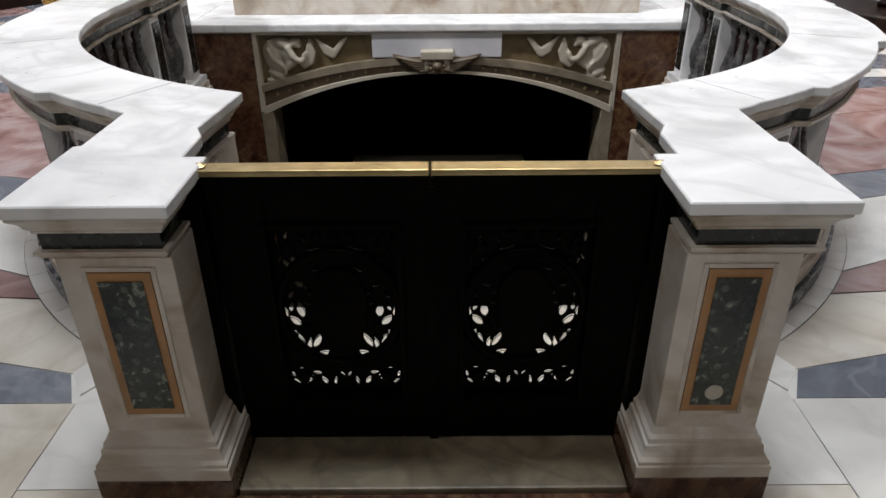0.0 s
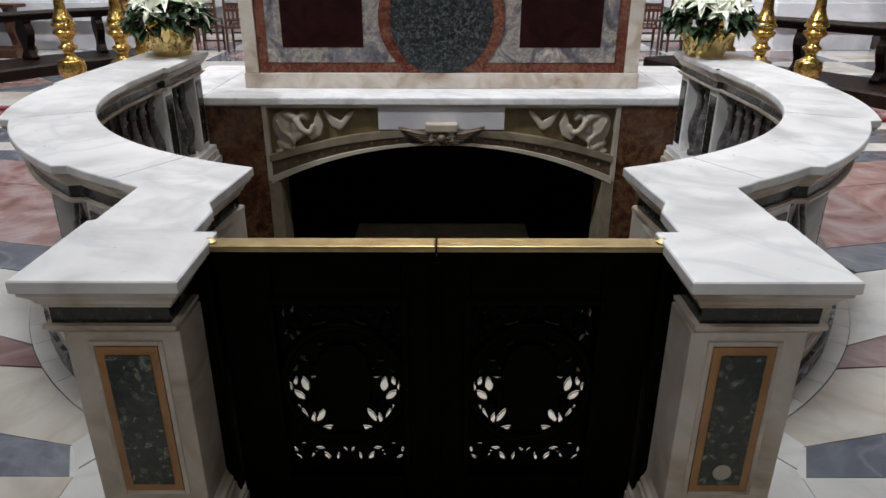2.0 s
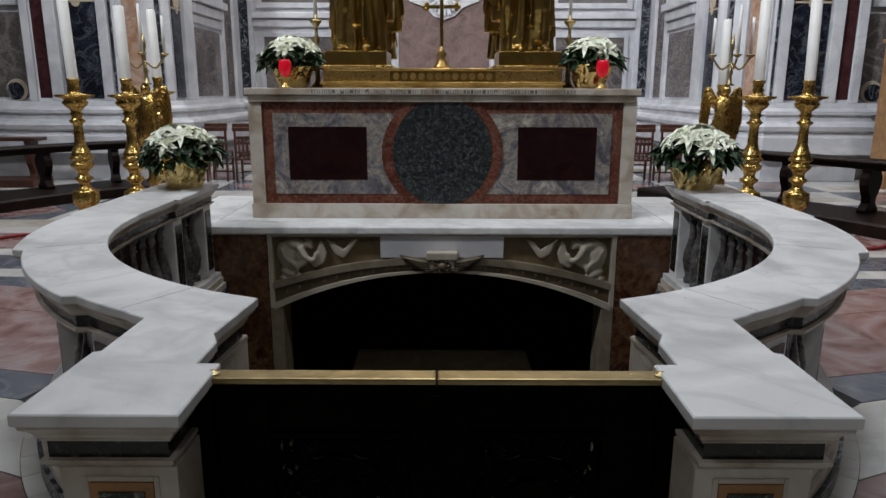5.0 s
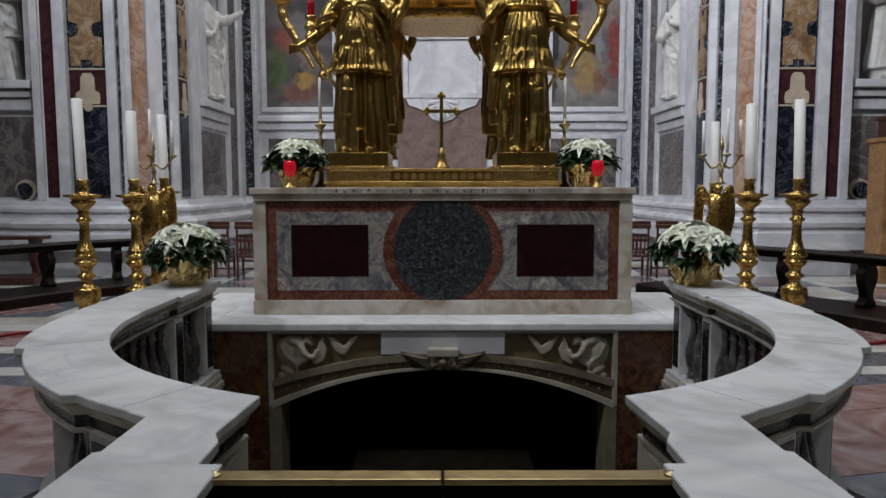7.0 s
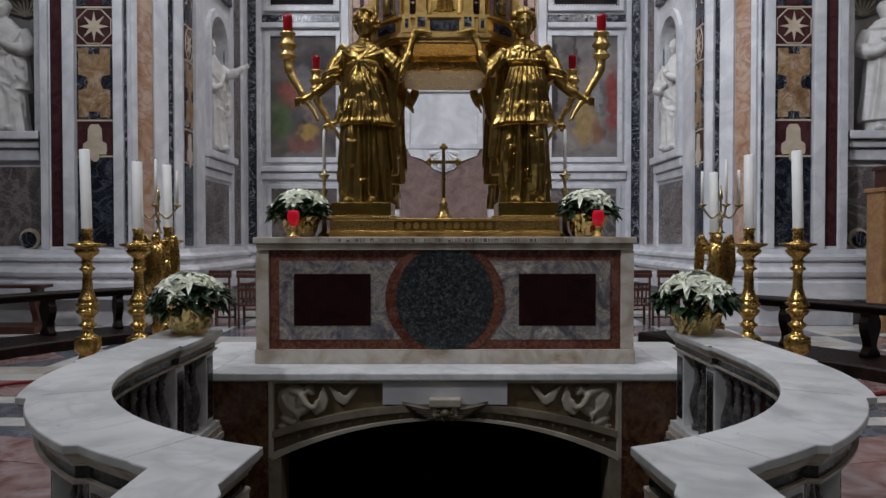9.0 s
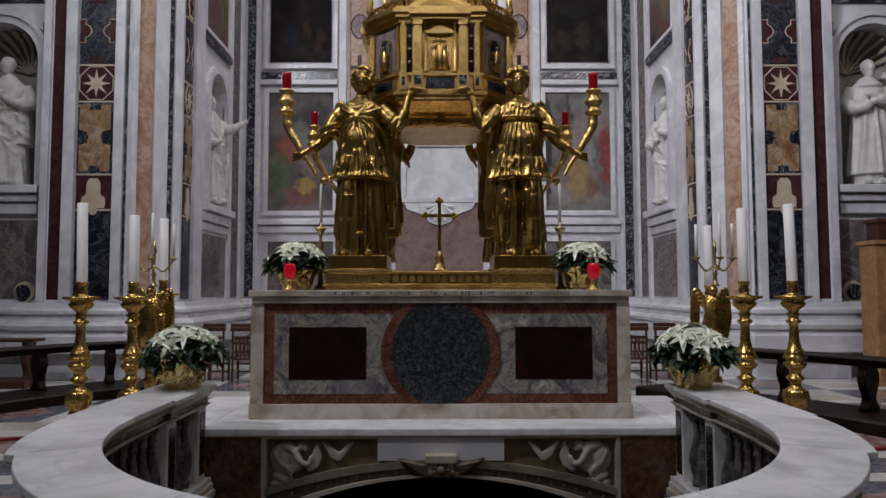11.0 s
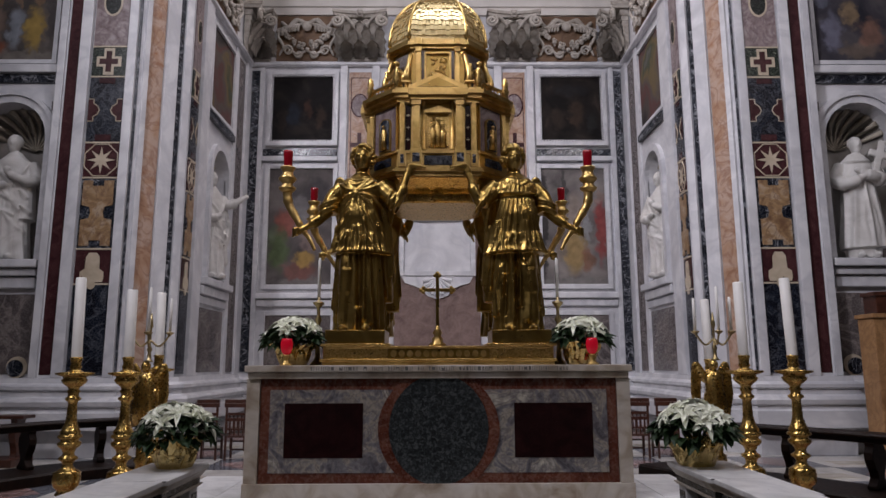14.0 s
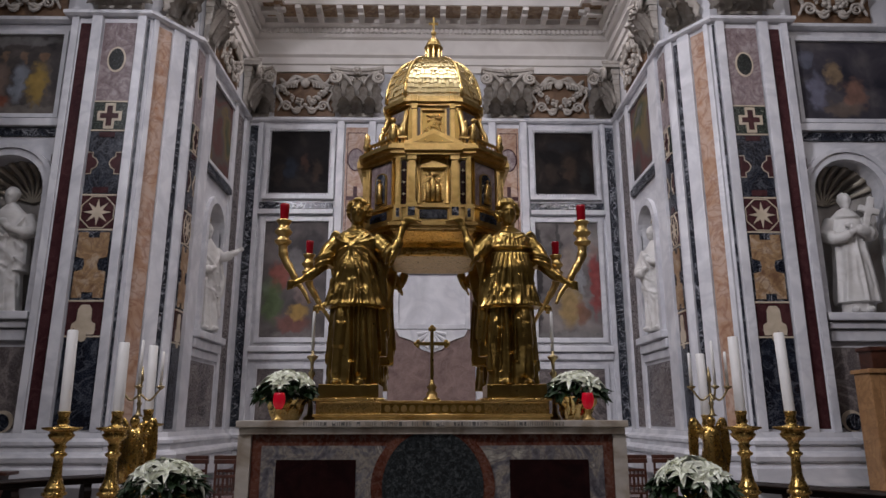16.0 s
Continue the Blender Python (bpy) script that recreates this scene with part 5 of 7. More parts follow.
def crypt_front():
    n = 24
    def arch_z(x, spring, rise):
        r = (1.5 ** 2 + rise ** 2) / (2 * rise)
        return spring + rise - r + math.sqrt(r * r - x * x)
    xs = [-1.5 + 3.0 * k / n for k in range(n + 1)]
    soffit = [(x, arch_z(x, -0.12, 0.35)) for x in xs]
    top = [(x, arch_z(x, 0.13, 0.24)) for x in xs]
    bm = bmesh.new()
    prism(bm, top + [(1.5, 0.56), (-1.5, 0.56)], WY + 0.06, WY + 0.22, "y")
    t = tagged(part("wall_crypt_front", bm, relief_ground), "carved marble front over the dark crypt arch", "wall", kind="structure")
    mid = [(x, arch_z(x, -0.06, 0.31)) for x in xs]
    part("archivolt", prism(bmesh.new(), soffit + mid[::-1], WY - 0.02, WY + 0.3, "y"), relief_stone, t, "pale marble archivolt")
    inner = [(x, arch_z(x, 0.07, 0.24)) for x in xs]
    part("archivolt_band", prism(bmesh.new(), mid + inner[::-1], WY + 0.02, WY + 0.25, "y"), pit_brown, t, "brown marble band with small bosses")
    part("archivolt_edge", prism(bmesh.new(), inner + top[::-1], WY - 0.01, WY + 0.25, "y"), arch_stone, t)
    for k in range(26):
        x = -1.38 + 2.76 * k / 25
        if abs(x) > 0.2:
            part("boss", ball(bmesh.new(), (x, WY + 0.02, (arch_z(x, -0.06, 0.31) + arch_z(x, 0.07, 0.24)) / 2), (0.016, 0.012, 0.02), 1), relief_ground, t)
    part("centre_block", boxes((-0.54, 0.54, WY, WY + 0.2, 0.36, 0.565), bevel=0.006), wall_marble, t, "plain pale marble block")
    for s in (-1, 1):
        x = lambda v: s * v
        part("spandrel_frame", boxes((x(1.49), x(1.53), WY - 0.01, WY + 0.2, -0.10, 0.565), (x(0.54), x(1.53), WY - 0.005, WY + 0.2, 0.548, 0.572), bevel=0.004), relief_stone, t)
        part("red_panel", boxes((x(1.535), x(2.05), WY - 0.01, WY + 0.2, -2.7, 0.565)), jasper, t, "mottled red jasper panel")
        part("jamb", boxes((x(1.42), x(1.53), WY - 0.015, WY + 0.3, -2.7, -0.10), bevel=0.006), arch_stone, t)
    part("keystone", boxes((-0.135, 0.135, WY - 0.10, WY + 0.1, 0.36, 0.43), (-0.11, 0.11, WY - 0.07, WY + 0.1, 0.27, 0.36), bevel=0.012), relief_stone, t, "projecting keystone block")
    bm = bmesh.new()
    ball(bm, (0, WY - 0.075, 0.305), (0.045, 0.05, 0.042), 2)
    for k in range(7):
        a = 6.2832 * k / 7
        ball(bm, (0.058 * math.cos(a), WY - 0.065, 0.305 + 0.050 * math.sin(a)), (0.028, 0.03, 0.026), 1)
    for s in (-1, 1):
        prism(bm, [(s * p, q) for p, q in ((0.05, 0.345), (0.20, 0.355), (0.37, 0.392), (0.33, 0.345), (0.26, 0.30), (0.17, 0.255), (0.09, 0.235), (0.05, 0.26))], WY - 0.05, WY + 0.03, "y")
        for j in range(5):
            tube(bm, curve_path([(s * 0.06, WY - 0.055, 0.335 - 0.018 * j), (s * (0.18 - 0.012 * j), WY - 0.06, 0.338 - 0.020 * j), (s * (0.35 - 0.05 * j), WY - 0.05, 0.376 - 0.030 * j)]), [0.012] * 6 + [0.014] * 6 + [0.004], 6)
    part("winged_boss", bm, pit_brown, t, "brown carved winged ornament", True)
    for s in (-1, 1):
        bm = bmesh.new()
        c = s * 1.22
        for dx, z, r, lean in ((0.150, 0.365, (0.090, 0.055, 0.140), 14), (0.075, 0.470, (0.100, 0.055, 0.052), -12), (-0.030, 0.482, (0.050, 0.050, 0.042), 30), (-0.055, 0.460, (0.030, 0.045, 0.036), 40), (0.065, 0.285, (0.115, 0.055, 0.048), 20), (0.120, 0.205, (0.110, 0.05, 0.042), -22), (0.190, 0.165, (0.050, 0.04, 0.030), 0), (0.030, 0.370, (0.060, 0.045, 0.065), 30)):
            bmesh.ops.create_icosphere(bm, subdivisions=3, radius=1, matrix=Matrix.Translation((c + s * dx, WY + 0.055, z)) @ Euler((0, radians(lean) * s, 0)).to_matrix().to_4x4() @ Matrix.Diagonal((*r, 1)))
        tube(bm, curve_path([(c + s * 0.03, WY + 0.01, 0.45), (c - s * 0.03, WY - 0.005, 0.36), (c - s * 0.09, WY + 0.0, 0.34), (c - s * 0.115, WY + 0.01, 0.40)]), [0.030] * 6 + [0.026] * 6 + [0.020] * 7, 8)
        for pts in (((-0.165, 0.524), (-0.205, 0.395), (-0.175, 0.305), (-0.095, 0.260), (-0.055, 0.306), (-0.110, 0.380), (-0.135, 0.475)),
                    ((-0.200, 0.532), (-0.280, 0.484), (-0.352, 0.428), (-0.416, 0.500), (-0.472, 0.524), (-0.466, 0.492), (-0.369, 0.362), (-0.337, 0.350), (-0.272, 0.386))):
            prism(bm, [(c + s * p, q) for p, q in pts], WY + 0.015, WY + 0.07, "y")
        for j in range(4):
            tube(bm, curve_path([(c + s * (0.20 - 0.02 * j), WY + 0.0 + 0.01 * j, 0.44 - 0.03 * j), (c + s * (0.14 - 0.03 * j), WY - 0.002, 0.33 - 0.02 * j), (c + s * (0.02 + 0.02 * j), WY + 0.006, 0.27 - 0.03 * j)]), 0.007, 5)
        tagged(sculpted(part("relief_figure", bm, relief_stone), 0.010, 2), "pale carved crouching relief figure over the crypt arch", "relief", "pair of relief figures over the arch")


pit_brown = stone("pit_brown", [(0.3, (0.05, 0.035, 0.02)), (0.7, (0.12, 0.085, 0.05))], 6.0, rough=0.45)
crypt_front()
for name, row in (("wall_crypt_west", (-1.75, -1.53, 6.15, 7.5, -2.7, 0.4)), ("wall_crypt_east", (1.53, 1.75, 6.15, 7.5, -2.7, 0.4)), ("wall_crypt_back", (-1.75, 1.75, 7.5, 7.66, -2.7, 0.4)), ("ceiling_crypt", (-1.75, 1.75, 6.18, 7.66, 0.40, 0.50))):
    tagged(part(name, boxes(row), unlit_pit_stone), "stone lining of the crypt, blackened to stand for shade", "wall", kind="structure")
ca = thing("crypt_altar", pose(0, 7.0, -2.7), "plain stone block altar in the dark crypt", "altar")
part("altar_block", boxes((-0.85, 0.85, -0.25, 0.35, 0, 1.54), bevel=0.01), unlit_pit_stone, ca)
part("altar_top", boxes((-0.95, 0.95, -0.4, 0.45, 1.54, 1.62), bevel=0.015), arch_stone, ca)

# ---- altar platform ----
pf = tagged(part("predella", boxes((-2.03, 2.03, 5.92, 7.7, 0.575, 0.64), bevel=0.012), cap_marble), "white marble slab of the altar platform", "platform", kind="structure")
part("predella_edge", boxes((-2.0, 2.0, 5.94, 7.6, 0.562, 0.574)), pier_marble, pf)
part("predella_body", boxes((-2.42, -1.76, 6.16, 7.66, -0.01, 0.56), (1.76, 2.42, 6.16, 7.66, -0.01, 0.56), (-2.42, 2.42, 7.665, 9.6, -0.01, 0.40)), floor_white, pf)
for s in (-1, 1):
    part("side_slab", boxes((s * 2.035, s * 2.5, 5.92, 7.7, 0.575, 0.64), bevel=0.01), cap_marble, pf)


# ---- high altar ----
AY = 6.36
al = thing("altar", pose(0, AY, 0.64), "high altar with red, grey and porphyry marble inlay front", "altar")
part("core", boxes((-1.72, 1.72, 0.03, 1.9, 0, 1.06)), pier_marble, al)
part("base", boxes((-1.755, 1.755, -0.015, 0.2, 0, 0.135), bevel=0.008), pier_marble, al, "pale marble base block")
part("mensa", boxes((-1.76, 1.76, -0.05, 1.95, 1.115, 1.175), (-1.735, 1.735, -0.025, 1.92, 1.055, 1.115), bevel=0.008), pier_marble, al, "pale marble altar table top")
for s in (-1, 1):
    x = lambda v: s * v
    part("end_pilaster", boxes((x(1.625), x(1.745), -0.005, 0.1, 0.135, 1.055), bevel=0.005), pier_marble, al)
    fr = [(1.53, 0.225), (1.53, 0.955), (0.475, 0.955)] + [(0.545 * math.cos(a) + 0.0, 0.575 + 0.50 * math.sin(a)) for a in (radians(d) for d in (48, 35, 20, 8, -8, -20, -35, -44))] + [(0.475, 0.225)]
    part("breccia_frame", prism(bmesh.new(), [(x(p), q) for p, q in fr], 0.006, 0.05, "y"), breccia, al, "mottled grey and cream marble frame")
    part("porphyry_panel", boxes((x(0.685), x(1.395), 0.002, 0.04, 0.355, 0.835)), porphyry_dark, al, "deep red porphyry panel")
part("red_field", boxes((-1.62, 1.62, 0.012, 0.06, 0.135, 1.055)), red_marble, al, "dull red marble field")
part("red_ring", disc(bmesh.new(), 0, 0.60, 0.55, 0.535, -0.002, 0.04, 56), red_marble, al)
part("granite_disc", disc(bmesh.new(), 0, 0.605, 0.45, 0.485, -0.008, 0.04, 56), granite, al, "dark speckled granite disc")
bm = bmesh.new()
xx = -1.16
while xx < 1.16:
    wid = random.choice((0.018, 0.024, 0.030, 0.012))
    for q in ((xx, xx + 0.005), (xx + wid - 0.005, xx + wid)):
        box(bm, q[0], q[1], -0.0525, -0.049, 1.127, 1.163)
    if random.random() < 0.5:
        box(bm, xx, xx + wid, -0.0525, -0.049, random.choice((1.127, 1.143, 1.158)), random.choice((1.132, 1.148, 1.163)))
    xx += wid + (0.014 if random.random() < 0.8 else 0.05)
tagged(part("carved_line", bm, letter_grey, al, "worn line of carved lettering"), kind="stuff")

# gilt gradine
gr = thing("gradine", pose(0, 6.72, 1.815), "gilt bronze stepped base on the altar", "gradine")
part("lower_step", boxes((-1.13, 1.13, 0, 1.4, 0, 0.035), (-1.15, 1.15, -0.02, 1.4, 0.035, 0.06), bevel=0.006), gold, gr)
part("upper_step", boxes((-1.08, 1.08, 0.06, 1.4, 0.06, 0.16), bevel=0.006), gilt_bronze, gr)
part("upper_lip", boxes((-1.10, 1.10, 0.04, 1.4, 0.16, 0.185), bevel=0.006), gold, gr)
for s in (-1, 1):
    part("pedestal", boxes((s * 0.50, s * 1.13, 0.05, 0.75, 0.06, 0.20), (s * 0.47, s * 1.16, 0.03, 0.75, 0.185, 0.21), bevel=0.008), gold_chased, gr)
    part("statue_block", boxes((s * 0.53, s * 1.12, 0.08, 0.70, 0.21, 0.345), bevel=0.01), gilt_bronze, gr, "dull gilt block under the angel")
for k in range(12):
    part("lozenge", disc(bmesh.new(), -0.44 + 0.08 * k, 0.11, 0.03, 0.035, 0.05, 0.065, 12), gold, gr)

# ---- gilt angels ----


def angel(s, name="angel_statue"):
    """Stands at the origin facing -y; s = -1 has its outer arm towards -x. Height about 2.0 m."""
    bm = bmesh.new()
    rnd = random.Random(5 + s)
    # long skirt with deep falling folds, one knee pressing forward
    drape(bm, [(0.0, 0, 0, 0.275, 0.225), (0.08, 0, 0, 0.262, 0.215), (0.45, 0, 0, 0.235, 0.195), (0.95, 0, 0, 0.20, 0.17)],
          pleats(rnd, 17, 0.0, 0.9, 0.042, 0.040) + [([(s * -6, 0.86), (s * -8, 0.4), (s * -12, 0.0)], 0.05, -0.05), ([(s * 42, 0.86), (s * 40, 0.3), (s * 46, 0.0)], 0.05, -0.045), ([(s * -40, 0.86), (s * -44, 0.0)], 0.04, -0.04)])
    ball(bm, (s * 0.10, -0.13, 0.62), (0.085, 0.085, 0.24), 3)
    tube(bm, curve_path([(s * 0.10, -0.16, 0.62), (s * 0.12, -0.17, 0.35), (s * 0.13, -0.19, 0.04)]), [0.07] * 6 + [0.055] * 6 + [0.04], 12)
    # tunic to the thighs with a ruffled hem
    rows = [(0.80, 0, 0, 0.30, 0.255), (0.85, 0, 0, 0.275, 0.235), (1.02, 0, -0.01, 0.232, 0.205), (1.20, 0, -0.02, 0.212, 0.195), (1.36, 0, -0.01, 0.198, 0.165), (1.46, 0, -0.005, 0.222, 0.172), (1.55, 0, 0, 0.215, 0.148), (1.61, 0, 0, 0.15, 0.115), (1.66, 0, -0.005, 0.085, 0.08)]
    folds = [([(a + rnd.uniform(-4, 4), 1.02 + rnd.uniform(-0.05, 0.14)), (a + rnd.uniform(-5, 5), 0.90), (a, 0.80)], 0.034 * rnd.uniform(0.7, 1.3), 0.042 * rnd.uniform(0.7, 1.2)) for a in range(-174, 180, 15)]
    folds += [([(q - 50, 1.60), (q, 1.585 - dip), (q + 50, 1.60)], 0.022, 0.026) for q, dip in ((0, 0.02), (s * 4, 0.075))]
    if s < 0:
        # cloth drawn from both shoulders into a knot under the breast, falling from it in long sprays
        knot = (-4, 1.425)
        folds += [([(a, z), knot], 0.026, 0.032) for a, z in ((-70, 1.56), (-48, 1.58), (-28, 1.55), (24, 1.55), (46, 1.57), (70, 1.54))]
        folds += [([knot, (a * 0.55, z + 0.22), (a, z)], 0.030, 0.036) for a, z in ((-72, 1.0), (-52, 0.93), (-34, 0.90), (32, 0.90), (56, 0.93), (82, 1.05))]
        folds += [([(-95, 1.30), (-45, 1.38), knot, (50, 1.38), (95, 1.30)], 0.03, 0.034), ([(-100, 1.16), (-62, 1.30), (-20, 1.42)], 0.03, 0.034)]
    else:
        # gathered yoke over a high belt
        folds += [([(a * 0.75, 1.575), (a, 1.45)], 0.017, 0.024) for a in range(-84, 90, 12)]
        folds += [([(-100, 1.405), (0, 1.385), (100, 1.405)], 0.028, -0.035), ([(-100, 1.44), (0, 1.425), (100, 1.44)], 0.022, 0.022)]
        folds += [([(a * 0.6, 1.36), (a * 0.85, 1.15), (a, 0.95)], 0.026, 0.032) for a in (-88, -66, -48, -30, -12, 6, 22, 40, 58, 80)]
    folds += pleats(rnd, 5, 0.95, 1.4, 0.035, 0.02, 180)
    drape(bm, rows, folds, 132, 88)
    ball(bm, (s * 0.015, -0.135, 1.18), (0.135, 0.10, 0.16), 3)
    for q in (-1, 1):
        ball(bm, (q * 0.088, -0.105, 1.475), (0.078, 0.062, 0.07), 3)
    # mantle behind, down to the calves
    drape(bm, [(0.30, -s * 0.16, 0.12, 0.17, 0.10), (0.60, -s * 0.10, 0.12, 0.22, 0.13), (1.0, -s * 0.04, 0.11, 0.25, 0.13), (1.40, 0, 0.08, 0.24, 0.12), (1.56, 0, 0.05, 0.19, 0.09)], pleats(rnd, 12, 0.3, 1.4, 0.05, 0.045), 72, 40)
    # neck, face, and a thick wreath of curls
    tube(bm, [(0, 0.0, 1.58), (-s * 0.004, -0.012, 1.72)], [0.075, 0.062], 12)
    tip = -s * 0.02
    ball(bm, (tip, -0.055, 1.805), (0.083, 0.10, 0.125), 3)
    ball(bm, (tip, -0.075, 1.735), (0.052, 0.06, 0.055), 2)
    ball(bm, (tip - s * 0.008, -0.157, 1.80), (0.015, 0.02, 0.034), 2)
    ball(bm, (tip, -0.135, 1.845), (0.06, 0.026, 0.018), 2)
    ball(bm, (tip, 0.015, 1.855), (0.115, 0.12, 0.125), 3)
    for k in range(230):
        a, e = rnd.uniform(0, 6.28), rnd.uniform(-0.9, 1.5)
        p = Vector((math.cos(a) * math.cos(e), math.sin(a) * math.cos(e), math.sin(e)))
        if p.y < -0.25 and p.z < 0.45 and abs(p.x) < 0.72:
            continue
        ball(bm, (tip + 0.128 * p.x, 0.0 + 0.135 * p.y, 1.855 + 0.138 * p.z), rnd.uniform(0.014, 0.026), 1)
    # outer arm reaches out and down in a pushed-up sleeve; inner arm is raised to the tabernacle
    tube(bm, curve_path([(s * 0.20, 0, 1.53), (s * 0.29, -0.03, 1.40), (s * 0.33, -0.06, 1.25)]), [0.085] * 4 + [0.092] * 5 + [0.10] * 4, 14)
    for z, r in ((1.23, 0.088), (1.26, 0.098), (1.30, 0.096), (1.335, 0.098)):
        tube(bm, [(s * (0.335 - 0.10 * (z - 1.25)) + r * math.cos(a), -0.06 + r * math.sin(a), z - 0.04 * math.cos(a) * s) for a in (6.2832 * k / 20 for k in range(21))], 0.017, 6)
    tube(bm, curve_path([(s * 0.33, -0.06, 1.27), (s * 0.44, -0.10, 1.15), (s * 0.60, -0.12, 1.055)]), [0.06] * 4 + [0.055] * 5 + [0.036] * 4, 12)
    ball(bm, (s * 0.635, -0.12, 1.045), (0.058, 0.048, 0.045), 2)
    for j in range(4):
        tube(bm, curve_path([(s * 0.62, -0.16, 1.065 - 0.024 * j), (s * 0.665, -0.165, 1.06 - 0.024 * j), (s * 0.69, -0.13, 1.055 - 0.024 * j)], 3), 0.013, 6)
    tube(bm, curve_path([(-s * 0.20, 0, 1.53), (-s * 0.30, -0.03, 1.42), (-s * 0.37, -0.06, 1.33)]), [0.088] * 4 + [0.095] * 5 + [0.085] * 4, 14)
    for z, r in ((0.0, 0.090), (0.04, 0.085), (-0.035, 0.088)):
        tube(bm, [(-s * (0.36 + z) + 0.7 * r * math.cos(a) * 0.6, -0.05 + r * math.sin(a), 1.35 - z + r * math.cos(a)) for a in (6.2832 * k / 20 for k in range(21))], 0.015, 6)
    tube(bm, curve_path([(-s * 0.37, -0.06, 1.32), (-s * 0.44, -0.07, 1.42), (-s * 0.50, -0.04, 1.64)]), [0.062] * 4 + [0.056] * 5 + [0.036] * 4, 12)
    ball(bm, (-s * 0.515, -0.04, 1.675), (0.045, 0.03, 0.05), 2)
    for j in range(4):
        tube(bm, curve_path([(-s * (0.50 + 0.018 * j), -0.05, 1.70), (-s * (0.53 + 0.032 * j), -0.055, 1.745 - 0.006 * j), (-s * (0.57 + 0.045 * j), -0.05, 1.755 - 0.016 * j)], 3), 0.0125, 6)
    for q in (-1, 1):
        ball(bm, (q * 0.12, -0.23, 0.02), (0.046, 0.10, 0.034), 2)
        # folded wings behind the shoulders
        for j in range(6):
            tube(bm, curve_path([(q * 0.10, 0.14, 1.46), (q * (0.27 - 0.01 * j), 0.16, 1.66 - 0.03 * j), (q * (0.325 - 0.02 * j), 0.19, 1.46 - 0.06 * j), (q * (0.26 - 0.02 * j), 0.2, 1.10 - 0.06 * j)]), [0.03] * 6 + [0.036] * 6 + [0.032] * 6 + [0.012], 6)
    ob = sculpted(part(name, bm, gilt_bronze), 0.0085, 1)
    return tagged(ob, "gilt bronze angel statue in a pleated robe holding up the tabernacle", "statue", "four gilt angels under the tabernacle")


def lamp_horn(s):
    """A horn-shaped candle holder with a red glass, held in the angel's outer hand."""
    t = thing("horn_candlestick", pose(0, 0, 0), "gilt horn-shaped candle holder with a red glass cup", "candlestick", "red glass lights held by the angels")
    path = curve_path([(s * 0.46, -0.10, 0.84), (s * 0.52, -0.10, 0.96), (s * 0.60, -0.11, 1.07), (s * 0.66, -0.12, 1.18), (s * 0.75, -0.12, 1.34), (s * 0.77, -0.12, 1.50)])
    n = len(path)
    part("horn", tube(bmesh.new(), path, [(0.016 + 0.036 * k / n) * (1.22 if k % 5 == 0 else 1.0) for k in range(n)], 12), gold, t, smooth=True)
    part("double_cup", lathe(bmesh.new(), [(0.05, 0), (0.085, 0.03), (0.09, 0.05), (0.06, 0.07), (0.055, 0.10), (0.085, 0.13), (0.095, 0.15), (0.07, 0.18), (0.055, 0.21), (0.06, 0.24), (0.08, 0.26), (0.08, 0.275), (0.045, 0.28)], s * 0.77, -0.12, 1.46, 20), gold, t, smooth=True)
    part("red_glass_cup", lathe(bmesh.new(), [(0.043, 0), (0.045, 0.02), (0.05, 0.15), (0.052, 0.18), (0.045, 0.18), (0.04, 0.03)], s * 0.77, -0.12, 1.735, 18), red_glass, t, "deep red glass cup", True)
    return t


MID_Y = 7.85
for s in (-1, 1):
    a = angel(s)
    h = lamp_horn(s)
    a.matrix_world = pose(s * 0.82, 7.10, 2.158, 0, 0, 6 * s)
    h.matrix_world = a.matrix_world.copy()
    turn = pose(0, MID_Y, 0, 0, 0, 180) @ pose(0, -MID_Y, 0)
    copy_thing(a, turn @ a.matrix_world)
    copy_thing(h, turn @ h.matrix_world)

# ---- tabernacle ----
TB = thing("tabernacle", pose(0, MID_Y, 3.5), "gilt bronze model of a domed octagonal chapel", "tabernacle")


def octo(r, f=0.58):
    """A square with cut corners, half-width 0.924 r."""
    h = 0.924 * r
    return [(h * x, h * y) for x, y in ((1, f), (f, 1), (-f, 1), (-1, f), (-1, -f), (-f, -1), (f, -1), (1, -f))]


def tiers(name, rows, material, label=""):
    bm = bmesh.new()
    for r, z0, z1 in rows:
        prism(bm, octo(r), z0, z1)
    return part(name, bm, material, TB, label)


part("under_plate", outline_rings(bmesh.new(), octo(0.84), [(0.30, 0.0), (0.28, 0.02), (0.28, 0.16), (0.24, 0.20), (0.06, 0.32), (0.02, 0.345), (0.02, 0.36)]), gold_chased, TB, "chased underside")
bm = bmesh.new()
rnd = random.Random(9)
ball(bm, (0, -0.515, 0.085), (0.075, 0.016, 0.05), 2)
for q in (-1, 1):
    for px, r0, w0 in ((0.14, 0.045, 1), (0.22, 0.035, -1)):
        tube(bm, [(q * (px + (r0 - r0 * k / 20) * math.cos(0.6 * k * w0)), -0.517, 0.085 + (r0 - r0 * k / 20) * math.sin(0.6 * k * w0)) for k in range(18)], 0.007, 5)
    tube(bm, curve_path([(q * 0.07, -0.517, 0.13), (q * 0.16, -0.52, 0.145), (q * 0.27, -0.517, 0.11)]), 0.008, 5)
part("under_relief", bm, gilt_bronze, TB, "low chased relief", True)
tiers("base_cornice", [(0.86, 0.36, 0.40), (0.90, 0.40, 0.43), (0.86, 0.43, 0.46)], gold)
tiers("pedestal_course", [(0.83, 0.46, 0.62)], gold, "gilt pedestal course with dark stone panels")
tiers("pedestal_lip", [(0.86, 0.62, 0.65)], gold)
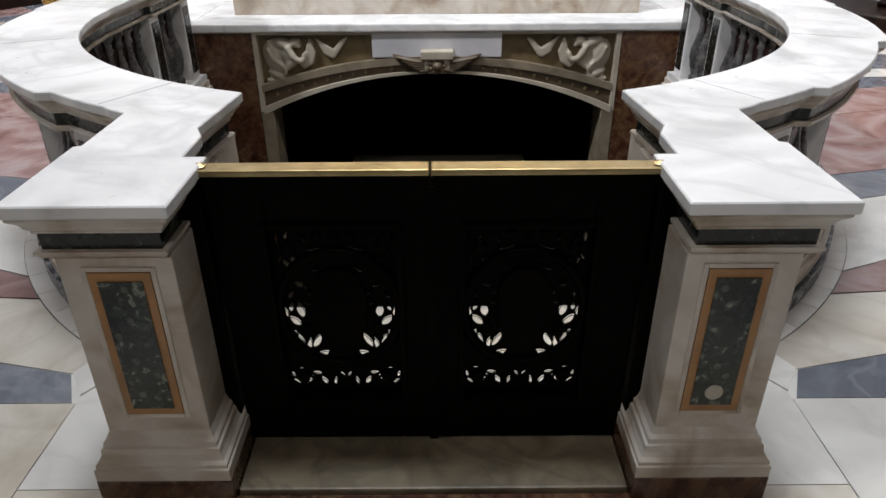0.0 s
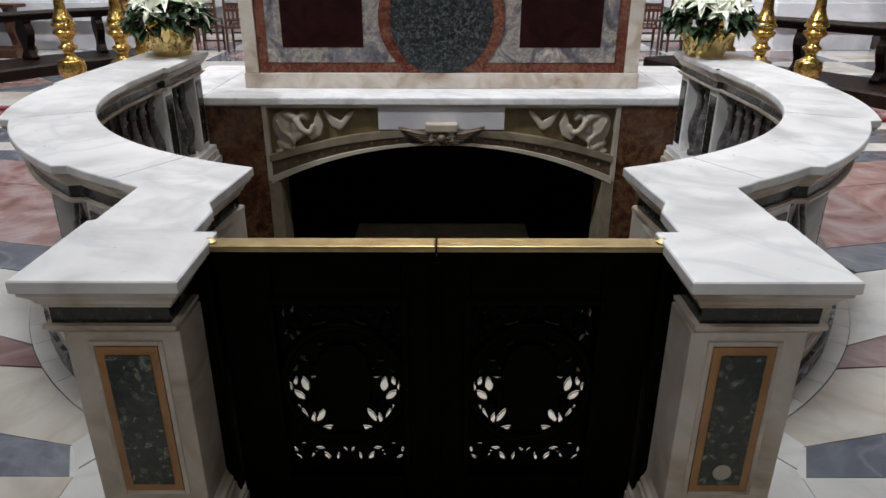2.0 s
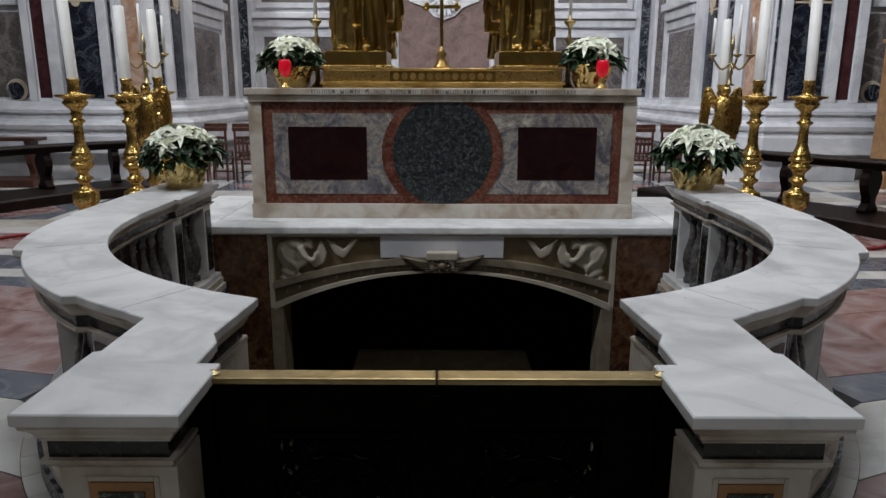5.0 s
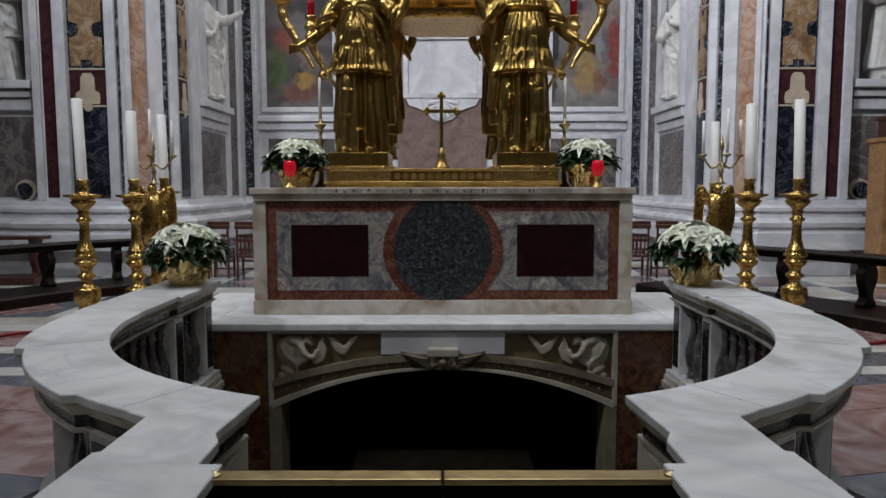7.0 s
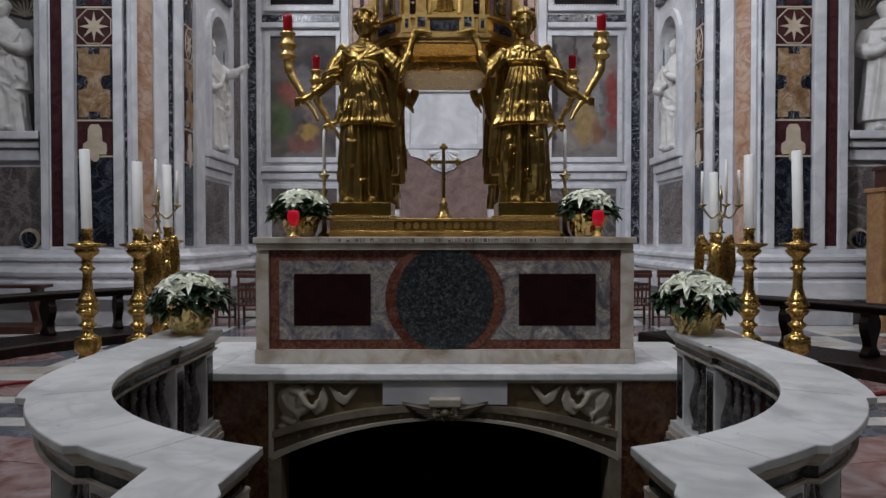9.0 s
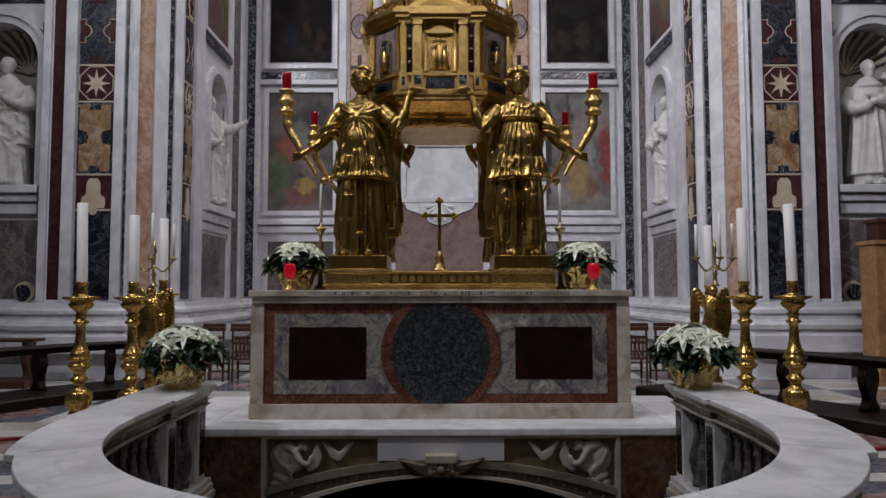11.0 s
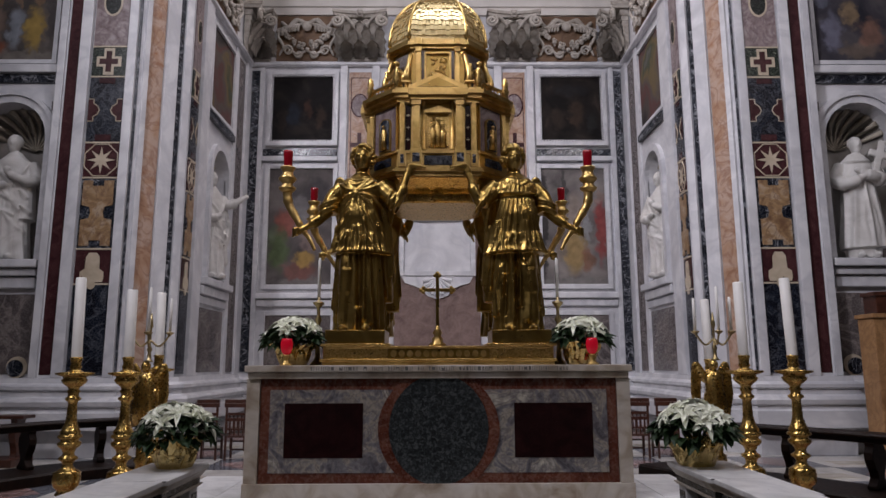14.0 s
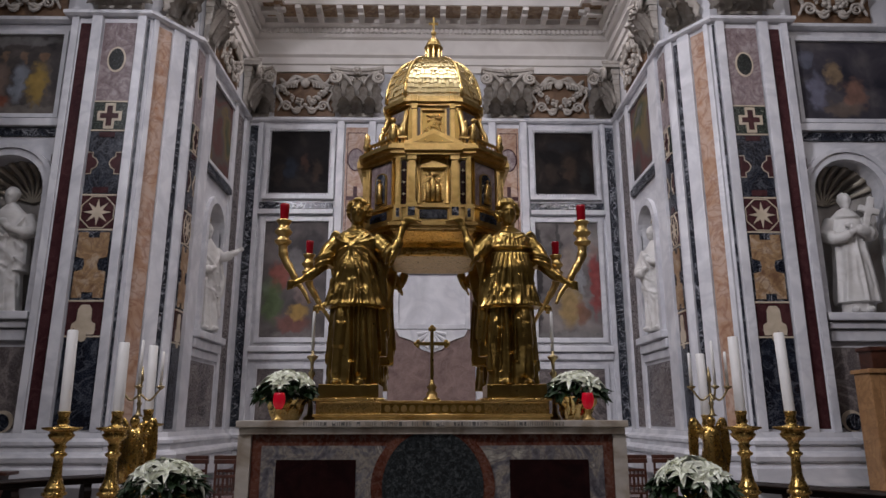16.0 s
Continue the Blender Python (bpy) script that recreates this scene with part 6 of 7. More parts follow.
tiers("drum", [(0.78, 0.65, 1.33)], gilt_bronze)
tiers("main_cornice", [(0.83, 1.33, 1.37), (0.88, 1.37, 1.41), (0.92, 1.41, 1.45), (0.87, 1.45, 1.49)], gold)
tiers("attic", [(0.60, 1.49, 1.60), (0.56, 1.60, 2.10)], gilt_bronze)
tiers("attic_cornice", [(0.60, 2.10, 2.13), (0.64, 2.13, 2.17), (0.60, 2.17, 2.21)], gold)
H = 0.78 * 0.924
for k in range(8):
    a = 45 * k
    m = pose(0, 0, 0, 0, 0, a)
    main = k % 2 == 0
    d = H if main else H * 1.117
    e = 0.56 * 0.924 * (1 if main else 1.117)

    def bit(name, bm, mat, label="", smooth=False):
        ob = part(name, bm, mat, TB, label, smooth)
        ob.matrix_local = m
        return ob
    rnd = random.Random(k)
    bm = bmesh.new()
    if main:
        bit("niche_panel", boxes((-0.115, 0.115, -d - 0.008, -d + 0.01, 0.68, 1.20)), gold_chased)
        bit("niche_frame", frame_bars(-0.115, 0.115, 0.68, 1.17, 0.022, -d - 0.05, -d, 0.005), gold, "framed gilt panel")
        bit("niche_pediment", prism(bmesh.new(), [(-0.16, 1.18), (0.16, 1.18), (0.16, 1.20), (0, 1.28), (-0.16, 1.20)], -d - 0.07, -d, "y"), gold)
        for px, h0 in ((-0.055, 1.0), (0.0, 1.07), (0.055, 0.98)):
            loft(bm, [(0.71, px, -d - 0.02, 0.034, 0.024, 0.2, 5), (0.85, px, -d - 0.02, 0.026, 0.022, 0.2, 5), (h0 - 0.06, px, -d - 0.02, 0.032, 0.022, 0.1, 5), (h0, px, -d - 0.02, 0.01, 0.01, 0, 5)], 10)
            ball(bm, (px, -d - 0.022, h0 + 0.018), 0.018, 1)
        for j in range(22):
            ball(bm, (rnd.uniform(-0.09, 0.09), -d - 0.014, rnd.uniform(0.72, 1.14)), rnd.uniform(0.010, 0.02), 1)
        bit("relief", bm, gold_chased, "small chased relief", True)
        bit("entablature", boxes((-0.30, 0.30, -d - 0.125, -d, 1.335, 1.37), (-0.32, 0.32, -d - 0.17, -d, 1.372, 1.445), bevel=0.004), gold)
        bit("pediment", prism(bmesh.new(), [(-0.32, 1.447), (0.32, 1.447), (0.32, 1.475), (0, 1.63), (-0.32, 1.475)], -d - 0.16, -d + 0.02, "y"), gold)
        bit("pediment_field", prism(bmesh.new(), [(-0.22, 1.465), (0.22, 1.465), (0, 1.575)], -d - 0.166, -d - 0.15, "y"), gilt_bronze, "darker gilt field of the pediment")
        bit("dado_panel", boxes((-0.15, 0.15, -H - 0.055, -H, 0.49, 0.60)), blue_marble)
        for s in (-1, 1):
            bit("pilaster", boxes((s * 0.195, s * 0.275, -d - 0.10, -d + 0.02, 0.70, 1.27), (s * 0.183, s * 0.287, -d - 0.115, -d, 0.655, 0.70), (s * 0.183, s * 0.287, -d - 0.115, -d, 1.27, 1.334), bevel=0.004), gold)
            bit("inlay_border", frame_bars(min(s * 0.288, s * 0.362), max(s * 0.288, s * 0.362), 0.67, 1.31, 0.010, -d - 0.03, -d, 0.002), gold)
            bit("inlay_strip", boxes((s * 0.296, s * 0.354, -d - 0.02, -d, 0.68, 1.30)), porphyry_dark, "dark purple stone strip")
            for z in (0.82, 0.99, 1.16):
                bit("inlay_star", star(bmesh.new(), s * 0.325, z, 0.024, -d - 0.024, -d - 0.015, 4), ivory)
            bit("outer_pilaster", boxes((s * 0.366, s * 0.415, -d - 0.05, -d + 0.02, 0.66, 1.33), bevel=0.004), gold)
            bit("column", lathe(bmesh.new(), [(0.026, 0.65), (0.026, 0.69), (0.018, 0.70), (0.016, 1.24), (0.026, 1.28), (0.028, 1.33)], s * 0.155, -d - 0.055, 0, 10), gold, "", True)
            for u0, u1, out in ((0.175, 0.295, 0.145), (0.345, 0.425, 0.09)):
                bit("pedestal", boxes((s * u0, s * u1, -d - out, -d - 0.01, 0.46, 0.65), bevel=0.005), gold)
                bit("pedestal_stone", boxes((s * (u0 + 0.022), s * (u1 - 0.022), -d - out - 0.006, -d - out + 0.004, 0.50, 0.60)), black_marble)
        bit("attic_panel", frame_bars(-0.13, 0.13, 1.68, 2.03, 0.024, -e - 0.04, -e, 0.004), gold)
        bm = bmesh.new()
        for j in range(34):
            ball(bm, (rnd.uniform(-0.09, 0.09), -e - 0.008, rnd.uniform(1.73, 1.98)), (rnd.uniform(0.012, 0.03), 0.018, rnd.uniform(0.012, 0.03)), 1)
        tagged(bit("attic_relief", bm, gold_chased, "", True), kind="stuff")
        for s in (-1, 1):
            bit("attic_inlay", boxes((s * 0.142, s * 0.185, -e - 0.012, -e, 1.64, 2.08)), porphyry_dark)
            bit("attic_pilaster", boxes((s * 0.195, s * 0.245, -e - 0.05, -e + 0.01, 1.60, 2.11), (s * 0.185, s * 0.255, -e - 0.065, -e, 1.58, 1.64), (s * 0.185, s * 0.255, -e - 0.065, -e, 2.05, 2.115), bevel=0.004), gold)
            bit("attic_cap", boxes((s * 0.185, s * 0.262, -e - 0.085, -e, 2.13, 2.20), bevel=0.004), gold)
    else:
        bit("dado_panel", boxes((-0.14, 0.14, -0.83 * 0.924 * 1.117 - 0.006, -0.83 * 0.924 * 1.117 + 0.01, 0.495, 0.59)), blue_marble)
        bit("corner_panel", boxes((-0.175, 0.175, -d - 0.012, -d + 0.01, 0.67, 1.31)), pink_marble, "violet-grey stone panel")
        bit("corner_border", frame_bars(-0.18, 0.18, 0.665, 1.315, 0.016, -d - 0.03, -d, 0.003), gold)
        arch = [(-0.075, 0.72), (0.075, 0.72)] + [(0.075 * math.cos(radians(v)), 1.08 + 0.075 * math.sin(radians(v))) for v in range(0, 181, 20)]
        bit("niche_rim", prism(bmesh.new(), [(p * 1.28, 0.97 + (q - 0.97) * 1.10) for p, q in arch], -d - 0.03, -d, "y"), gold)
        # no hollow: a flat black plate carries the niche's shade as colour
        bit("niche", prism(bmesh.new(), arch, -d - 0.034, -d, "y"), black_marble)
        loft(bm, [(0.73, 0, -d - 0.045, 0.05, 0.03, 0.15, 5), (0.85, 0, -d - 0.045, 0.036, 0.03, 0.15, 5), (0.98, 0.006, -d - 0.045, 0.042, 0.03, 0.1, 5), (1.03, 0.004, -d - 0.045, 0.014, 0.014, 0, 5)], 12)
        ball(bm, (0.004, -d - 0.05, 1.055), 0.024, 1)
        bit("niche_figure", bm, gold_chased, "small gilt figure", True)
        bm = bmesh.new()
        loft(bm, [(1.49, 0, -e - 0.10, 0.085, 0.06, 0.15, 6), (1.66, 0.01, -e - 0.09, 0.06, 0.05, 0.15, 6), (1.82, 0, -e - 0.08, 0.07, 0.05, 0.1, 6), (1.90, 0, -e - 0.08, 0.02, 0.02, 0, 6)], 14)
        ball(bm, (0, -e - 0.085, 1.935), 0.036, 2)
        tube(bm, curve_path([(0.06, -e - 0.08, 1.83), (0.13, -e - 0.10, 1.74), (0.10, -e - 0.12, 1.64)]), 0.022, 6)
        tube(bm, curve_path([(-0.06, -e - 0.08, 1.83), (-0.14, -e - 0.10, 1.78), (-0.16, -e - 0.10, 1.88)]), 0.020, 6)
        bit("attic_figure", bm, gold_chased, "seated gilt figure", True)
        # flat dark plate standing in for a shaded hollow behind the figure
        bit("attic_niche", boxes((-0.10, 0.10, -e - 0.01, -e + 0.01, 1.64, 2.06)), brown_marble)
    for u0, u1 in (((-0.40, -0.31), (0.31, 0.40)) if main else ((-0.17, 0.17),)):
        bit("roof_rail", boxes((u0 - 0.015, u1 + 0.015, -d - 0.05, -d - 0.01, 1.57, 1.595)), gold)
        n = max(2, round((u1 - u0) / 0.06) + 1)
        for j in range(n):
            bit("railing_baluster", lathe(bmesh.new(), [(0.010, 0), (0.016, 0.03), (0.008, 0.06), (0.012, 0.08)], u0 + (u1 - u0) * j / (n - 1), -d - 0.03, 1.49, 6), gold)
for k in range(8):
    v = octo(0.83)[k]
    part("corner_finial", lathe(bmesh.new(), [(0.035, 0), (0.03, 0.05), (0.05, 0.09), (0.028, 0.15), (0.04, 0.18), (0.028, 0.21), (0.034, 0.235), (0.01, 0.27)], v[0], v[1], 1.49, 10), gold_chased, TB, "small gilt corner finial", True)
    v = octo(1.0)[k]
    part("scroll_buttress", tube(bmesh.new(), curve_path([(v[0] * 0.60, v[1] * 0.60, 1.60), (v[0] * 0.66, v[1] * 0.66, 1.72), (v[0] * 0.62, v[1] * 0.62, 1.86), (v[0] * 0.57, v[1] * 0.57, 2.05)]), [0.042] * 6 + [0.038] * 6 + [0.03] * 6 + [0.02], 8), gold, TB, "", True)

bm = bmesh.new()
prof = [(0.60 * math.cos(t), 2.21 + 0.60 * math.sin(t)) for t in (radians(v) for v in range(0, 84, 7))]
loft_rows = []
rings = []
for r, z in prof:
    rings.append([bm.verts.new((p[0], p[1], z)) for p in octo(r)])
for a, b in zip(rings, rings[1:]):
    for k in range(8):
        bm.faces.new((a[k], a[(k + 1) % 8], b[(k + 1) % 8], b[k]))
bm.faces.new(rings[-1])
part("dome", bm, dome_gold, TB, "scaled gilt dome")
bm = bmesh.new()
for row in range(15):
    t0, t1 = radians(3 + 5.2 * row), radians(3 + 5.2 * row + 5.0)
    for k in range(8):
        p, q = (Vector(v) for v in (octo(1.0)[k], octo(1.0)[(k + 1) % 8]))
        n = max(2, round((14 if k % 2 else 8) * math.cos(t0)))
        for j in range(n):
            f0, f1 = (j + 0.12) / n, (j + 0.88) / n
            r0, r1 = 0.612 * math.cos(t0), 0.606 * math.cos(t1)
            u = [p.lerp(q, f0), p.lerp(q, f1)]
            quad = [bm.verts.new((u[0].x * r0, u[0].y * r0, 2.21 + 0.612 * math.sin(t0))), bm.verts.new((u[1].x * r0, u[1].y * r0, 2.21 + 0.612 * math.sin(t0))),
                    bm.verts.new((u[1].x * r1, u[1].y * r1, 2.21 + 0.60 * math.sin(t1))), bm.verts.new((u[0].x * r1, u[0].y * r1, 2.21 + 0.60 * math.sin(t1)))]
            bm.faces.new(quad)
tiles = tagged(part("dome_scale", bm, dome_gold, TB, "rows of gilt roof scales"), kind="stuff")
sol = tiles.modifiers.new("thick", "SOLIDIFY")
sol.thickness = 0.012
for k in range(8):
    v = octo(1.0)[k]
    part("dome_rib", tube(bmesh.new(), [(v[0] * 0.61 * math.cos(t), v[1] * 0.61 * math.cos(t), 2.21 + 0.61 * math.sin(t)) for t in (radians(d) for d in range(0, 84, 7))], 0.022, 8), gold, TB, smooth=True)
part("lantern", lathe(bmesh.new(), [(0.12, 2.77), (0.15, 2.79), (0.15, 2.82), (0.12, 2.84), (0.045, 2.85), (0.045, 2.98), (0.11, 3.0), (0.12, 3.02), (0.10, 3.04), (0.095, 3.07), (0.07, 3.12), (0.035, 3.16), (0.018, 3.19), (0.035, 3.215), (0.035, 3.235), (0.012, 3.26)], segs=16), gold, TB, smooth=False)
for k in range(8):
    part("lantern_column", lathe(bmesh.new(), [(0.016, 2.84), (0.011, 2.86), (0.011, 2.97), (0.016, 3.0)], 0.095 * math.cos(math.pi / 4 * k), 0.095 * math.sin(math.pi / 4 * k), 0, 8), gold, TB)
part("top_cross", plus(bmesh.new(), 0, 3.36, 0.09, 0.12, 0.06, 0.013, -0.012, 0.012), gold, TB, "small gilt cross")


# the tiers settle to their true heights
OLD = [0.0, 0.36, 0.65, 1.33, 1.49, 2.10, 2.21, 2.79, 3.45]
TRUE = [0.08, 0.30, 0.58, 1.13, 1.29, 1.86, 1.98, 2.68, 3.36]
for o in TB.children:
    for v in o.data.vertices:
        v.co.z = float(np.interp(v.co.z, OLD, TRUE))

# ---- capitals, garlands and cornice blocks ----


def leaf_mesh(w, h, curl):
    """One acanthus leaf that rises along the bell and curls over at its tip."""
    bm = bmesh.new()
    rows = 8
    grid = []
    for j in range(rows + 1):
        t = j / rows
        half = w / 2 * (0.75 + 0.35 * math.sin(math.pi * t)) * (1 - 0.65 * t ** 4)
        out = -0.02 - curl * t ** 2.2
        z = h * (t if t < 0.85 else 0.85 + 0.35 * (t - 0.85) - 2.2 * (t - 0.85) ** 2)
        row = []
        for i in range(7):
            u = i / 3 - 1
            notch = 1 - 0.34 * (j % 2) * abs(u)
            row.append(bm.verts.new((u * half * notch, out - 0.035 * (1 - u * u) + 0.02 * (i % 2), z - 0.05 * abs(u) * t)))
        grid.append(row)
    for a, b in zip(grid, grid[1:]):
        for i in range(6):
            bm.faces.new((a[i], a[i + 1], b[i + 1], b[i]))
    bmesh.ops.solidify(bm, geom=bm.faces[:], thickness=0.02)
    return bm


def capital(wid, dep=0.2):
    t = thing("capital", pose(0, 0, 0), "leafy carved pilaster capital with corner scrolls", "capital", "capitals of the wall pilasters", "structure")
    bm = bmesh.new()
    for k in range(8):
        f = k / 7
        g = wid / 2 * (0.80 + 0.24 * f ** 3)
        box(bm, -g, g, -dep * (0.45 + 0.5 * f ** 2), 0.05, 11.0 + 1.30 * f * 0.875, 11.0 + 1.30 * (f * 0.875 + 0.13))
    part("bell", bm, carved_stucco, t)
    for q, (z0, z1, out) in enumerate(((12.44, 12.53, 0.30), (12.34, 12.44, 0.25))):
        n, w = 12, wid * (0.66 - 0.03 * q)
        front = [(w * (2 * k / n - 1), -dep - out + 0.17 * (1 - (2 * k / n - 1) ** 2)) for k in range(n + 1)]
        part("abacus", prism(bmesh.new(), front + [(w, 0.05), (-w, 0.05)], z0, z1), carved_stucco, t, "hollow-fronted top slab")
    n = max(2, round(wid / 0.42))
    for row, (z, h, curl, m, wide) in enumerate(((11.02, 0.60, 0.30, n, 0.44), (11.10, 0.98, 0.40, n + 1, 0.40), (11.55, 0.74, 0.34, n, 0.30))):
        first = None
        for k in range(m):
            x = (k - (m - 1) / 2) * wid * (0.96 if row != 1 else 0.98) / n
            if first is None:
                first = ob = part("leaf", leaf_mesh(wide, h, curl), carved_stucco, t, smooth=True)
            else:
                ob = new("leaf", first.data)
                ob.parent = t
            ob.matrix_local = pose(x, -dep * 0.55 - (0.05 if row == 0 else 0.0), z, 6)
    for s in (-1, 1):
        bm = bmesh.new()
        cx = s * wid * 0.55
        pts = [(cx + 0.20 * (1 - k / 28) * math.cos(0.5 * k + 1.6) * s, -dep - 0.20 - 0.003 * k, 12.16 + 0.19 * (1 - k / 28) * math.sin(0.5 * k + 1.6)) for k in range(26)]
        tube(bm, pts, [0.06 - 0.0014 * k for k in range(26)], 8)
        tube(bm, curve_path([(s * wid * 0.10, -dep - 0.02, 11.62), (s * wid * 0.16, -dep - 0.10, 12.02), (s * wid * 0.34, -dep - 0.16, 12.30), (cx, -dep - 0.20, 12.35)]), [0.035] * 6 + [0.05] * 6 + [0.06] * 7, 8)
        tube(bm, [(s * wid * 0.16 + 0.10 * (1 - k / 22) * math.cos(0.55 * k) * -s, -dep - 0.14, 12.14 + 0.10 * (1 - k / 22) * math.sin(0.55 * k)) for k in range(20)], [0.036 - 0.001 * k for k in range(20)], 6)
        part("volute", bm, carved_stucco, t, smooth=True)
    bm = ball(bmesh.new(), (0, -dep - 0.20, 12.43), (0.07, 0.06, 0.07), 2)
    for k in range(6):
        a = 1.0472 * k
        ball(bm, (0.09 * math.cos(a), -dep - 0.17, 12.43 + 0.09 * math.sin(a)), (0.062, 0.035, 0.062), 1)
    part("rosette", bm, carved_stucco, t, smooth=True)
    return t


def garland(wid):
    t = thing("garland", pose(0, 0, 0), "pale stucco swag of fruit and ribbons on a tan ground", "garland", "stucco swags between the capitals", "structure")
    rnd = random.Random(3)
    bm = bmesh.new()
    for k in range(70):
        u = rnd.uniform(-1, 1)
        z = 12.0 - 0.52 * (1 - u * u)
        r = 0.05 + 0.07 * (1 - u * u)
        a = rnd.uniform(0, 6.28)
        ball(bm, (u * wid * 0.40 + rnd.uniform(-0.03, 0.03), -0.12 - abs(rnd.gauss(0, 0.05)), z + r * math.sin(a)), rnd.uniform(0.04, 0.085), 1)
    part("fruit_swag", bm, carved_stucco, t, smooth=True)
    for s in (-1, 1):
        bm = bmesh.new()
        tube(bm, curve_path([(0.02 * s, -0.12, 12.25), (s * wid * 0.16, -0.18, 12.33), (s * wid * 0.30, -0.12, 12.12), (s * wid * 0.42, -0.14, 12.3)]), [0.06] * 6 + [0.085] * 6 + [0.06] * 6 + [0.03], 8)
        tube(bm, curve_path([(s * wid * 0.40, -0.10, 12.1), (s * wid * 0.46, -0.16, 11.8), (s * wid * 0.38, -0.12, 11.5), (s * wid * 0.44, -0.10, 11.2)]), [0.05] * 12 + [0.035] * 6 + [0.015], 8)
        tube(bm, curve_path([(s * 0.05, -0.1, 11.35), (s * wid * 0.15, -0.15, 11.22), (s * wid * 0.26, -0.1, 11.4)]), 0.045, 8)
        for q, (px, pz, r0, w0) in enumerate(((0.30, 11.36, 0.17, 1), (0.12, 11.24, 0.12, -1), (0.43, 11.95, 0.12, 1))):
            tube(bm, [(s * (wid * px + (r0 - r0 * k / 22) * math.cos(0.6 * k * w0)), -0.13, pz + (r0 - r0 * k / 22) * math.sin(0.6 * k * w0)) for k in range(20)], [0.045 - 0.0014 * k for k in range(20)], 6)
        # spread wing of short feathers
        for k in range(7):
            tube(bm, curve_path([(s * (0.14 + 0.05 * k), -0.16, 12.22 - 0.01 * k), (s * (0.24 + 0.085 * k), -0.17, 12.18 - 0.02 * k), (s * (0.28 + 0.09 * k), -0.14, 11.98 - 0.01 * k)]), [0.045] * 8 + [0.04] * 4 + [0.02], 6)
        part("ribbon", bm, carved_stucco, t, smooth=True)
    part("mask", ball(bmesh.new(), (0, -0.14, 12.15), (0.15, 0.1, 0.17), 2), carved_stucco, t, smooth=True)
    part("ground", boxes((-wid / 2, wid / 2, -0.03, 0.02, 11.06, 12.54)), ochre_ground, t, "tan marble ground")
    return t


c_big, c_small = capital(1.25), capital(0.62)
g_back = garland(1.9)
for s in (-1, 1):
    for src, m in ((c_big, pose(s * 2.36, 19.92, 0)), (c_small, pose(s * 5.38, 19.92, 0)), (g_back, pose(s * 4.02, 19.98, 0)), (c_big, pose(s * 7.2, 14.16, 0)), (c_small, pose(s * 6.18, 14.74, 0, 0, 0, -55.56 * s)),
                   (c_small, pose(s * 5.70, 15.75, 0, 0, 0, -90 * s)), (c_small, pose(s * 5.70, 19.4, 0, 0, 0, -90 * s)), (g_back, pose(s * 5.76, 17.5, 0, 0, 0, -90 * s)), (g_back, pose(s * 9.6, 14.53, 0))):
        copy_thing(src, m)
copy_thing(g_back, pose(0, 19.98, 0))
for src in (c_big, c_small, g_back):
    for o in list(src.children_recursive) + [src]:
        bpy.data.objects.remove(o)

block = boxes((-0.09, 0.09, -0.74, 0.0, -0.13, 0.0), (-0.09, 0.09, -0.5, 0.0, -0.2, -0.12), bevel=0.015)
block_ob = part("cornice_block", block, stucco)
block_me = block_ob.data
bpy.data.objects.remove(block_ob)
part("soffit", sweep(bmesh.new(), FLOOR_LINE, [(0.50, 14.262), (1.16, 14.262), (1.16, 14.278), (0.50, 14.278)]), tan_marble, bpy.data.objects["trim_entablature"], "tan coffered soffit")
dentils = bmesh.new()
cornice = bpy.data.objects["trim_entablature"]
for (x0, y0), (x1, y1) in zip(FLOOR_LINE, FLOOR_LINE[1:]):
    d = Vector((x1 - x0, y1 - y0))
    if d.length < 0.5:
        continue
    a, n = math.degrees(math.atan2(d.y, d.x)), int(d.length / 0.62)
    m = pose(x0, y0, 0, 0, 0, a)
    for k in range(n):
        ob = new("cornice_block", block_me)
        ob.parent = cornice
        ob.matrix_local = m @ pose((k + 0.5) * d.length / n, -0.46, 14.275)
    for k in range(int(d.length / 0.15)):
        q = m @ pose((k + 0.5) * 0.15, -0.24, 13.94)
        bmesh.ops.create_cube(dentils, size=1, matrix=q @ Matrix.Diagonal((0.09, 0.12, 0.14, 1)))
tagged(part("dentil", dentils, stucco, cornice), kind="stuff")

# ---- candlesticks beside the altar ----
STICK = [(0.22, 0.0), (0.22, 0.05), (0.18, 0.07), (0.19, 0.12), (0.15, 0.17), (0.13, 0.24), (0.125, 0.33), (0.14, 0.36), (0.12, 0.38), (0.12, 0.41), (0.165, 0.44), (0.185, 0.49), (0.19, 0.55), (0.18, 0.585), (0.185, 0.60), (0.14, 0.62), (0.085, 0.65), (0.07, 0.69), (0.08, 0.72), (0.12, 0.745), (0.12, 0.765), (0.075, 0.79), (0.07, 0.82),
         (0.09, 0.86), (0.125, 0.885), (0.145, 0.91), (0.145, 0.935), (0.11, 0.95), (0.115, 0.975), (0.15, 0.99), (0.15, 1.015), (0.12, 1.03), (0.13, 1.05), (0.115, 1.075), (0.09, 1.12), (0.068, 1.19), (0.055, 1.28), (0.05, 1.37), (0.055, 1.40), (0.085, 1.42), (0.09, 1.44), (0.06, 1.46), (0.055, 1.49), (0.075, 1.52), (0.055, 1.54), (0.07, 1.57), (0.12, 1.61), (0.145, 1.65), (0.12, 1.67), (0.13, 1.69), (0.21, 1.715), (0.215, 1.735), (0.09, 1.745), (0.055, 1.77), (0.07, 1.80), (0.055, 1.83), (0.062, 1.88), (0.07, 1.90), (0.07, 1.915), (0.05, 1.92)]


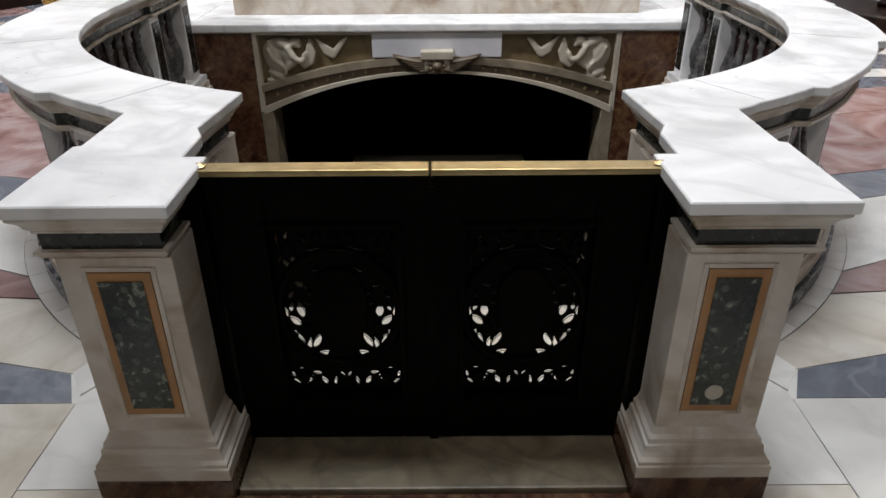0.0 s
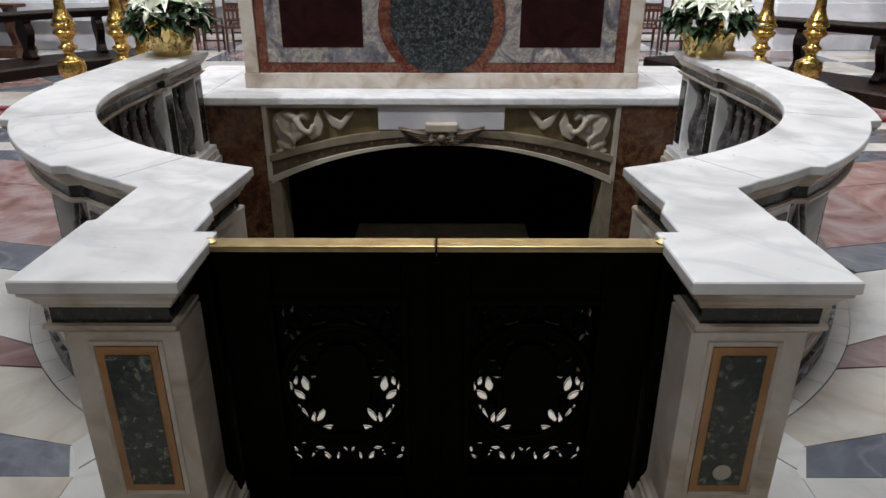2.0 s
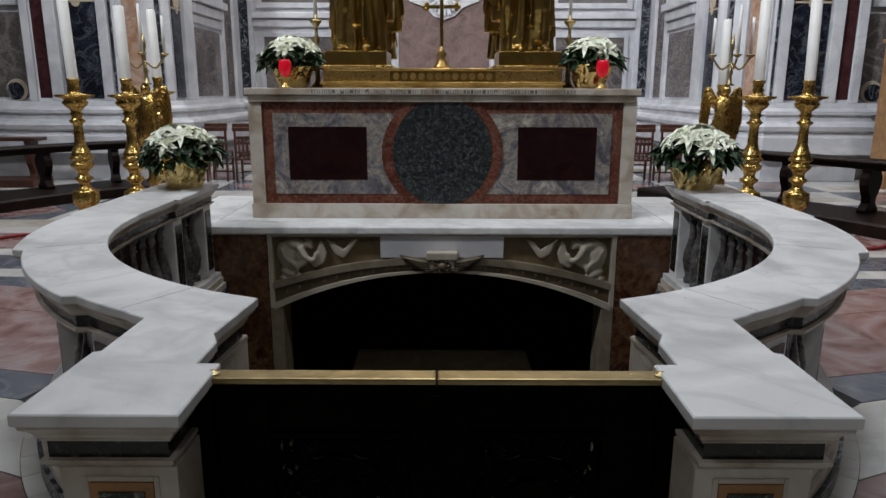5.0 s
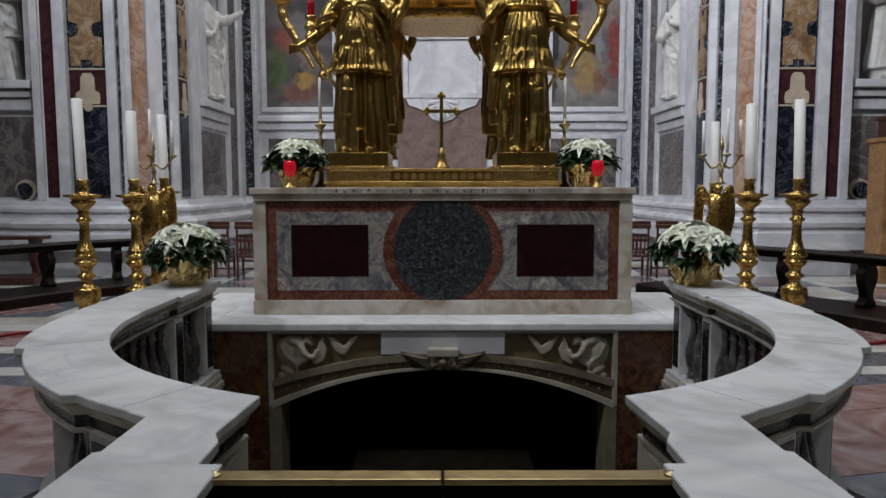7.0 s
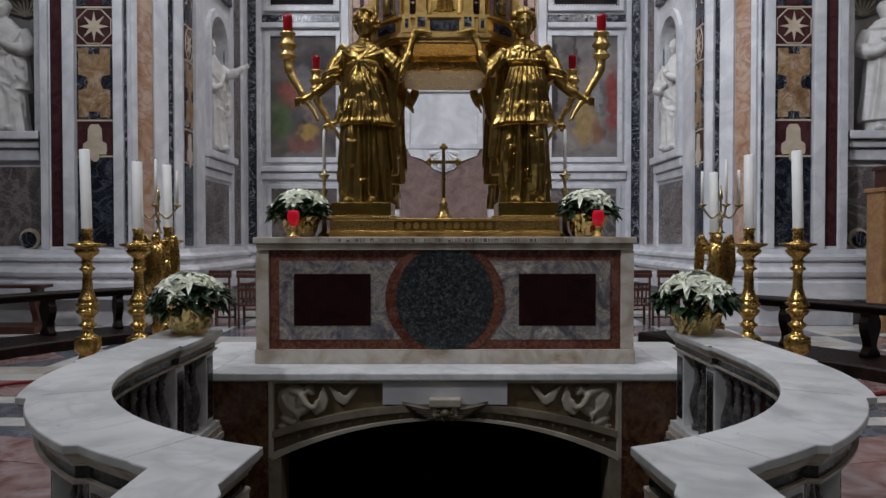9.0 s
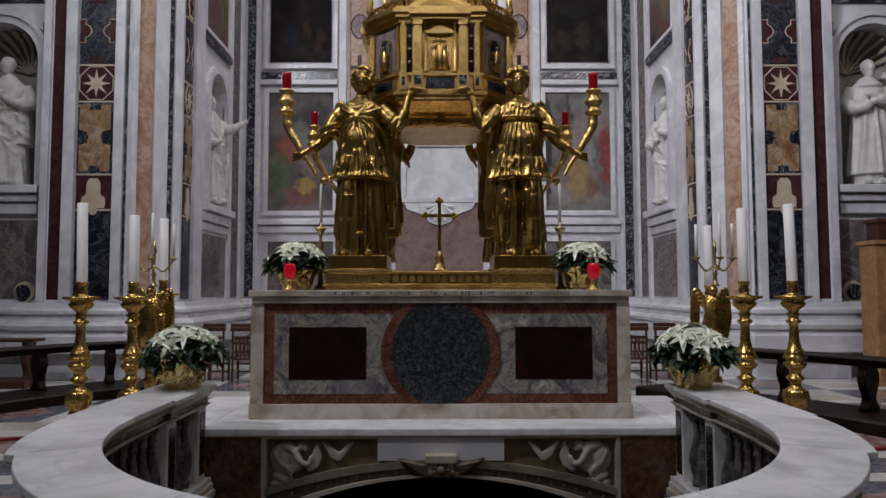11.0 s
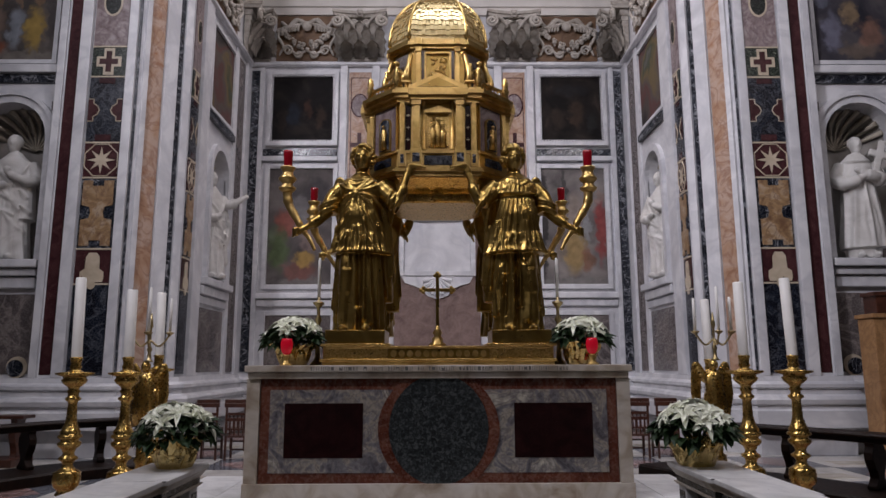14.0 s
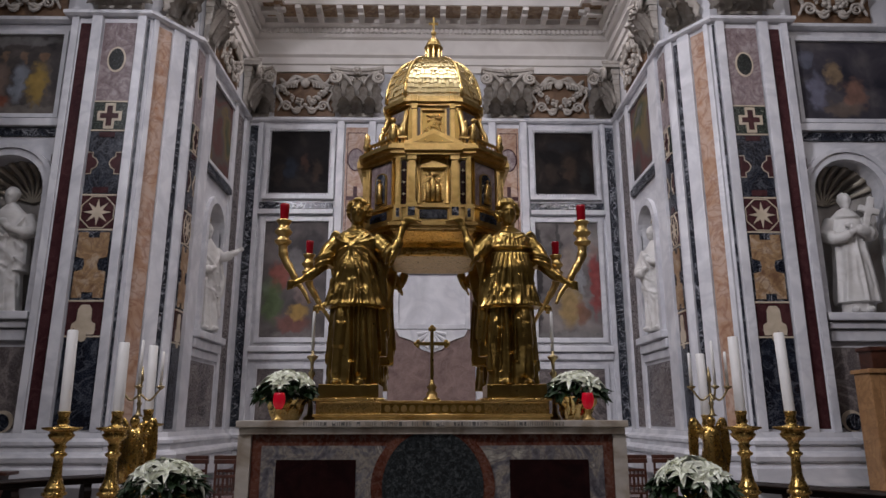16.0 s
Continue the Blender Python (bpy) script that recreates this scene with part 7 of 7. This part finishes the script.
def big_candlestick(x, y, candle, tilt, scale=1.0):
    t = thing("altar_candlestick", pose(x, y, 0, 0, 0, 40 * x), "tall turned brass candlestick with a thick white candle", "candlestick", "tall candlesticks beside the altar")
    part("stem", lathe(bmesh.new(), [(r * (0.80 if z < 0.7 else 0.88 if z < 1.2 else 1.0), z * scale) for r, z in STICK], segs=28), stick_brass, t, "polished brass stem", True)
    ob = part("candle", lathe(bmesh.new(), [(0.058, 0.0), (0.06, 0.02), (0.060, candle - 0.01), (0.052, candle), (0.012, candle - 0.008)], segs=20), wax, t, "thick white candle", True)
    ob.matrix_local = pose(0, 0, 1.90 * scale, tilt[0], tilt[1], 0)
    part("wick", lathe(bmesh.new(), [(0.004, candle - 0.02), (0.004, candle + 0.02)], segs=6), dark_wood, ob)
    return t


big_candlestick(-4.31, 8.3, 0.97, (0, 1.2))
big_candlestick(-3.69, 8.3, 0.82, (0, 0.6))
big_candlestick(-3.85, 9.6, 0.88, (0, 1.0), 1.02)
big_candlestick(4.26, 8.3, 0.95, (0, 1.4))
big_candlestick(3.67, 8.3, 0.90, (0, 0.4))
big_candlestick(3.80, 9.7, 0.86, (0, 0.8), 0.98)


def branched(x, y):
    """A gilt winged stand that bears a small three-armed candelabrum."""
    t = thing("gilt_stand", pose(x, y, 0), "gilt carved winged stand on a slim post", "stand", "gilt stands behind the candlesticks")
    part("post", lathe(bmesh.new(), [(0.20, 0), (0.20, 0.06), (0.08, 0.12), (0.06, 0.6), (0.09, 0.65), (0.06, 0.7), (0.07, 1.1), (0.05, 1.15)], segs=16), stick_brass, t, smooth=True)
    bm = bmesh.new()
    loft(bm, [(1.05, 0, 0, 0.12, 0.09, 0.1, 7), (1.3, 0, 0, 0.15, 0.1, 0.12, 7), (1.5, 0, 0, 0.11, 0.09, 0.06, 7), (1.66, 0, 0, 0.12, 0.08, 0.02, 7), (1.74, 0, 0, 0.05, 0.05, 0, 7)], 24)
    ball(bm, (0, -0.02, 1.80), (0.06, 0.065, 0.075), 2)
    for s in (-1, 1):
        for j in range(4):
            tube(bm, curve_path([(s * 0.05, 0.06, 1.62), (s * (0.20 - 0.015 * j), 0.08, 1.82 - 0.06 * j), (s * (0.24 - 0.02 * j), 0.08, 1.45 - 0.1 * j), (s * (0.17 - 0.02 * j), 0.08, 1.15 - 0.03 * j)]), [0.03] * 12 + [0.035] * 6 + [0.01], 6)
    part("winged_figure", bm, stick_brass, t, "gilt winged ornament", True)
    c = thing("candelabrum", pose(x + 0.03, y - 0.02, 1.86), "small three-armed bronze candelabrum with thin white candles", "candelabrum", "small candelabra on the gilt stands")
    part("stem", lathe(bmesh.new(), [(0.07, 0), (0.03, 0.03), (0.02, 0.12), (0.035, 0.16), (0.015, 0.2), (0.015, 0.42), (0.03, 0.45), (0.008, 0.62)], segs=12), brass, c, smooth=True)
    for px, py, h in ((-0.24, 0, 0.52), (0.24, 0.02, 0.54), (0.02, -0.12, 0.70)):
        part("arm", tube(bmesh.new(), curve_path([(0, 0, 0.28), (px * 0.5, py * 0.5, 0.20), (px, py, 0.34)]), 0.013, 8), brass, c, smooth=True)
        part("drip_cup", lathe(bmesh.new(), [(0.01, 0.33), (0.05, 0.36), (0.055, 0.375), (0.02, 0.38)], px, py, 0, 12), brass, c, smooth=True)
        part("candle", lathe(bmesh.new(), [(0.02, 0.38), (0.018, 0.38 + h * 0.8), (0.006, 0.39 + h * 0.8)], px, py, 0, 10), wax, c, "thin white candle", True)


branched(-3.74, 8.95)
branched(3.55, 8.95)

# ---- poinsettias ----


def leaf_blade(bm, m, length, width, droop):
    """A pointed leaf of three spans, folded along its rib."""
    pts = [(0, 0, 0, 0), (0.3, width * 0.5, 0.06, 0.02), (0.6, width * 0.42, 0.03, 0.01), (1.0, 0, -droop, 0)]
    rows = []
    for t, w, z, dz in pts:
        mid = bm.verts.new(m @ Vector((0, t * length, z * length - dz)))
        if w:
            rows.append((bm.verts.new(m @ Vector((-w, t * length, (z + 0.05) * length))), mid, bm.verts.new(m @ Vector((w, t * length, (z + 0.05) * length)))))
        else:
            rows.append((mid,))
    a, b, c, d = rows
    for i in (0, 1):
        bm.faces.new((a[0], b[i], b[i + 1]))
        bm.faces.new((b[i], c[i], c[i + 1], b[i + 1]))
        bm.faces.new((c[i], d[0], c[i + 1]))


def poinsettia(x, y, z, r, h, seed, group):
    rnd = random.Random(seed)
    t = thing("poinsettia", pose(x, y, z), "cream-white potted poinsettia in crinkled gold foil", "potted plant", group)
    pr = r * 0.54
    bm = bmesh.new()
    segs, rows = 40, [(0.80, 0.0), (0.92, 0.25), (1.0, 0.6), (1.08, 0.85), (1.28, 1.1), (1.05, 0.9)]
    loops = []
    for q, f in rows:
        loops.append([bm.verts.new((pr * q * (1 + 0.16 * rnd.uniform(-1, 1) * (0.3 + f)) * math.cos(6.2832 * k / segs), pr * q * (1 + 0.16 * rnd.uniform(-1, 1) * (0.3 + f)) * math.sin(6.2832 * k / segs), h * 0.40 * f * (1 + (0.22 * rnd.uniform(-1, 1) if f > 1 else 0)))) for k in range(segs)])
    for a, b in zip(loops, loops[1:]):
        for k in range(segs):
            bm.faces.new((a[k], a[(k + 1) % segs], b[(k + 1) % segs], b[k]))
    bm.faces.new(loops[0][::-1])
    part("foil_pot", bm, foil, t, "crinkled gold foil wrapping")
    bm = bmesh.new()
    for k in range(9):
        a = 0.7 * k
        tube(bm, [(0, 0, h * 0.3), (0.3 * r * math.cos(a), 0.3 * r * math.sin(a), h * 0.6), (0.55 * r * math.cos(a), 0.55 * r * math.sin(a), h * 0.82)], 0.008, 5)
    part("stalk", bm, leaf_green, t)
    green = bmesh.new()
    for k in range(190):
        a, e = rnd.uniform(0, 6.283), rnd.uniform(-0.12, 1.35)
        p = Vector((0.84 * r * math.cos(a) * math.cos(e), 0.84 * r * math.sin(a) * math.cos(e), h * 0.52 + 0.36 * h * math.sin(e)))
        m = Matrix.Translation(p) @ Euler((rnd.uniform(-0.9, 0.3), rnd.uniform(-0.4, 0.4), a - 1.57 + rnd.uniform(-0.6, 0.6))).to_matrix().to_4x4()
        leaf_blade(green, m, rnd.uniform(0.36, 0.50) * r, 0.25 * r, 0.16)
    heads = 15
    for k in range(heads):
        e = math.asin(0.22 + 0.76 * (k + 0.5) / heads)
        a = 2.4 * k + rnd.uniform(-0.3, 0.3)
        n = Vector((math.cos(a) * math.cos(e), math.sin(a) * math.cos(e), 0.6 * math.sin(e) + 0.5))
        p = Vector((0.86 * r * math.cos(a) * math.cos(e), 0.86 * r * math.sin(a) * math.cos(e), h * 0.63 + 0.40 * h * math.sin(e)))
        white = bmesh.new()
        base = Matrix.Translation(p) @ n.to_track_quat("Z", "Y").to_matrix().to_4x4()
        for ring, (cnt, ln, up) in enumerate(((6, 0.50, 0.02), (5, 0.34, 0.30))):
            for j in range(cnt):
                m = base @ Euler((up + rnd.uniform(-0.15, 0.15), 0, 6.283 * (j + 0.5 * ring) / cnt + rnd.uniform(-0.15, 0.15))).to_matrix().to_4x4()
                leaf_blade(white, m, ln * r * rnd.uniform(0.75, 1.2), 0.165 * r, 0.14)
        part("flower_head", white, petal, t)
    tagged(part("foliage", green, leaf_green, t, "dark green leaves"), kind="stuff")


poinsettia(-2.10, 5.66, 1.023, 0.30, 0.46, 1, "poinsettias on the balustrade ends")
poinsettia(2.06, 5.66, 1.023, 0.31, 0.46, 2, "poinsettias on the balustrade ends")
poinsettia(-1.44, 6.90, 1.815, 0.29, 0.44, 3, "poinsettias on the altar")
poinsettia(1.42, 6.90, 1.815, 0.29, 0.44, 4, "poinsettias on the altar")

# ---- things on the altar ----
for s in (-1, 1):
    t = thing("votive_lamp", pose(s * 1.43 + (0.02 if s > 0 else 0), 6.52, 1.815), "lit red glass votive lamp on a small gilt foot", "lamp", "red votive lamps on the altar")
    part("foot", lathe(bmesh.new(), [(0.06, 0), (0.06, 0.012), (0.03, 0.03), (0.02, 0.06), (0.035, 0.085), (0.03, 0.1)], segs=16), gold, t, smooth=True)
    part("glass", lathe(bmesh.new(), [(0.026, 0.10), (0.042, 0.12), (0.055, 0.155), (0.058, 0.19), (0.053, 0.225), (0.046, 0.25), (0.040, 0.25), (0.046, 0.19), (0.034, 0.13)], segs=18), red_glass_lit, t, "glowing red glass", True)
    t = thing("altar_taper", pose(s * 1.23, 7.05, 1.815), "slender brass candlestick with a thin white candle", "candlestick", "pair of tapers on the altar")
    part("stem", lathe(bmesh.new(), [(0.07, 0), (0.07, 0.02), (0.03, 0.06), (0.02, 0.2), (0.035, 0.25), (0.015, 0.3), (0.018, 0.42), (0.04, 0.46), (0.015, 0.5), (0.018, 0.58), (0.055, 0.62), (0.06, 0.635), (0.016, 0.65), (0.018, 0.69)], segs=14), brass, t, smooth=True)
    part("candle", lathe(bmesh.new(), [(0.017, 0.68), (0.016, 1.08), (0.005, 1.10)], segs=10), wax, t, "thin white candle", True)
t = thing("altar_cross", pose(-0.01, 6.86, 2.0), "gilt standing altar cross on a leafy foot", "cross")
part("foot", lathe(bmesh.new(), [(0.075, 0), (0.075, 0.02), (0.045, 0.04), (0.05, 0.07), (0.028, 0.10), (0.045, 0.13), (0.02, 0.17), (0.018, 0.2)], segs=16, ribs=6, depth=0.12), gold, t, smooth=True)
part("upright", boxes((-0.017, 0.017, -0.012, 0.012, 0.18, 0.70), bevel=0.004), gilt_bronze, t)
part("arm", boxes((-0.135, -0.018, -0.012, 0.012, 0.541, 0.575), (0.018, 0.135, -0.012, 0.012, 0.541, 0.575), bevel=0.004), gilt_bronze, t)
for px, pz, ax, az in ((-0.14, 0.558, -1, 0), (0.14, 0.558, 1, 0), (0, 0.705, 0, 1)):
    bm = bmesh.new()
    for q in (-1, 1):
        ball(bm, (px + q * 0.020 * az, 0, pz + q * 0.020 * ax), (0.022, 0.013, 0.022), 2)
    ball(bm, (px + ax * 0.022, 0, pz + az * 0.022), (0.022, 0.013, 0.022), 2)
    part("tip", bm, gilt_bronze, t, "trefoil end", True)

# ---- benches, chairs, wooden box ----


def scroll_leg(parent, m, h, material):
    """A flat leg of two opposed scrolls."""
    f = h / 0.62
    bm = prism(bmesh.new(), [(p, q * f) for p, q in ((-0.16, 0), (0.16, 0), (0.17, 0.05), (0.12, 0.09), (0.08, 0.15), (0.09, 0.22), (0.14, 0.30), (0.18, 0.40), (0.18, 0.50), (0.13, 0.57), (0.16, 0.62), (-0.16, 0.62), (-0.13, 0.57), (-0.18, 0.50), (-0.18, 0.40), (-0.14, 0.30), (-0.09, 0.22), (-0.08, 0.15), (-0.12, 0.09), (-0.17, 0.05))], -0.06, 0.06, "y")
    ob = part("scroll_leg", bm, material, parent)
    ob.matrix_local = m
    mod = ob.modifiers.new("worn", "BEVEL")
    mod.width, mod.segments = 0.012, 2


def curved_bench(path, inner):
    """A curved kneeling bench; inner is the side of the way on which its foot board lies."""
    t = thing("bench", pose(0, 0, 0), "dark wooden curved bench with scroll legs on a foot board", "bench", "curved benches round the altar")
    line = [(p.x, p.y) for p in curve_path([(x, y, 0) for x, y in path], 5)]
    part("seat", sweep(bmesh.new(), line, [(-0.19, 0.84), (0.19, 0.84), (0.21, 0.86), (0.21, 0.88), (0.19, 0.90), (-0.19, 0.90), (-0.21, 0.88), (-0.21, 0.86)]), dark_wood, t, "dark polished top plank")
    part("apron", sweep(bmesh.new(), line, [(-0.12, 0.77), (0.12, 0.77), (0.12, 0.84), (-0.12, 0.84)]), dark_wood, t)
    foot = [(-0.3, 0.0), (0.75, 0.0), (0.75, 0.15), (0.72, 0.18), (-0.3, 0.18)]
    part("footboard", sweep(bmesh.new(), line, foot if inner > 0 else [(-a, b) for a, b in foot[::-1]]), dark_wood, t, "dark brown foot board")
    n = len(line)
    for i in range(2, n, 6):
        d = Vector(line[min(i + 1, n - 1)]) - Vector(line[i - 1])
        scroll_leg(t, pose(line[i][0], line[i][1], 0.18, 0, 0, math.degrees(math.atan2(d.y, d.x)) + 90), 0.60, dark_wood)


curved_bench([(-8.0, 8.6), (-7.5, 9.8), (-7.0, 10.8), (-6.5, 11.6), (-5.85, 12.3), (-5.0, 12.8)], 1)
curved_bench([(6.6, 7.4), (6.4, 8.1), (6.1, 8.8), (5.7, 9.5), (5.15, 10.3), (4.5, 11.1), (4.0, 12.1)], -1)
t = thing("bench", pose(-8.75, 13.25, 0), "straight reddish-brown wooden bench near the wall", "bench")
part("seat", boxes((-1.1, 1.1, -0.2, 0.2, 0.84, 0.90), bevel=0.012), red_wood, t)
for x in (-0.9, 0.9):
    scroll_leg(t, pose(x, 0, 0, 0, 0, 90), 0.84, red_wood)
part("kneeler", boxes((-1.1, 1.1, -0.45, 0.25, 0.0, 0.14), bevel=0.012), red_wood, t)


def wooden_chair(x, y, turn):
    t = thing("wooden_chair", pose(x, y, 0, 0, 0, turn), "reddish-brown wooden church chair with a slatted back", "chair", "church chairs in the far arm")
    part("seat", boxes((-0.22, 0.22, -0.22, 0.22, 0.43, 0.47), bevel=0.01), red_wood, t)
    for px in (-0.2, 0.2):
        part("leg", boxes((px - 0.02, px + 0.02, -0.21, -0.17, 0, 0.43), bevel=0.005), red_wood, t)
        part("back_post", boxes((px - 0.02, px + 0.02, 0.18, 0.22, 0, 1.02), bevel=0.005), red_wood, t)
    part("top_rail", boxes((-0.24, 0.24, 0.16, 0.24, 1.0, 1.08), bevel=0.01), red_wood, t)
    part("back_rail", boxes((-0.18, 0.18, 0.185, 0.215, 0.74, 0.80), bevel=0.005), red_wood, t)
    for k in range(4):
        part("slat", boxes((-0.14 + 0.085 * k, -0.115 + 0.085 * k, 0.19, 0.21, 0.47, 0.74)), red_wood, t)
    part("stretcher", boxes((-0.18, 0.18, -0.2, -0.18, 0.15, 0.18)), red_wood, t)


for s in (-1, 1):
    for x, y in ((3.9, 13.9), (4.5, 13.95), (3.75, 15.4), (4.35, 15.4), (4.95, 15.4)):
        wooden_chair(s * x, y, 180)

t = thing("confessional", pose(8.22, 12.9, 0), "light brown wooden confessional box with a dark top", "confessional")
part("body", boxes((0, 1.6, 0, 0.5, 0, 2.66), bevel=0.02), light_wood, t, "light brown wooden panelled body")
part("front_panel", frame_bars(0.25, 1.35, 0.35, 2.3, 0.10, -0.03, 0.02, 0.01), light_wood, t)
part("inner_panel", boxes((0.25, 1.35, -0.008, 0.02, 0.35, 2.3)), red_wood, t, "darker wooden panel")
part("cornice", boxes((-0.04, 1.64, -0.05, 0.54, 2.66, 2.74), bevel=0.015), light_wood, t)
part("upper_box", boxes((0.12, 1.5, 0.05, 0.45, 2.74, 3.12), (0.08, 1.54, 0.02, 0.48, 3.08, 3.16), bevel=0.015), red_wood, t, "dark wooden upper box")

for pts in ([(-6.4, 7.3, 0.02), (-5.5, 8.2, 0.02), (-5.2, 8.5, 0.02), (-4.6, 8.55, 0.02)], [(6.6, 8.6, 0.02), (5.6, 8.3, 0.02), (5.1, 7.9, 0.02), (4.6, 7.8, 0.02)]):
    tagged(part("rope", tube(bmesh.new(), curve_path(pts, 8), 0.022, 8), red_cord, smooth=True), "dark red velvet rope lying on the floor", "rope", "red ropes on the floor")

# ---- floor pieces ----


def slab(poly, material, h=0.0):
    bm = prism(bmesh.new(), poly, -0.03, h)
    return part("slab", bm, material, floor)


def mirrored(poly, s):
    return poly if s > 0 else [(-x, y) for x, y in poly[::-1]]


G = 0.004
for s in (-1, 1):
    # white kerb band that follows the balustrade
    for k in range(12):
        a0, a1 = 30 + 5 * k, 35 + 5 * k - 0.1
        slab(mirrored(arc(CX, CY, 2.42, a0, a1, 4) + arc(CX, CY, 2.15, a1, a0, 4), s), floor_white, 0.006)
    slab(mirrored([(2.15, 4.41), (2.42, 4.41), (2.42, 5.88), (2.15, 5.88)], s), floor_white, 0.006)
    # slabs before the piers
    slab(mirrored([(1.05, 1.95), (1.5, 1.95), (1.5, 2.5), (1.05, 2.5)], s), floor_white, -0.004)
    slab(mirrored([(0.66, 1.0), (1.33, 1.0), (1.33, 1.69), (0.66, 1.69)], s), floor_cream)
    slab(mirrored([(0.66, 1.69 + G), (1.33, 1.69 + G), (1.33, 2.14), (1.18, 2.36), (0.66, 2.36)], s), floor_white)
    slab(mirrored([(1.33 + G, 1.2), (2.4, 1.2), (2.4, 2.10), (1.33 + G, 2.10)], s), floor_white if s > 0 else floor_cream)
    slab(mirrored([(2.4 + G, 1.2), (4.2, 1.2), (4.2, 2.10), (2.4 + G, 2.10)], s), floor_white)
    slab(mirrored([(1.35, 2.10 + G), (4.2, 2.10 + G), (4.2, 2.90), (1.43, 2.27)], s), floor_grey)
    slab(mirrored([(1.19, 2.36), (1.335, 2.145), (1.425, 2.275), (1.36, 2.40), (1.215, 2.30 + 0.10)], s), floor_white, 0.003)
    slab(mirrored([(1.43, 2.275), (4.2, 2.905), (4.2, 3.1), (2.3, 2.85)] + arc(CX, CY, 2.424, 49, 32, 6), s), floor_cream)
    slab(mirrored([(2.31, 2.855), (4.2, 3.105), (4.2, 3.9), (2.25, 3.12)] + arc(CX, CY, 2.424, 55, 49.5, 3)[0:], s), floor_red)
    slab(mirrored([(2.26, 3.13), (4.2, 3.905), (4.2, 4.3), (2.5, 3.85)] + arc(CX, CY, 2.424, 74, 55.5, 6), s), floor_white)
    slab(mirrored([(2.5, 3.86), (4.2, 4.305), (4.2, 4.6), (2.43, 4.2), (2.424, 4.1)], s), floor_grey)
    slab(mirrored([(2.43, 4.21), (4.2, 4.605), (4.2, 5.7), (2.43, 5.3)], s), floor_red)
    slab(mirrored([(2.43, 5.31), (4.2, 5.71), (4.2, 6.3), (2.43, 5.9)], s), floor_red)
    for y0, y1, mat in ((-0.5, 1.196, floor_cream), (1.2, 2.1, floor_grey), (2.104, 3.1, floor_cream), (3.104, 4.3, floor_white), (4.304, 5.7, floor_red), (5.704, 6.3, floor_white)):
        slab(mirrored([(4.204, y0), (6.4, y0), (6.4, y1), (4.204, y1)], s), mat)
        slab(mirrored([(6.404, y0), (9.5, y0), (9.5, y1), (6.404, y1)], s), floor_grey if mat != floor_grey else floor_cream)
    slab(mirrored([(2.51, 5.924), (4.2, 6.304), (9.5, 6.304), (9.5, 6.6), (2.51, 6.6)], s), floor_grey)
    # bands and fields towards the far walls
    rows = [(6.604, 6.9, floor_white), (6.904, 7.5, floor_grey), (7.504, 7.8, floor_white), (7.804, 8.7, floor_red), (8.704, 9.1, floor_white)]
    for y0, y1, mat in rows:
        for j in range(4):
            slab(mirrored([(2.51 + 1.8 * j, y0), (4.306 + 1.8 * j, y0), (4.306 + 1.8 * j, y1), (2.51 + 1.8 * j, y1)], s), mat)
    for j in range(7):
        for i in range(6):
            x0, y0 = 0.004 + 1.4 * j, 9.62 + 1.45 * i
            if y0 > 14 and x0 > 4.5:
                continue
            c = (j + i) % 2
            slab(mirrored([(x0, y0), (x0 + 1.394, y0), (x0 + 1.394, y0 + 1.444), (x0, y0 + 1.444)], s), floor_white if c else floor_grey)
            if c == 0:
                slab(mirrored([(x0 + 0.697, y0 + 0.12), (x0 + 1.27, y0 + 0.72), (x0 + 0.697, y0 + 1.32), (x0 + 0.12, y0 + 0.72)], s), floor_red, 0.004)
            else:
                slab(mirrored([(x0 + 0.25, y0 + 0.25), (x0 + 1.14, y0 + 0.25), (x0 + 1.14, y0 + 0.75), (x0 + 0.25, y0 + 0.75)], s), floor_cream, 0.004)
    for j in range(5):
        slab(mirrored([(2.44 + 1.45 * j, 9.104), (3.886 + 1.45 * j, 9.104), (3.886 + 1.45 * j, 9.616), (2.44 + 1.45 * j, 9.616)], s), floor_red if j % 2 else floor_cream)
slab([(-0.66, 0.9), (0.655, 0.9), (0.655, 1.59), (-0.66, 1.59)], floor_cream)
# plain fields towards the entrance and along the side walls
for s in (-1, 1):
    slab(mirrored([(0.66, 0.45), (1.33, 0.45), (1.33, 0.996), (0.66, 0.996)], s), floor_white)
    slab(mirrored([(1.334, 0.45), (4.2, 0.45), (4.2, 1.196), (1.334, 1.196)], s), floor_grey)
    slab(mirrored([(0.002, 0.45), (0.655, 0.45), (0.655, 0.896), (0.002, 0.896)], s), floor_grey)
    slab(mirrored([(0.002, -0.5), (4.2, -0.5), (4.2, 0.446), (0.002, 0.446)], s), floor_cream)
    for i in range(5):
        for j in range(6):
            x0, y0 = 0.002 + 2.8 * j, -12 + 2.3 * i
            slab(mirrored([(x0, y0), (x0 + 2.796, y0), (x0 + 2.796, y0 + 2.296), (x0, y0 + 2.296)], s), (floor_white, floor_grey, floor_cream)[(i + j) % 3])
    for i in range(7):
        for j in range(3):
            x0, y0 = 9.804 + 2.4 * j, -0.496 + 2.15 * i
            slab(mirrored([(x0, y0), (x0 + 2.396, y0), (x0 + 2.396, y0 + 2.146), (x0, y0 + 2.146)], s), (floor_red, floor_white, floor_grey)[(i + j) % 3])
    slab(mirrored([(9.504, -0.496), (9.8, -0.496), (9.8, 6.6), (9.504, 6.6)], s), floor_white)
